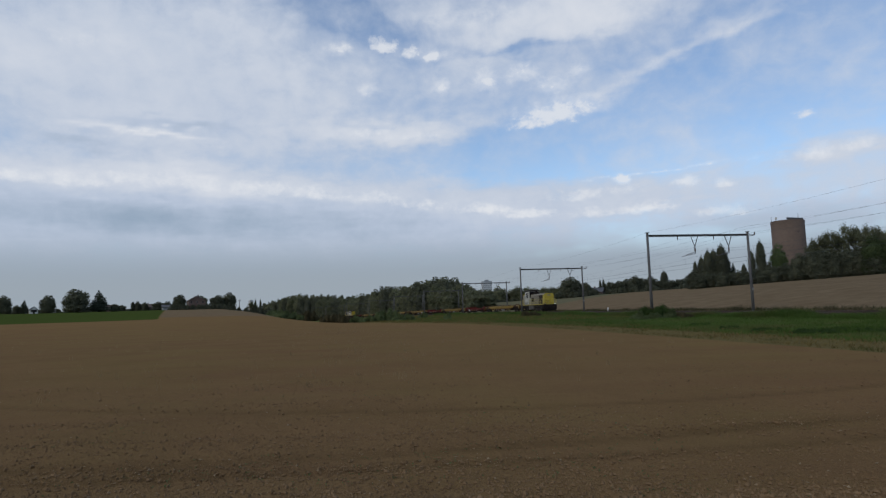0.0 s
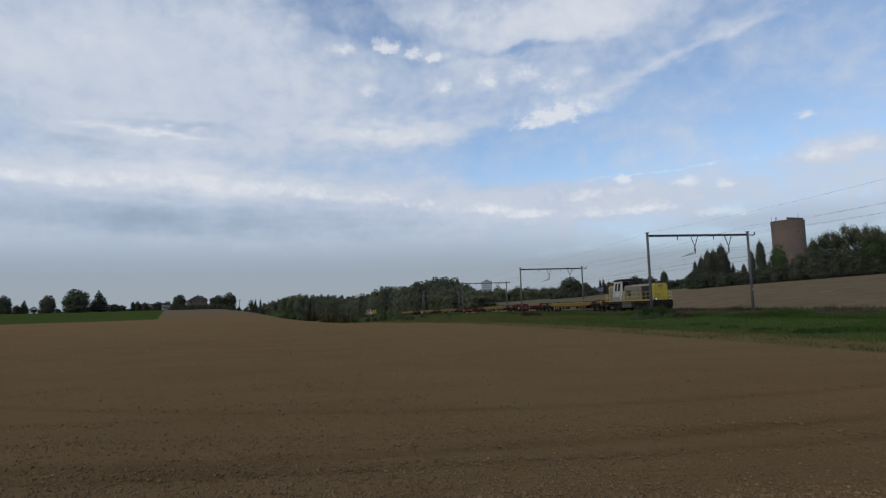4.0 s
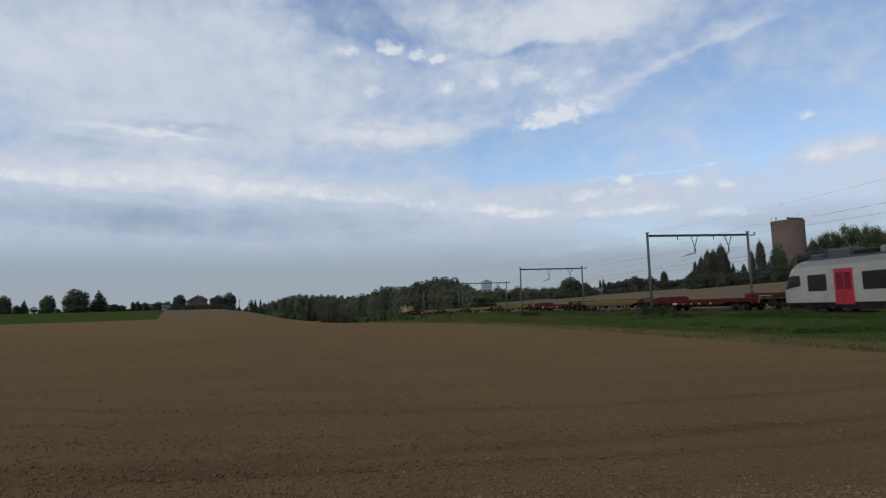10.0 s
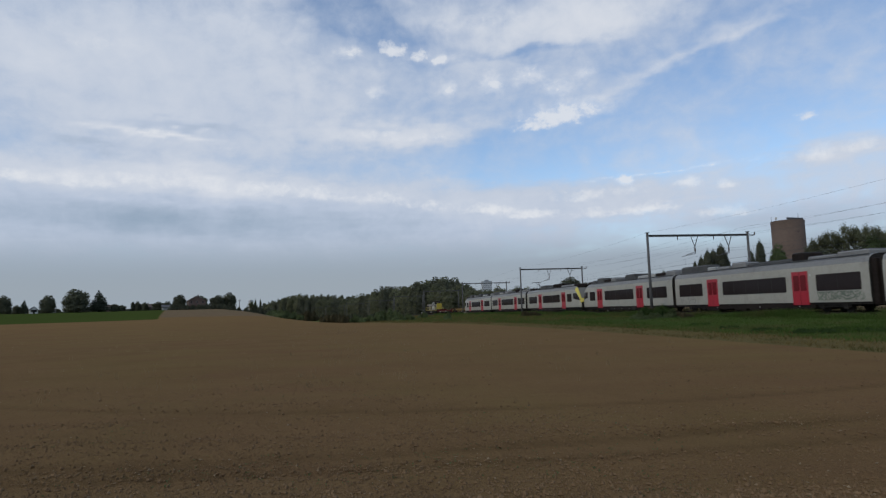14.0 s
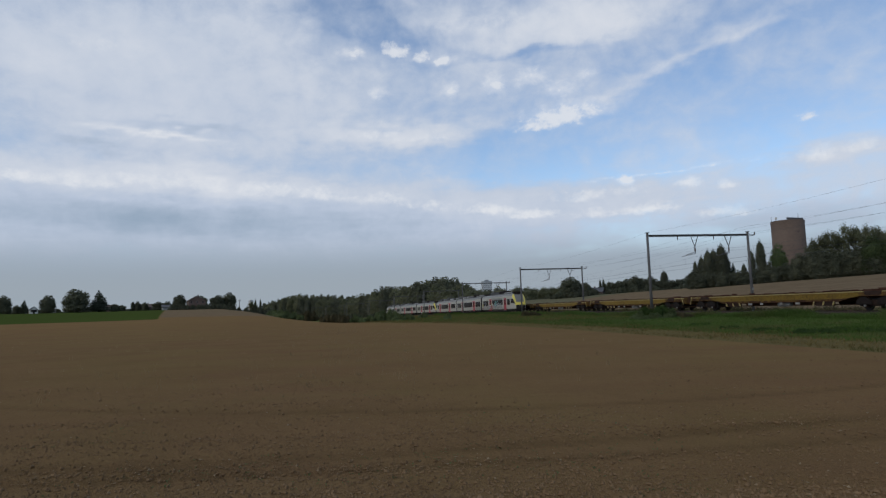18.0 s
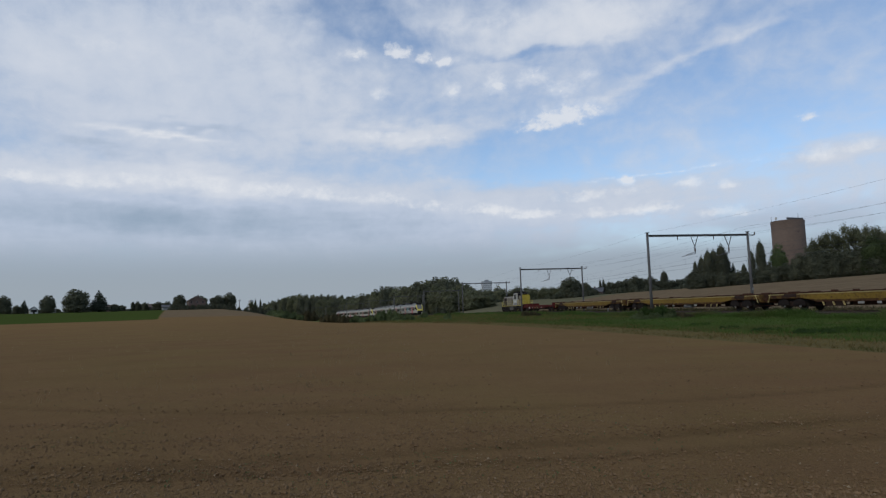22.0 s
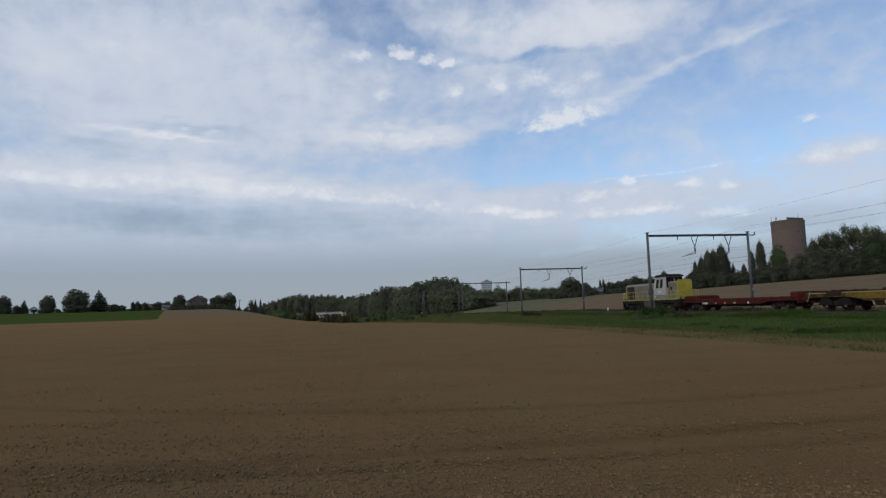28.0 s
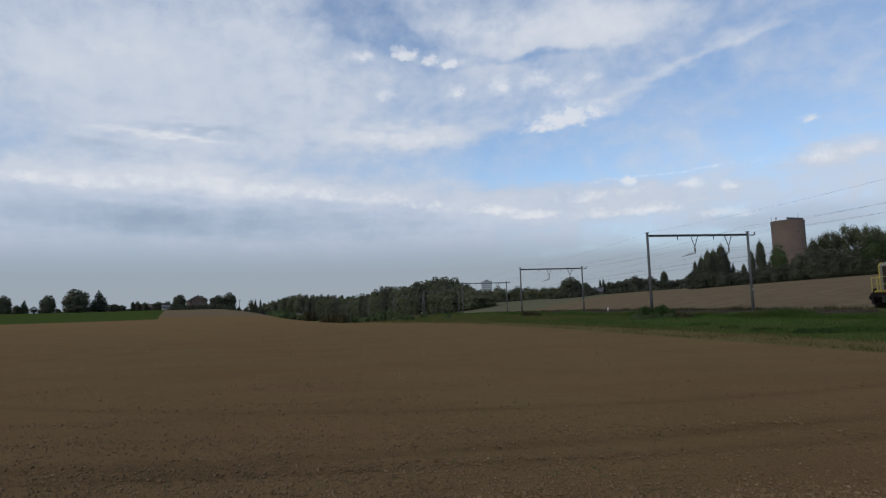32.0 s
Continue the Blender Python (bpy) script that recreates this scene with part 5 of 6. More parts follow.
def leaf_cloud(rng, lobes, count, size, droop=0.0):
    """Small leaf clumps spread through ellipsoid lobes (centre, radii), thickest near the surface."""
    vols = np.array([r[0] * r[1] * r[2] for _, r in lobes]) ** 0.67
    pick = rng.choice(len(lobes), count, p=vols / vols.sum())
    d = rng.normal(size=(count, 3))
    d /= np.linalg.norm(d, axis=1)[:, None]
    rad = rng.uniform(0.55, 1.06, count) ** 0.6 if not droop else rng.uniform(0.25, 1.0 + droop, count)
    c = np.array([lobes[i][0] for i in pick]) + d * rad[:, None] * np.array([lobes[i][1] for i in pick])
    # two crossed ragged blades for each clump, turned at random but leaning outward
    u = rng.normal(size=(count, 3))
    u /= np.linalg.norm(u, axis=1)[:, None]
    nrm = d + 0.5 * u
    nrm /= np.linalg.norm(nrm, axis=1)[:, None]
    a = np.cross(nrm, rng.normal(size=(count, 3)))
    a /= np.linalg.norm(a, axis=1)[:, None] + 1e-6
    b = np.cross(nrm, a)
    s = (size * rng.uniform(0.6, 1.4, count))[:, None]
    bulge = nrm * s * 0.35
    v = np.stack([c - a * s, c - b * s * 0.75 + bulge, c + a * s, c + b * s * 0.75 - bulge * 0.3], 1).reshape(-1, 3)
    k = np.arange(count)[:, None] * 4
    f = np.concatenate([k + [0, 1, 2], k + [2, 3, 0]])
    return v, f


def inner_mass(rng, lobes):
    """Low, knobbly cores that close the view through the middle of a crown."""
    vs, fs = [], []
    widest = max(r[0] for _, r in lobes)
    for c, r in lobes:
        if r[0] < 0.6 * widest:
            continue
        bm = bmesh.new()
        bmesh.ops.create_icosphere(bm, subdivisions=1, radius=1.0)
        k = len(vs)
        for v in bm.verts:
            w = 0.84 * (1 + 0.30 * noise.noise(v.co * 3.1 + Vector(c)))
            vs.append((c[0] + v.co.x * r[0] * w, c[1] + v.co.y * r[1] * w, c[2] + v.co.z * r[2] * w))
        fs += [[k + v.index for v in f.verts] for f in bm.faces]
        bm.free()
    return np.array(vs), fs


def build_tree(name, label, category, group, kind, seed, mat, height=12.0, width=9.0, bare=0.18, leaves=1500, size=0.34, core=True):
    """Built at its own height and width; copies are scaled a little."""
    rng = np.random.default_rng(seed)
    t = thing(name, label, category, group)
    w = width / 2
    lobes = []
    if kind == "round":
        # one full body, with shallow shoulders and knobs that break its outline
        lobes.append(((0, 0, height * 0.50), (w * 0.80, w * 0.80, height * 0.42)))
        lobes.append(((0, 0, height * 0.26), (w * 0.86, w * 0.86, height * 0.26)))
        for i in range(5):
            a = i * 1.257 + rng.uniform(-0.3, 0.3)
            lobes.append(((w * 0.42 * math.cos(a), w * 0.42 * math.sin(a), height * 0.13), (w * 0.48, w * 0.48, height * 0.15)))
        for i in range(9):
            a, q = rng.uniform(0, 6.28), rng.uniform(0.35, 0.62) * w
            z = height * rng.uniform(0.36, 0.80)
            r = w * rng.uniform(0.26, 0.40)
            lobes.append(((q * math.cos(a), q * math.sin(a), min(z, height - r * 0.9)), (r, r, r * rng.uniform(0.8, 1.15))))
        for i in range(14):
            a, u = rng.uniform(0, 6.28), rng.uniform(0.1, 1.0)
            q, r = w * (0.76 - 0.50 * u * u), w * rng.uniform(0.14, 0.22)
            lobes.append(((q * math.cos(a), q * math.sin(a), height * (0.30 + 0.58 * u)), (r, r, r * 1.15)))
        lobes.append(((0.08 * w, 0, height - w * 0.34), (w * 0.40, w * 0.40, w * 0.34)))
    elif kind == "column":
        # a spindle, widest below the middle, with a pointed tip
        n = 17
        for i in range(n):
            u = i / (n - 1)
            r = w * min(1.0, 0.70 + 0.9 * u) * (1 - 0.80 * max(0.0, (u - 0.25) / 0.75) ** 4.2)
            lobes.append(((rng.uniform(-0.05, 0.05) * w, rng.uniform(-0.05, 0.05) * w, height * (0.12 + 0.76 * u)), (r, r, height * 0.13)))
    elif kind == "cone":
        n = 9
        for i in range(n):
            u = i / (n - 1)
            r = w * (1.02 - 0.9 * u)
            lobes.append(((rng.uniform(-0.08, 0.08) * w, rng.uniform(-0.08, 0.08) * w, height * (0.12 + 0.80 * u)), (r, r, height * 0.075)))
    elif kind == "airy":
        for i in range(34):
            a, q = rng.uniform(0, 6.28), rng.uniform(0.1, 0.8) * w
            z = height * rng.uniform(0.30, 0.93)
            r = w * rng.uniform(0.16, 0.30)
            lobes.append(((q * math.cos(a), q * math.sin(a), min(z, height - r)), (r, r, r * rng.uniform(0.7, 1.4))))
    else:
        for i in range(15):
            a, q = rng.uniform(0, 6.28), rng.uniform(0.05, 0.78) * w
            r = w * rng.uniform(0.20, 0.42)
            h = height * rng.uniform(0.22, 0.55) * (1.1 - 0.6 * q / w)
            lobes.append(((q * math.cos(a), q * math.sin(a), h * 0.8), (r, r, min(h, height - 0.8 * h))))
    if kind != "scrub":
        bm = bmesh.new()
        lean = rng.uniform(-0.03, 0.03) * height
        rod(bm, (0, 0, -0.4), (lean, 0, height * 0.45), 0.022 * height + 0.05, 8, 0.014 * height)
        rod(bm, (lean, 0, height * 0.45), (0, 0, height * 0.86), 0.014 * height, 6, 0.02)
        tr = part("trunk", bm, M["bark"], t, smooth=True)
        for c, r in lobes[:7]:
            bm = bmesh.new()
            rod(bm, (lean * 0.8, 0, min(c[2] * 0.62, height * 0.6)), c, 0.009 * height, 5, 0.02)
            part("limb", bm, M["bark"], tr)
    v, f = leaf_cloud(rng, lobes, 2 * leaves, 0.72 * size, 0.45 if kind == "airy" else 0.0)
    f = f.tolist()
    if core:
        v2, f2 = inner_mass(rng, lobes)
        k = len(v)
        v = np.concatenate([v, v2])
        f = f + [[k + i for i in q] for q in f2]
    cr = mesh_object("crown" if kind != "scrub" else "foliage", v.tolist(), f, [mat], smooth=False)
    cr.parent = t
    t["built"] = (height, width)
    return t


def set_tree(src, az, dist, top, width, turn, first=False, sink=0.2):
    x, y = dist * math.sin(radians(az)), dist * math.cos(radians(az))
    z = ground_z(x, y) - sink
    h0, w0 = src["built"]
    h = max(top - z, 0.6)
    m = Matrix.Translation((x, y, z)) @ Matrix.Rotation(turn, 4, 'Z') @ Matrix.Diagonal((width / w0, width / w0, h / h0, 1))
    if first:
        src.matrix_basis = m
        return src
    return copy_thing(src, m @ Matrix.Diagonal([1 / v for v in src.scale] + [1]))


VILLAGE, WOOD, RIDGE, SPINNEY = "trees round the houses", "trees of the railway wood", "trees on the ridge", "trees by the water tower"
KINDS = {
    "b": build_tree("broadleaf_tree", "dark green broadleaf tree with a dense rounded crown", "tree", VILLAGE, "round", 11, M["leaf"], 11, 10, leaves=2000, size=0.42),
    "d": build_tree("broadleaf_tree", "tall dark green broadleaf tree in the wood", "tree", WOOD, "round", 12, M["leaf"], 15, 9, leaves=1250, size=0.52),
    # wood tree whose leaf colour is paled to imitate distance haze
    "e": build_tree("broadleaf_tree", "tall tree with an uneven crown, its green paled for haze", "tree", WOOD, "round", 15, M["leaf_light"], 15, 9, leaves=1250, size=0.52),
    "p": build_tree("poplar_tree", "slender dark columnar poplar", "tree", SPINNEY, "column", 13, M["leaf"], 12, 3.2, leaves=3600, size=0.14),
    "c": build_tree("conifer_tree", "dark green pointed conifer tree", "tree", VILLAGE, "cone", 14, M["conifer"], 11, 7, leaves=1500, size=0.32),
    "l": build_tree("willow_tree", "light green airy tree with gaps in its crown", "tree", SPINNEY, "airy", 16, M["leaf_light"], 12, 8, leaves=4200, size=0.19, core=False),
    "m": build_tree("maple_tree", "fresh green bushy tree at the edge of the spinney", "tree", SPINNEY, "round", 52, M["leaf_fresh"], 10, 7, bare=0.0, leaves=2300, size=0.22),
    "s": build_tree("tall_shrub", "dark green shrub at the field edge", "shrub", SPINNEY, "scrub", 17, M["leaf"], 5, 6, leaves=650, size=0.36),
    "B": build_tree("broadleaf_tree", "green broadleaf tree with a broad uneven crown", "tree", VILLAGE, "round", 31, M["leaf"], 11, 10, leaves=2000, size=0.42),
    "D": build_tree("broadleaf_tree", "dark green tree with a narrow crown in the wood", "tree", WOOD, "round", 38, M["leaf"], 15, 8, leaves=1250, size=0.52),
    "h": build_tree("hedge_tree", "dense dull green tree in the field hedge", "tree", SPINNEY, "round", 44, M["leaf"], 10, 6, bare=0.0, leaves=2300, size=0.22),
    "g": build_tree("green_bush", "round green bush beside the railway", "bush", "bushes along the railway", "scrub", 18, M["bush"], 2.2, 3.2, leaves=2200, size=0.075),
    "n": build_tree("nettle_clump", "dark green clump of tall weeds in the grass bank", "weeds", "weeds on the bank", "scrub", 23, M["nettle"], 0.6, 1.8, leaves=1500, size=0.035),
    "G": build_tree("weed_thicket", "dark olive thicket of tall weeds at a mast foot", "bush", "bushes along the railway", "scrub", 29, M["nettle"], 2.2, 3.2, leaves=3000, size=0.06),
    "w": build_tree("withered_bush", "brown withered scrub beside the railway", "bush", "bushes along the railway", "scrub", 19, M["scrub"], 2.2, 3.2, leaves=2600, size=0.065),
}
TREES_LEFT = [(-35.56, 410, 16.2, 9.4, 'b'), (-34.31, 420, 13.8, 6.5, 'c'), (-34.79, 400, 10.6, 5.3, 'b'), (-32.78, 400, 15.8, 9.7, 'b'), (-30.85, 390, 18.7, 16.5, 'b'),
              (-29.27, 395, 17.8, 13, 'c'), (-28.15, 400, 10.2, 6.5, 'b'), (-26.83, 430, 12.3, 2.7, 'p'), (-26.46, 430, 12.2, 4.5, 'b'), (-25.95, 430, 11.5, 5.3, 'b'),
              (-24.92, 425, 11.5, 8.5, 'b'), (-24.22, 425, 11.7, 7.1, 'b'), (-23.26, 415, 15.5, 10.1, 'b'), (-21.55, 440, 15.3, 10, 'b'), (-20.17, 410, 14.5, 11.8, 'b')]
TREES_MORE = [(-19.29, 412, 16.2, 11, 'b'), (-17.39, 430, 10.9, 6, 'l'), (-17.05, 430, 12.4, 1.8, 'p'), (-16.62, 430, 12.3, 2.1, 'p'), (-33.6, 430, 9.1, 3.5, 'b'),
              (-27.62, 440, 10.2, 6, 'b'), (11.54, 255, 12.9, 11.5, 'b'), (12.88, 262, 10.8, 6.2, 'b'), (22.26, 198, 13.9, 1.8, 'p'), (22.76, 196, 15.1, 2.6, 'p'),
              (23.29, 194, 16.9, 3.2, 'p'), (23.75, 197, 17.2, 3.2, 'p'), (24.37, 192, 18.2, 4.0, 'p'), (24.66, 196, 15.3, 3.0, 'p'), (25.19, 196, 12.2, 3.6, 'c')]
TREES_RIGHT = [(26.02, 205, 12.5, 2.0, 'p'), (26.64, 205, 16.6, 2.4, 'p'), (27.33, 205, 19.7, 3.2, 'p'), (28.6, 205, 17.7, 6.4, 'm'), (27.88, 203, 12.3, 4.0, 'h'),
               (31.09, 186, 17.5, 4.6, 'l'), (31.89, 188, 18.7, 6.0, 'l'), (32.84, 185, 18.6, 6.6, 'l'), (33.93, 182, 19.8, 6.4, 'l'), (34.75, 186, 18.8, 6.6, 'l'),
               (35.38, 183, 19.3, 6.4, 'l'), (36.1, 186, 18.8, 6.6, 'l'), (37.2, 185, 18.7, 7.5, 'l'), (30.08, 180, 13.0, 6.0, 'h'), (30.87, 178, 13.2, 7.0, 'h'),
               (31.78, 177, 13.4, 7.5, 'h'), (32.66, 178, 13.3, 7.5, 'h'), (33.53, 177, 13.1, 7.5, 'h'), (34.26, 178, 13.2, 7.0, 'h'), (35.07, 173, 15.4, 7.0, 'm'),
               (35.9, 173, 14.4, 6.0, 'm'), (36.9, 174, 15.0, 7.0, 'm'), (29.34, 198, 10.8, 7.4, 'h'),
               (19.68, 345, 18.5, 4.6, 'p'), (14.22, 345, 15.1, 1.7, 'p'), (14.5, 345, 15.3, 1.8, 'p'), (14.96, 345, 13.9, 1.7, 'p'), (15.75, 345, 13.4, 1.8, 'p')]
RIDGE_TOPS = [(13.1, 11.8), (14.2, 10.8), (15.0, 13.5), (15.84, 13.6), (16.5, 14.7), (17.2, 16.0), (17.8, 14.9), (18.5, 15.6), (19.3, 13.2), (20.2, 12.8), (20.9, 13.2), (21.65, 14.7), (22.3, 13.0)]
LOW_TOPS = [(22.2, 10.5), (23.0, 11.0), (23.9, 11.0), (24.85, 9.0), (25.56, 9.8), (26.24, 9.4), (27.0, 10.1), (27.8, 10.3), (28.4, 10.5), (29.2, 11.0), (29.9, 11.7), (30.6, 12.8), (31.3, 13.2)]
# canopy height of the wood along the line: station, height above the eye's level datum
CANOPY_S = [225, 245, 265, 290, 315, 340, 365, 390, 415, 440, 465, 490, 515, 540, 565, 590, 620]
CANOPY_Z = [8.5, 12.4, 16.6, 16.2, 13.9, 15.3, 15.4, 13.0, 12.0, 12.4, 13.8, 15.2, 15.8, 18.0, 17.4, 14.6, 12.4]


def build_woods():
    rng = random.Random(21)
    seen = set()

    def put(kind, az, dist, top, width):
        if kind in "bd" and rng.random() < 0.5:
            kind = kind.upper()
        ob = set_tree(KINDS[kind], az, dist, top, width, rng.uniform(0, 6.28), kind not in seen)
        seen.add(kind)
        return ob

    for row in TREES_LEFT + TREES_MORE + TREES_RIGHT:
        az, dist, top, width, kind = row
        put(kind, az, dist, top, width)
    for az, top in RIDGE_TOPS:
        put("b", az, 345 + rng.uniform(-8, 8), top, rng.uniform(8.5, 11))
        put("s", az + rng.uniform(-0.4, 0.4), 336, top - 3.4, 7.5)
    for az, top in LOW_TOPS:
        put("h", az, 190 + rng.uniform(-4, 4), top, rng.uniform(5, 6.5))
        put("h", az + 0.4, 184 + rng.uniform(-2, 2), top - 1.8, rng.uniform(4, 5))
    for az in np.arange(31.5, 38, 0.9):
        put("h", az, 174 + rng.uniform(-2, 2), 11.5 + rng.uniform(-0.8, 0.8), 6)
    # the wood beyond the line
    for s in np.arange(238, 640, 6.5):
        for d, fall in ((13, 2.2), (20, 0.0), (31, -0.4)):
            ss = s + rng.uniform(-3, 3)
            p, _ = track(ss, d + rng.uniform(-2, 2))
            az, dist = math.degrees(math.atan2(p.x, p.y)), math.hypot(p.x, p.y)
            top = float(np.interp(ss - (d - 16) * 1.4, CANOPY_S, CANOPY_Z)) - fall + rng.uniform(-1.6, 0.5)
            narrow = ss > 320 and rng.random() < 0.45
            # half of the wood takes the leaves paled for haze
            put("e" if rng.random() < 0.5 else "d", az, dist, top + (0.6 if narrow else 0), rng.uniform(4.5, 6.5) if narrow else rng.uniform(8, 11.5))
    for s in np.arange(236, 470, 7):
        p, _ = track(s, 9.5 + rng.uniform(-0.5, 0.8))
        put("s", math.degrees(math.atan2(p.x, p.y)), math.hypot(p.x, p.y), float(rail_z(s)) + rng.uniform(2.5, 4.5), rng.uniform(4, 6))
    for az in np.arange(1.2, 11.5, 0.72):
        # farthest row: nearly all trees carry the haze in their leaf colour
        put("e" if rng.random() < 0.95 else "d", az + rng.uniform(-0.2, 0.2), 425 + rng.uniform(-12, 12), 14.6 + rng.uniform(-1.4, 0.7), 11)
        put("s", az, 408, 7 + rng.uniform(-1, 1), 9)
    for az in np.arange(-37, -15.5, 0.62):
        put("s", az, 432 + rng.uniform(-6, 6), 8.9 + rng.uniform(-0.7, 0.9), rng.uniform(4, 7))
    for az in np.arange(-18.4, -15.6, 0.45):
        put("s", az, 424 + rng.uniform(-5, 5), 7.6 + rng.uniform(-0.4, 0.6), 6.5)
    for az, dist, top, width in ((11.9, 250, 8.6, 7), (12.3, 258, 8.4, 7), (12.7, 256, 8.6, 6.5), (13.2, 275, 9.6, 7), (13.6, 300, 10.0, 7), (10.8, 262, 7.5, 7), (10.2, 270, 6.8, 7)):
        put("s", az, dist, top, width)
    # bushes by the line
    for az, dist, top, width, kind in ((-15.46, 335, 4.88, 13, 'g'), (-14.9, 300, 4.25, 11, 'g'), (-14.4, 262, 3.62, 10, 'g'), (-13.7, 270, 3.25, 9, 'g'), (-12.7, 300, 4.5, 8, 'w'), (-12.2, 300, 4.25, 7, 'w'),
                                       (-10.9, 152, 1.95, 3.6, 'w'), (-10.4, 150, 2.1, 4.0, 'w'), (-9.9, 150, 2.1, 3.4, 'w'), (-9.4, 146, 1.65, 3.2, 'w'), (-9.0, 150, 1.35, 3.0, 'w'),
                                       (-7.65, 128, 0.84, 1.8, 'g'), (-7.0, 140, 1.2, 4.4, 'g'), (-6.3, 136, 1.8, 4.2, 'g'), (-5.7, 137, 2.4, 4.6, 'g'), (-5.1, 138, 2.64, 5.2, 'g'), (-4.6, 136, 2.04, 3.6, 'g'),
                                       (-4.1, 115, 1.2, 3.4, 'g'), (-3.5, 114, 1.32, 3.6, 'g'), (0.27, 95, 1.5, 1.6, 'g'), (-8.3, 150, 1.35, 4.4, 'g'), (-2.0, 140, 1.35, 3.0, 'g'), (7.5, 92, 1.35, 2.6, 'w'), (8.2, 92, 1.2, 2.4, 'w'),
                                       (18.0, 61, 1.44, 2.6, 'G'), (18.7, 62, 1.67, 3.0, 'w'), (18.9, 60, 1.38, 3.0, 'G'), (19.5, 61, 1.55, 2.8, 'G'), (20.2, 60, 1.21, 2.6, 'g'), (17.5, 60, 1.09, 2.2, 'g'), (18.6, 58, 0.92, 3.0, 'g'), (21.0, 60, 0.98, 2.4, 'w')):
        put(kind, az, dist, top, width)
    # darker clumps of tall weeds on the bank
    for az, dist, rise, width in ((26.9, 34.5, 0.42, 1.8), (27.6, 35, 0.36, 1.5), (29.8, 33, 0.45, 1.9), (30.6, 33.5, 0.5, 2.0), (31.4, 33, 0.42, 1.7), (33.0, 34, 0.36, 1.8), (24.6, 38, 0.34, 1.5), (22.3, 43, 0.34, 1.7), (35.0, 33.5, 0.4, 1.8)):
        put("n", az, dist, ground_z(*[dist * k(radians(az)) for k in (math.sin, math.cos)]) + rise - 0.1, width)


build_woods()

# ---------------------------------------------------------------- buildings


def polar(az, dist):
    x, y = dist * math.sin(radians(az)), dist * math.cos(radians(az))
    return x, y, ground_z(x, y)


def placed(ob, az, dist, turn=0.0, sink=0.1):
    x, y, z = polar(az, dist)
    ob.matrix_basis = Matrix.Translation((x, y, z - sink)) @ Matrix.Rotation(radians(-az + turn), 4, 'Z')
    return ob


def gable(w, d, z0, z1, over=0.4):
    prof = [(-w / 2 - over, z0), (w / 2 + over, z0), (0, z1)]
    return loft(bmesh.new(), [[(x, -d / 2 - over, z) for x, z in prof], [(x, d / 2 + over, z) for x, z in prof]])


def house(name, label, w, d, eaves, ridge, wall, roof, az, dist, turn, chimney=True, rows=2, cols=3):
    h = thing(name, label, "house")
    wl = part("wall", B(-w / 2, w / 2, -d / 2, d / 2, -0.5, eaves), M[wall], h)
    prof = [(-w / 2, eaves), (w / 2, eaves), (0, ridge - 0.1)]
    part("gable_wall", loft(bmesh.new(), [[(x, -d / 2 + 0.01, z) for x, z in prof], [(x, d / 2 - 0.01, z) for x, z in prof]]), M[wall], wl)
    rf = bmesh.new()
    for sgn in (-1, 1):
        pts = [(sgn * (w / 2 + 0.4), eaves - 0.25), (0, ridge), (0, ridge + 0.2), (sgn * (w / 2 + 0.5), eaves - 0.05)]
        loft(rf, [[(x, -d / 2 - 0.4, z) for x, z in pts], [(x, d / 2 + 0.4, z) for x, z in pts]])
    r = part("roof", rf, M[roof], h)
    if chimney:
        part("chimney", B(w * 0.12, w * 0.12 + 0.7, d * 0.2, d * 0.2 + 0.7, eaves, ridge + 0.9), M["brick_house"], r)
    for k in range(rows):
        for i in range(cols):
            x = (i + 0.5) / cols * w - w / 2
            z = 0.9 + k * 2.8
            wd = part("window", B(x - 0.5, x + 0.5, -d / 2 - 0.04, -d / 2 + 0.1, z, z + 1.35), M["plate"], h)
            part("window_pane", B(x - 0.42, x + 0.42, -d / 2 - 0.06, -d / 2 - 0.03, z + 0.08, z + 1.27), M["pane"], wd)
    part("front_door", B(-0.5, 0.5, -d / 2 - 0.05, -d / 2 + 0.05, -0.1, 2.1), M["coach_dark"], h)
    return placed(h, az, dist, turn)


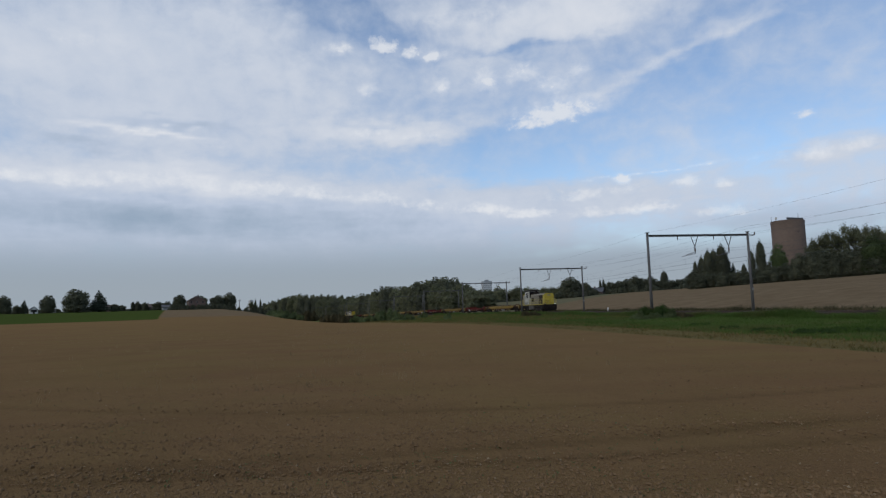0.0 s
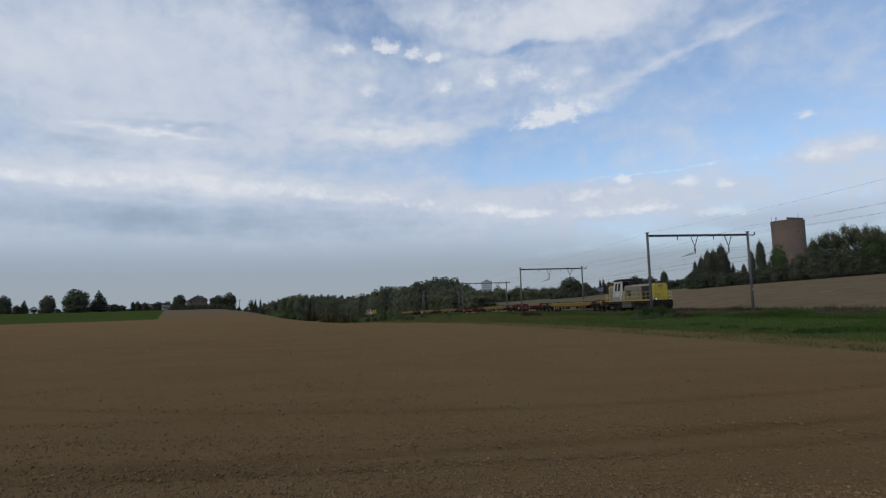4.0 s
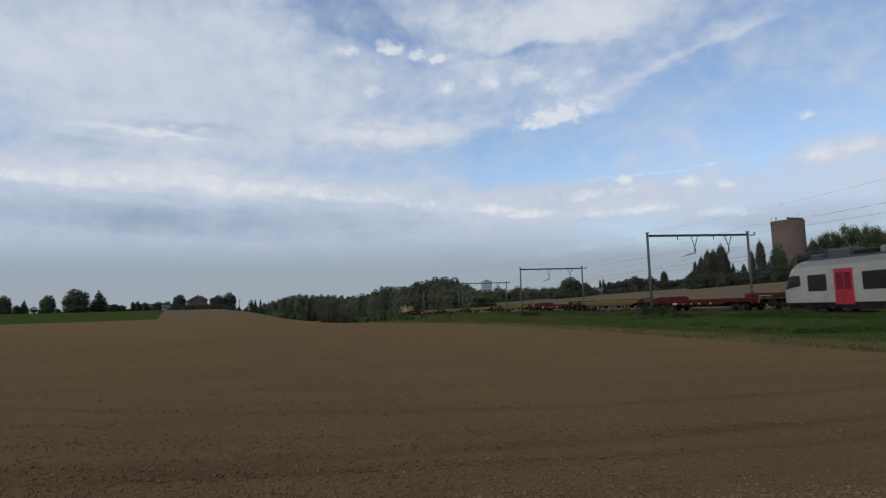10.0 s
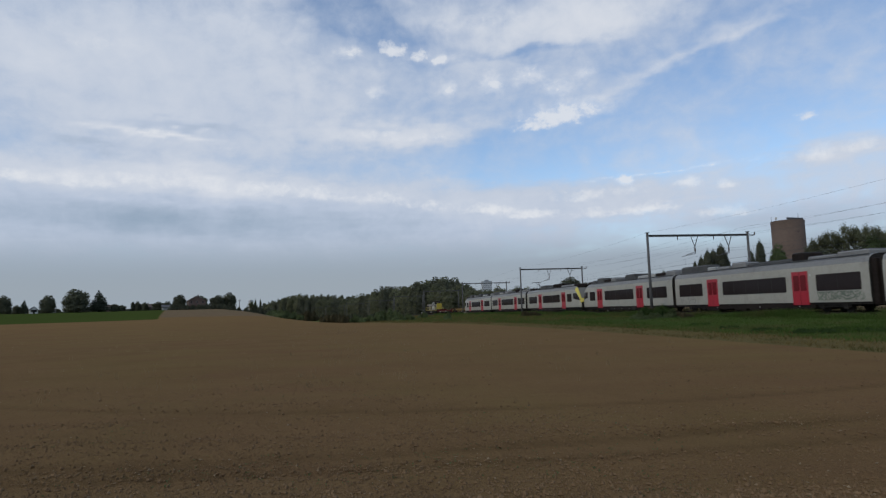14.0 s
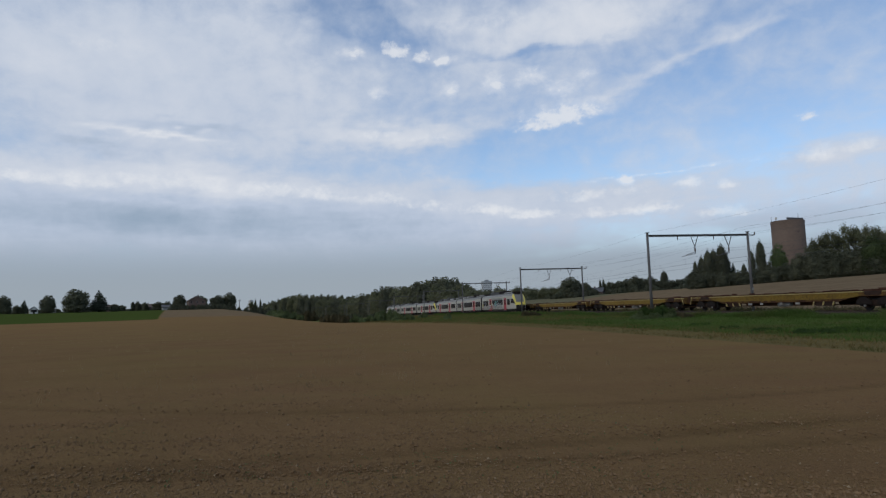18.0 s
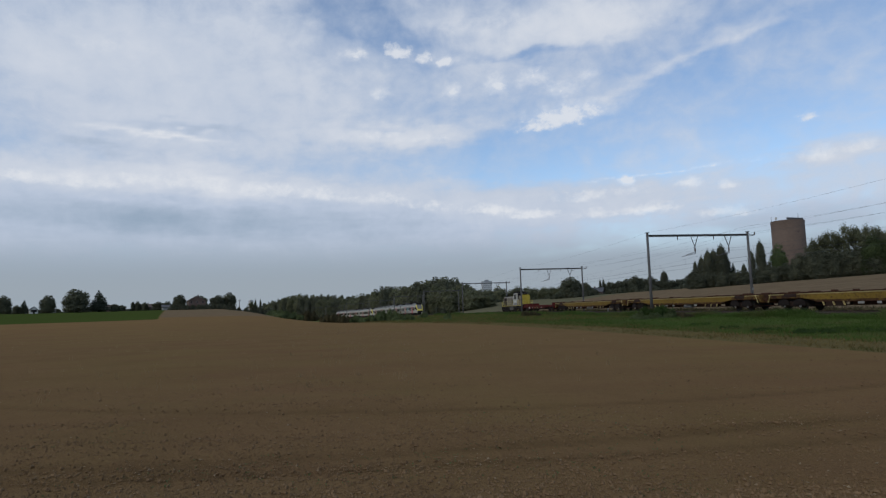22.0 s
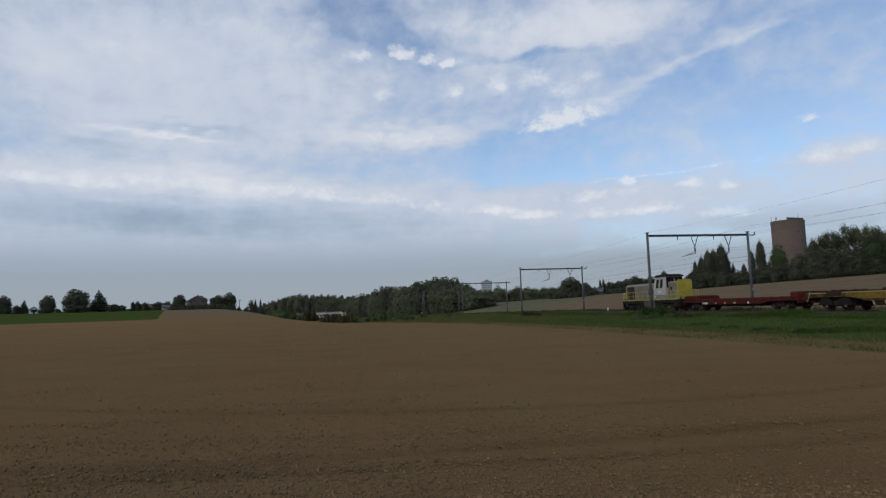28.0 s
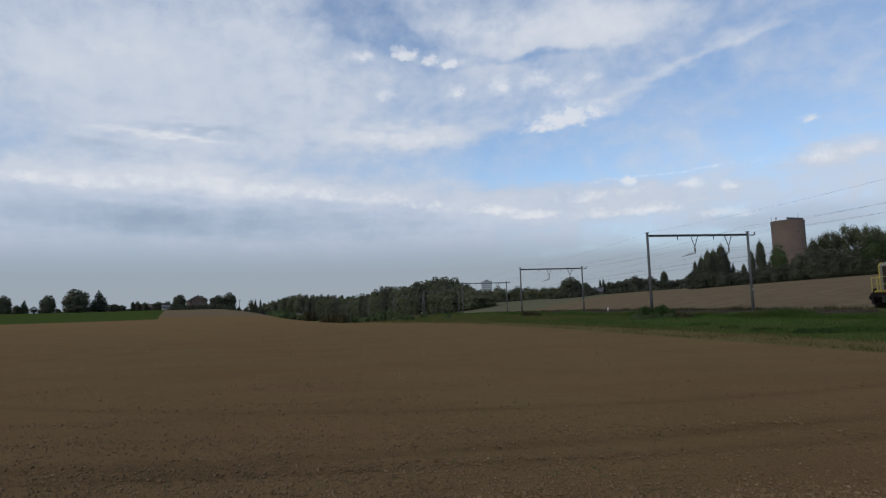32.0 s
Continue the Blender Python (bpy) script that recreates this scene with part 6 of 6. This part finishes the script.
def build_buildings():
    house("brick_house", "red-brown brick house with tiled gable roof among trees", 9.5, 9, 5.2, 8.0, "brick_house", "roof_tile", -21.95, 402, 8)
    house("white_cottage", "small white rendered cottage with grey roof", 3.8, 5, 2.0, 3.7, "render_white", "slate", -33.7, 400, 5, False, 1, 2)
    for az, w, turn in ((-28.6, 9, 80), (-26.2, 10, 95), (-25.45, 8, 85), (-24.55, 7, 92)):
        house("village_house", "low brick village house with brown tiled roof", 8, w, 2.2, 4.2, "brick_house", "roof_tile", az, 436, turn, True, 1, 3)
    house("bungalow", "low grey bungalow with flat-pitched roof", 5, 9, 2.0, 3.2, "concrete", "slate", -24.0, 418, 95, False, 1, 4)
    house("ridge_house", "grey-roofed house half hidden in trees on the ridge", 5.5, 6, 1.9, 3.9, "brick_house", "slate", 13.95, 338, 80, True, 1, 3)

    def tower_block(name, label, az, dist, w, d, top, wall, turn, cols, floors):
        x, y, z = polar(az, dist)
        t = thing(name, label, "apartment building")
        h = top - z
        part("wall", B(-w / 2, w / 2, -d / 2, d / 2, 0, h), M[wall], t)
        part("roof", B(-w / 2 - 0.3, w / 2 + 0.3, -d / 2 - 0.3, d / 2 + 0.3, h, h + 0.6), M["concrete"], t)
        part("lift_housing", B(-w / 6, w / 5, -2, 3, h + 0.6, h + 2.8), M["concrete"], t)
        wm = B(-0.75, 0.75, -0.1, 0.1, 0, 1.3)
        # windows grey rather than dark: distance haze put into their colour
        first = part("window", wm, M["coach_grey"], t)
        for f in range(floors):
            for c in range(cols):
                ob = first if f == 0 and c == 0 else new("window", first.data)
                ob.parent = t
                ob.matrix_basis = Matrix.Translation(((c + 0.5) / cols * w - w / 2, -d / 2 - 0.05, h - 3 - f * 3.0))
        placed(t, az, dist, turn)

    tower_block("apartment_block", "distant pale grey apartment tower above the trees", 3.95, 900, 12.5, 11, 38.3, "render_white", 18, 4, 9)
    tower_block("apartment_block", "distant brown apartment tower behind the wood", 1.11, 800, 7.6, 12, 33.3, "brick_house", 25, 3, 8)

    # brick water tower on the hill
    x, y, z = polar(29.47, 262)
    t = thing("water_tower", "broad brown brick water tower with a low parapet", "water tower")
    h = 30.0 - z
    bm = bmesh.new()
    ring = lambda r, zz: [(r * math.cos(2 * math.pi * i / 40), r * math.sin(2 * math.pi * i / 40), zz) for i in range(40)]
    loft(bm, [ring(5.62, -0.5), ring(5.60, h * 0.55), ring(5.60, h - 1.0)])
    wall = part("shaft", bm, M["brick"], t, smooth=False)
    part("parapet", loft(bmesh.new(), [ring(5.68, h - 1.0), ring(5.68, h)]), M["brick"], t)
    part("flat_roof", loft(bmesh.new(), [ring(5.5, h), ring(5.5, h + 0.12)]), M["slate"], t)
    hut = part("roof_hatch", loft(bmesh.new(), [[(0.4, -5.0, h), (5.0, -3.2, h), (5.0, -1.0, h), (0.4, -1.0, h)], [(-0.2, -5.3, h + 1.0), (5.2, -3.4, h + 0.45), (5.2, -0.8, h + 0.45), (-0.2, -0.8, h + 1.0)]]), M["slate"], t, "dark sloping roof hatch")
    part("hatch_leg", B(1.0, 1.6, -4.9, -4.4, h - 1.6, h - 0.3), M["pale"], t)
    for i, (px, py, hh) in enumerate(((-5.2, 0.5, 2.2), (3.6, -1.0, 2.6), (-3.6, -3.0, 1.2))):
        part("antenna", rods([((px, py, h), (px, py, h + hh))], 0.07, 6), M["pole"], t)
    part("dish", rods([((-3.6, -3.1, h + 1.1), (-3.6, -3.4, h + 1.1))], 0.45, 12), M["pale"], t)
    for k in range(3):
        part("brick_course", loft(bmesh.new(), [ring(5.65, 4.0 + 5 * k), ring(5.65, 4.3 + 5 * k)]), M["brick"], wall)
    placed(t, 29.47, 262, 0.0, 0.0)

    # small pale silo beyond the crest
    x, y, z = polar(-17.44, 432)
    t = thing("farm_silo", "small pale grey farm silo with a low domed cap", "silo")
    h = 11.4 - z
    rim = lambda r, zz: [(r * math.cos(2 * math.pi * i / 20), r * math.sin(2 * math.pi * i / 20), zz) for i in range(20)]
    part("shell", loft(bmesh.new(), [rim(1.55, -0.5), rim(1.55, h - 0.9)]), M["render_white"], t)
    part("cap", loft(bmesh.new(), [rim(1.65, h - 0.9), rim(1.5, h - 0.5), rim(0.9, h - 0.1), rim(0.3, h)]), M["concrete"], t)
    for zz in (0.33, 0.66):
        part("band", loft(bmesh.new(), [rim(1.59, h * zz), rim(1.59, h * zz + 0.15)]), M["concrete"], t)
    placed(t, -17.44, 432, 0.0, 0.0)

    # utility pole, marker posts by the line
    p = thing("utility_pole", "thin wooden utility pole with a crossarm beside the houses", "utility pole")
    part("pole", rods([((0, 0, -0.5), (0, 0, 8.2))], 0.17, 8), M["bark"], p)
    part("crossarm", B(-1.0, 1.0, -0.1, 0.1, 7.6, 7.8), M["bark"], p)
    for q in (-0.8, 0.0, 0.8):
        part("insulator", rods([((q, 0, 7.8), (q, 0, 8.05))], 0.08, 6), M["pale"], p)
    placed(p, -18.39, 405)
    p = thing("marker_post", "short white trackside marker post in the field edge", "marker post", "trackside posts")
    part("post", rods([((0, 0, -0.3), (0, 0, 1.10))], 0.05, 8), M["render_white"], p)
    part("plate", B(-0.10, 0.10, -0.08, -0.05, 0.8, 1.12), M["render_white"], p)
    x, y, z = polar(14.76, 108)
    p.matrix_basis = Matrix.Translation((x, y, z))
    for az, dist in ((-2.15, 205),):
        x, y, z = polar(az, dist)
        copy_thing(p, Matrix.Translation((x, y, z)))
    # low dark hedge before the houses
    for az in np.arange(-23.9, -18.6, 0.42):
        set_tree(KINDS["s"], az, 392, ground_z(*polar(az, 392)[:2]) + 4.2, 4.4, az * 3)


build_buildings()

# ---------------------------------------------------------------- graffiti on the second unit


def build_graffiti():
    rng = random.Random(33)
    paints = {k: material("spray_" + k, a, b, rough=0.5, grain=6, bump=0.0) for k, a, b in
              (("grey", (0.15, 0.16, 0.15), (0.24, 0.25, 0.24)), ("green", (0.13, 0.16, 0.12), (0.20, 0.23, 0.17)), ("teal", (0.12, 0.28, 0.26), (0.20, 0.38, 0.36)), ("ochre", (0.33, 0.28, 0.10), (0.42, 0.36, 0.16)),
               ("black", (0.03, 0.03, 0.03), (0.07, 0.07, 0.07)), ("orange", (0.30, 0.15, 0.09), (0.36, 0.2, 0.12)), ("rust", (0.26, 0.07, 0.05), (0.34, 0.10, 0.07)), ("silver", (0.42, 0.44, 0.44), (0.5, 0.52, 0.52)))}

    def strokes(car, colour, x0, x1, z0, z1, n, wide, layer):
        bm = bmesh.new()
        for _ in range(2 * n):
            x, z, a = rng.uniform(x0, x1), rng.uniform(z0, z1), rng.uniform(0, 6.28)
            row = []
            for k in range(7):
                w = 0.62 * wide * (0.5 + 0.5 * math.sin(math.pi * (k + 0.5) / 7))
                dx, dz = -math.sin(a) * w, math.cos(a) * w
                row.append([bm.verts.new((min(max(x + q * dx, x0), x1), 1.4335 + layer * 0.002, min(max(z + q * dz, z0), z1))) for q in (-1, 1)])
                a += rng.uniform(-0.9, 0.9)
                x, z = x + math.cos(a) * 0.13, z + math.sin(a) * 0.12
            for p, q in zip(row, row[1:]):
                bm.faces.new((p[0], p[1], q[1], q[0]))
        bmesh.ops.recalc_face_normals(bm, faces=bm.faces)
        part("graffiti", bm, paints[colour], car, "spray-painted graffiti")

    mid, last = PASSENGER[4][0], PASSENGER[5][0]
    strokes(mid, "green", -12.2, -7.8, 0.95, 1.62, 30, 0.06, 0)
    strokes(mid, "grey", 8.2, 11.8, 0.95, 1.62, 10, 0.05, 0)
    strokes(last, "silver", -4.5, 4.6, 0.9, 2.2, 50, 0.10, 0)
    strokes(last, "grey", -4.5, 5.0, 2.96, 3.38, 60, 0.045, 0)
    strokes(last, "ochre", 11.6, 12.5, 0.9, 2.2, 14, 0.14, 1)
    strokes(last, "rust", 11.7, 12.4, 0.85, 1.3, 10, 0.14, 2)
    strokes(last, "rust", 3.2, 4.4, 0.9, 1.6, 10, 0.12, 4)
    strokes(last, "silver", 4.9, 6.6, 0.9, 1.9, 9, 0.12, 3)
    strokes(last, "ochre", 3.2, 4.6, 1.3, 2.5, 9, 0.10, 1)
    strokes(last, "teal", 0.0, 1.8, 1.2, 2.7, 16, 0.16, 2)
    strokes(last, "teal", -1.6, -0.6, 2.4, 2.75, 4, 0.08, 2)
    strokes(last, "orange", 3.3, 4.6, 0.9, 1.5, 9, 0.10, 2)
    strokes(last, "grey", -4.5, 4.8, 0.9, 1.7, 60, 0.05, 3)
    strokes(last, "grey", 5.2, 12.3, 0.9, 1.6, 40, 0.045, 3)
    strokes(last, "silver", 9.2, 10.2, 1.7, 2.6, 8, 0.05, 3)


build_graffiti()

# ---------------------------------------------------------------- field surface and verge


def scatter_clods(name, label, mat, count, near, far, lo, hi, seed, spread=1.0, flat=0.6):
    rng = np.random.default_rng(seed)
    bm = bmesh.new()
    for sgn in ((0.9, 0.6, 0.2), (-0.5, 1.0, 0.1), (-1.0, -0.3, 0.3), (0.3, -1.0, 0.2), (0.1, 0.1, 1.0), (0.0, 0.0, -0.8)):
        bm.verts.new(sgn)
    bmesh.ops.convex_hull(bm, input=bm.verts[:])
    bm.verts.index_update()
    base = np.array([v.co[:] for v in bm.verts])
    tri = np.array([[v.index for v in f.verts] for f in bm.faces])
    bm.free()
    az = np.radians(rng.uniform(-40, 40, count))
    # more of them near the camera; they lie in loose rows across the field
    r = near * (far / near) ** (rng.uniform(0, 1, count) ** spread)
    x, y = r * np.sin(az), r * np.cos(az)
    y = y + 0.25 * np.sin(y * 4.0) * rng.uniform(0, 1, count)
    drift = np.array([noise.noise(Vector((a * 0.22, b * 0.9, seed))) + 0.6 * noise.noise(Vector((a * 0.05, b * 0.45, 2.0 + seed))) for a, b in zip(x, y)])
    ln = line_coords(x, y)
    keep = (ln[1] < edge_of_field(ln[0]) - 1) & (rng.uniform(-0.35, 0.35, count) < drift + 0.75 * (1 - ease(y + 0.06 * x, 5.9, 7.2)) + 0.30 * np.exp(-((y - 9.3) / 1.1) ** 2))
    x, y = x[keep], y[keep]
    n = len(x)
    z = terrain(x, y)[0]
    size = lo * (hi / lo) ** (rng.uniform(0, 1, n) ** 3.0)
    jit = 1 + 0.35 * rng.normal(size=(n, len(base)))
    sc = size[:, None] * rng.uniform(0.7, 1.4, (n, 3)) * np.array([1, 1, flat])
    v = base[None] * np.clip(jit, 0.5, 1.6)[:, :, None] * sc[:, None, :]
    v += np.stack([x, y, z + size * 0.12], 1)[:, None, :]
    f = (tri[None] + (np.arange(n) * len(base))[:, None, None]).reshape(-1, 3)
    mesh_object(name, v.reshape(-1, 3).tolist(), f.tolist(), [mat], "stuff", label, "soil", smooth=False)


scatter_clods("soil_clods", "loose brown clods on the tilled field", M["clod"], 120000, 4.9, 26, 0.0035, 0.021, 5, 1.8, 1.0)
scatter_clods("field_stones", "pale pebbles scattered on the soil", M["stone"], 3600, 4.9, 34, 0.005, 0.020, 6, 1.7, 0.7)


def scatter_grass(name, label, mat, count, s0, s1, d0, d1, lo, hi, seed, wide=0.018, power=1.0, beyond=None):
    """Single bent blades: a narrow quad and its tip."""
    rng = np.random.default_rng(seed)
    s = s0 + (s1 - s0) * rng.uniform(0, 1, count) ** power
    u = rng.uniform(0, 1, count)
    e = edge_of_field(s)
    d = (e + d0) * (1 - u) + d1 * u if beyond is None else beyond + (d1 - beyond) * u
    t = np.interp(s, STATION, _turn)
    x = np.interp(s, STATION, _px) + d * np.cos(t)
    y = np.interp(s, STATION, _py) + d * np.sin(t)
    z = terrain(x, y)[0]
    clump = np.array([noise.noise(Vector((a * 0.45, b * 0.45, 3.0))) for a, b in zip(x, y)])
    keep = rng.uniform(-0.9, 0.6, count) < clump + 0.25
    x, y, z, clump = x[keep], y[keep], z[keep], clump[keep]
    n = len(x)
    tuft = np.array([noise.noise(Vector((a * 0.16, b * 0.16, 9.0))) for a, b in zip(x, y)])
    h = rng.uniform(lo, hi, n) * (0.5 + 0.7 * np.clip(clump + 0.3, 0, 1) + 0.7 * np.clip(tuft, 0, 1))
    a = rng.uniform(0, 2 * np.pi, n)
    ln = rng.uniform(0.5, 1.7, n) * h
    b = rng.uniform(0, 2 * np.pi, n)
    wx, wy = np.cos(a) * wide, np.sin(a) * wide
    lx, ly = np.cos(b) * ln, np.sin(b) * ln
    v = np.stack([np.stack([x - wx, y - wy, z - 0.03], 1), np.stack([x + wx, y + wy, z - 0.03], 1),
                  np.stack([x + wx * 0.7 + lx * 0.4, y + wy * 0.7 + ly * 0.4, z + h * 0.6], 1), np.stack([x - wx * 0.7 + lx * 0.4, y - wy * 0.7 + ly * 0.4, z + h * 0.6], 1),
                  np.stack([x + lx, y + ly, z + h], 1)], 1).reshape(-1, 3)
    k = np.arange(n)[:, None] * 5
    f = (k + [0, 1, 2, 3]).tolist() + (k + [3, 2, 4]).tolist()
    mesh_object(name, v.tolist(), f, [mat], "stuff", label, "grass", smooth=False)


scatter_grass("verge_grass", "rough green grass on the railway bank", M["blade"], 210000, 5, 185, 3.0, -2.3, 0.08, 0.25, 8, 0.013, 1.3)
scatter_grass("dry_verge_grass", "yellowed dry grass along the field edge", M["straw"], 30000, 0, 150, 0.0, -16.5, 0.05, 0.16, 9, 0.018, 1.2)
scatter_grass("faded_grass", "faded straw-coloured blades among the bank grass", M["straw"], 52000, 60, 215, 1.0, -5.0, 0.10, 0.30, 15, 0.02, 1.0)
scatter_grass("track_edge_grass", "taller green grass along the ballast edge", M["blade"], 95000, 8, 190, 0, -3.7, 0.36, 0.62, 13, 0.017, 1.2, -6.2)
scatter_grass("trackside_weeds", "sparse weeds beyond the far rails", M["weed"], 30000, 5, 190, 0, 11.6, 0.20, 0.55, 10, 0.03, 1.0, 7.6)


def scatter_stalks():
    """Dry stalks and small weeds left standing in the tilled soil."""
    rng = np.random.default_rng(41)
    n = 520
    az, r = np.radians(np.concatenate([rng.normal(-8.5, 4, n // 2), rng.uniform(-36, 20, n - n // 2)])), rng.uniform(14, 75, n)
    x, y = r * np.sin(az), r * np.cos(az)
    ln = line_coords(x, y)
    keep = ln[1] < edge_of_field(ln[0]) - 2
    x, y, r = x[keep], y[keep], r[keep]
    z = terrain(x, y)[0]
    v, f = [], []
    for px, py, pz in zip(x, y, z):
        for _ in range(int(rng.integers(2, 6))):
            a, h, w = rng.uniform(0, 6.28), rng.uniform(0.06, 0.22), 0.007
            qx, qy = px + rng.normal(0, 0.06), py + rng.normal(0, 0.06)
            k = len(v)
            v += [(qx - w, qy, pz - 0.02), (qx + w, qy, pz - 0.02), (qx + 0.35 * h * math.cos(a), qy + 0.35 * h * math.sin(a), pz + h)]
            f.append((k, k + 1, k + 2))
    mesh_object("dry_stalks", v, f, [M["stalk"]], "stuff", "thin dry stalks standing in the tilled soil", "weeds", smooth=False)


scatter_stalks()


def scatter_seedlings():
    """Tiny green weeds in loose patches on the tilled soil."""
    rng = np.random.default_rng(77)
    v, f = [], []
    n = 1500
    az, r = np.radians(rng.uniform(-38, 30, n)), 5.2 * (40 / 5.2) ** (rng.uniform(0, 1, n) ** 1.2)
    x, y = r * np.sin(az), r * np.cos(az)
    z = terrain(x, y)[0]
    for px, py, pz in zip(x, y, z):
        if noise.noise(Vector((px * 0.35, py * 0.5, 4.0))) < 0.12:
            continue
        for _ in range(int(rng.integers(2, 5))):
            a, h, q = rng.uniform(0, 6.28), rng.uniform(0.009, 0.026), rng.uniform(0.004, 0.009)
            k = len(v)
            cx, cy = px + rng.normal(0, 0.02), py + rng.normal(0, 0.02)
            dx, dy = math.cos(a), math.sin(a)
            v += [(cx, cy, pz), (cx + dx * h - dy * q, cy + dy * h + dx * q, pz + h * 0.7), (cx + 1.7 * dx * h, cy + 1.7 * dy * h, pz + h * 0.8), (cx + dx * h + dy * q, cy + dy * h - dx * q, pz + h * 0.7)]
            f.append((k, k + 1, k + 2, k + 3))
    mesh_object("field_seedlings", v, f, [M["bush"]], "stuff", "tiny green weeds sprouting in the tilled soil", "weeds", smooth=False)


scatter_seedlings()


def motions():
    for ob, mid, half, turned, _ in FREIGHT:
        walk(ob, [(t, on_track(freight_end(t) - mid, FAR_OFF, half, turned)) for t in range(0, 33, 2)])
    for ob, mid, half in PASSENGER:
        walk(ob, [(t / 2, on_track(passenger_nose(t / 2) - mid, 0.0, half)) for t in range(0, 65)])
    # the cloud layer drifts to the right and away
    walk(clouds, [(0.0, pose(-8.2, -8.2, 0)), (32.0, pose(13.2, 16.0, 0))])


motions()
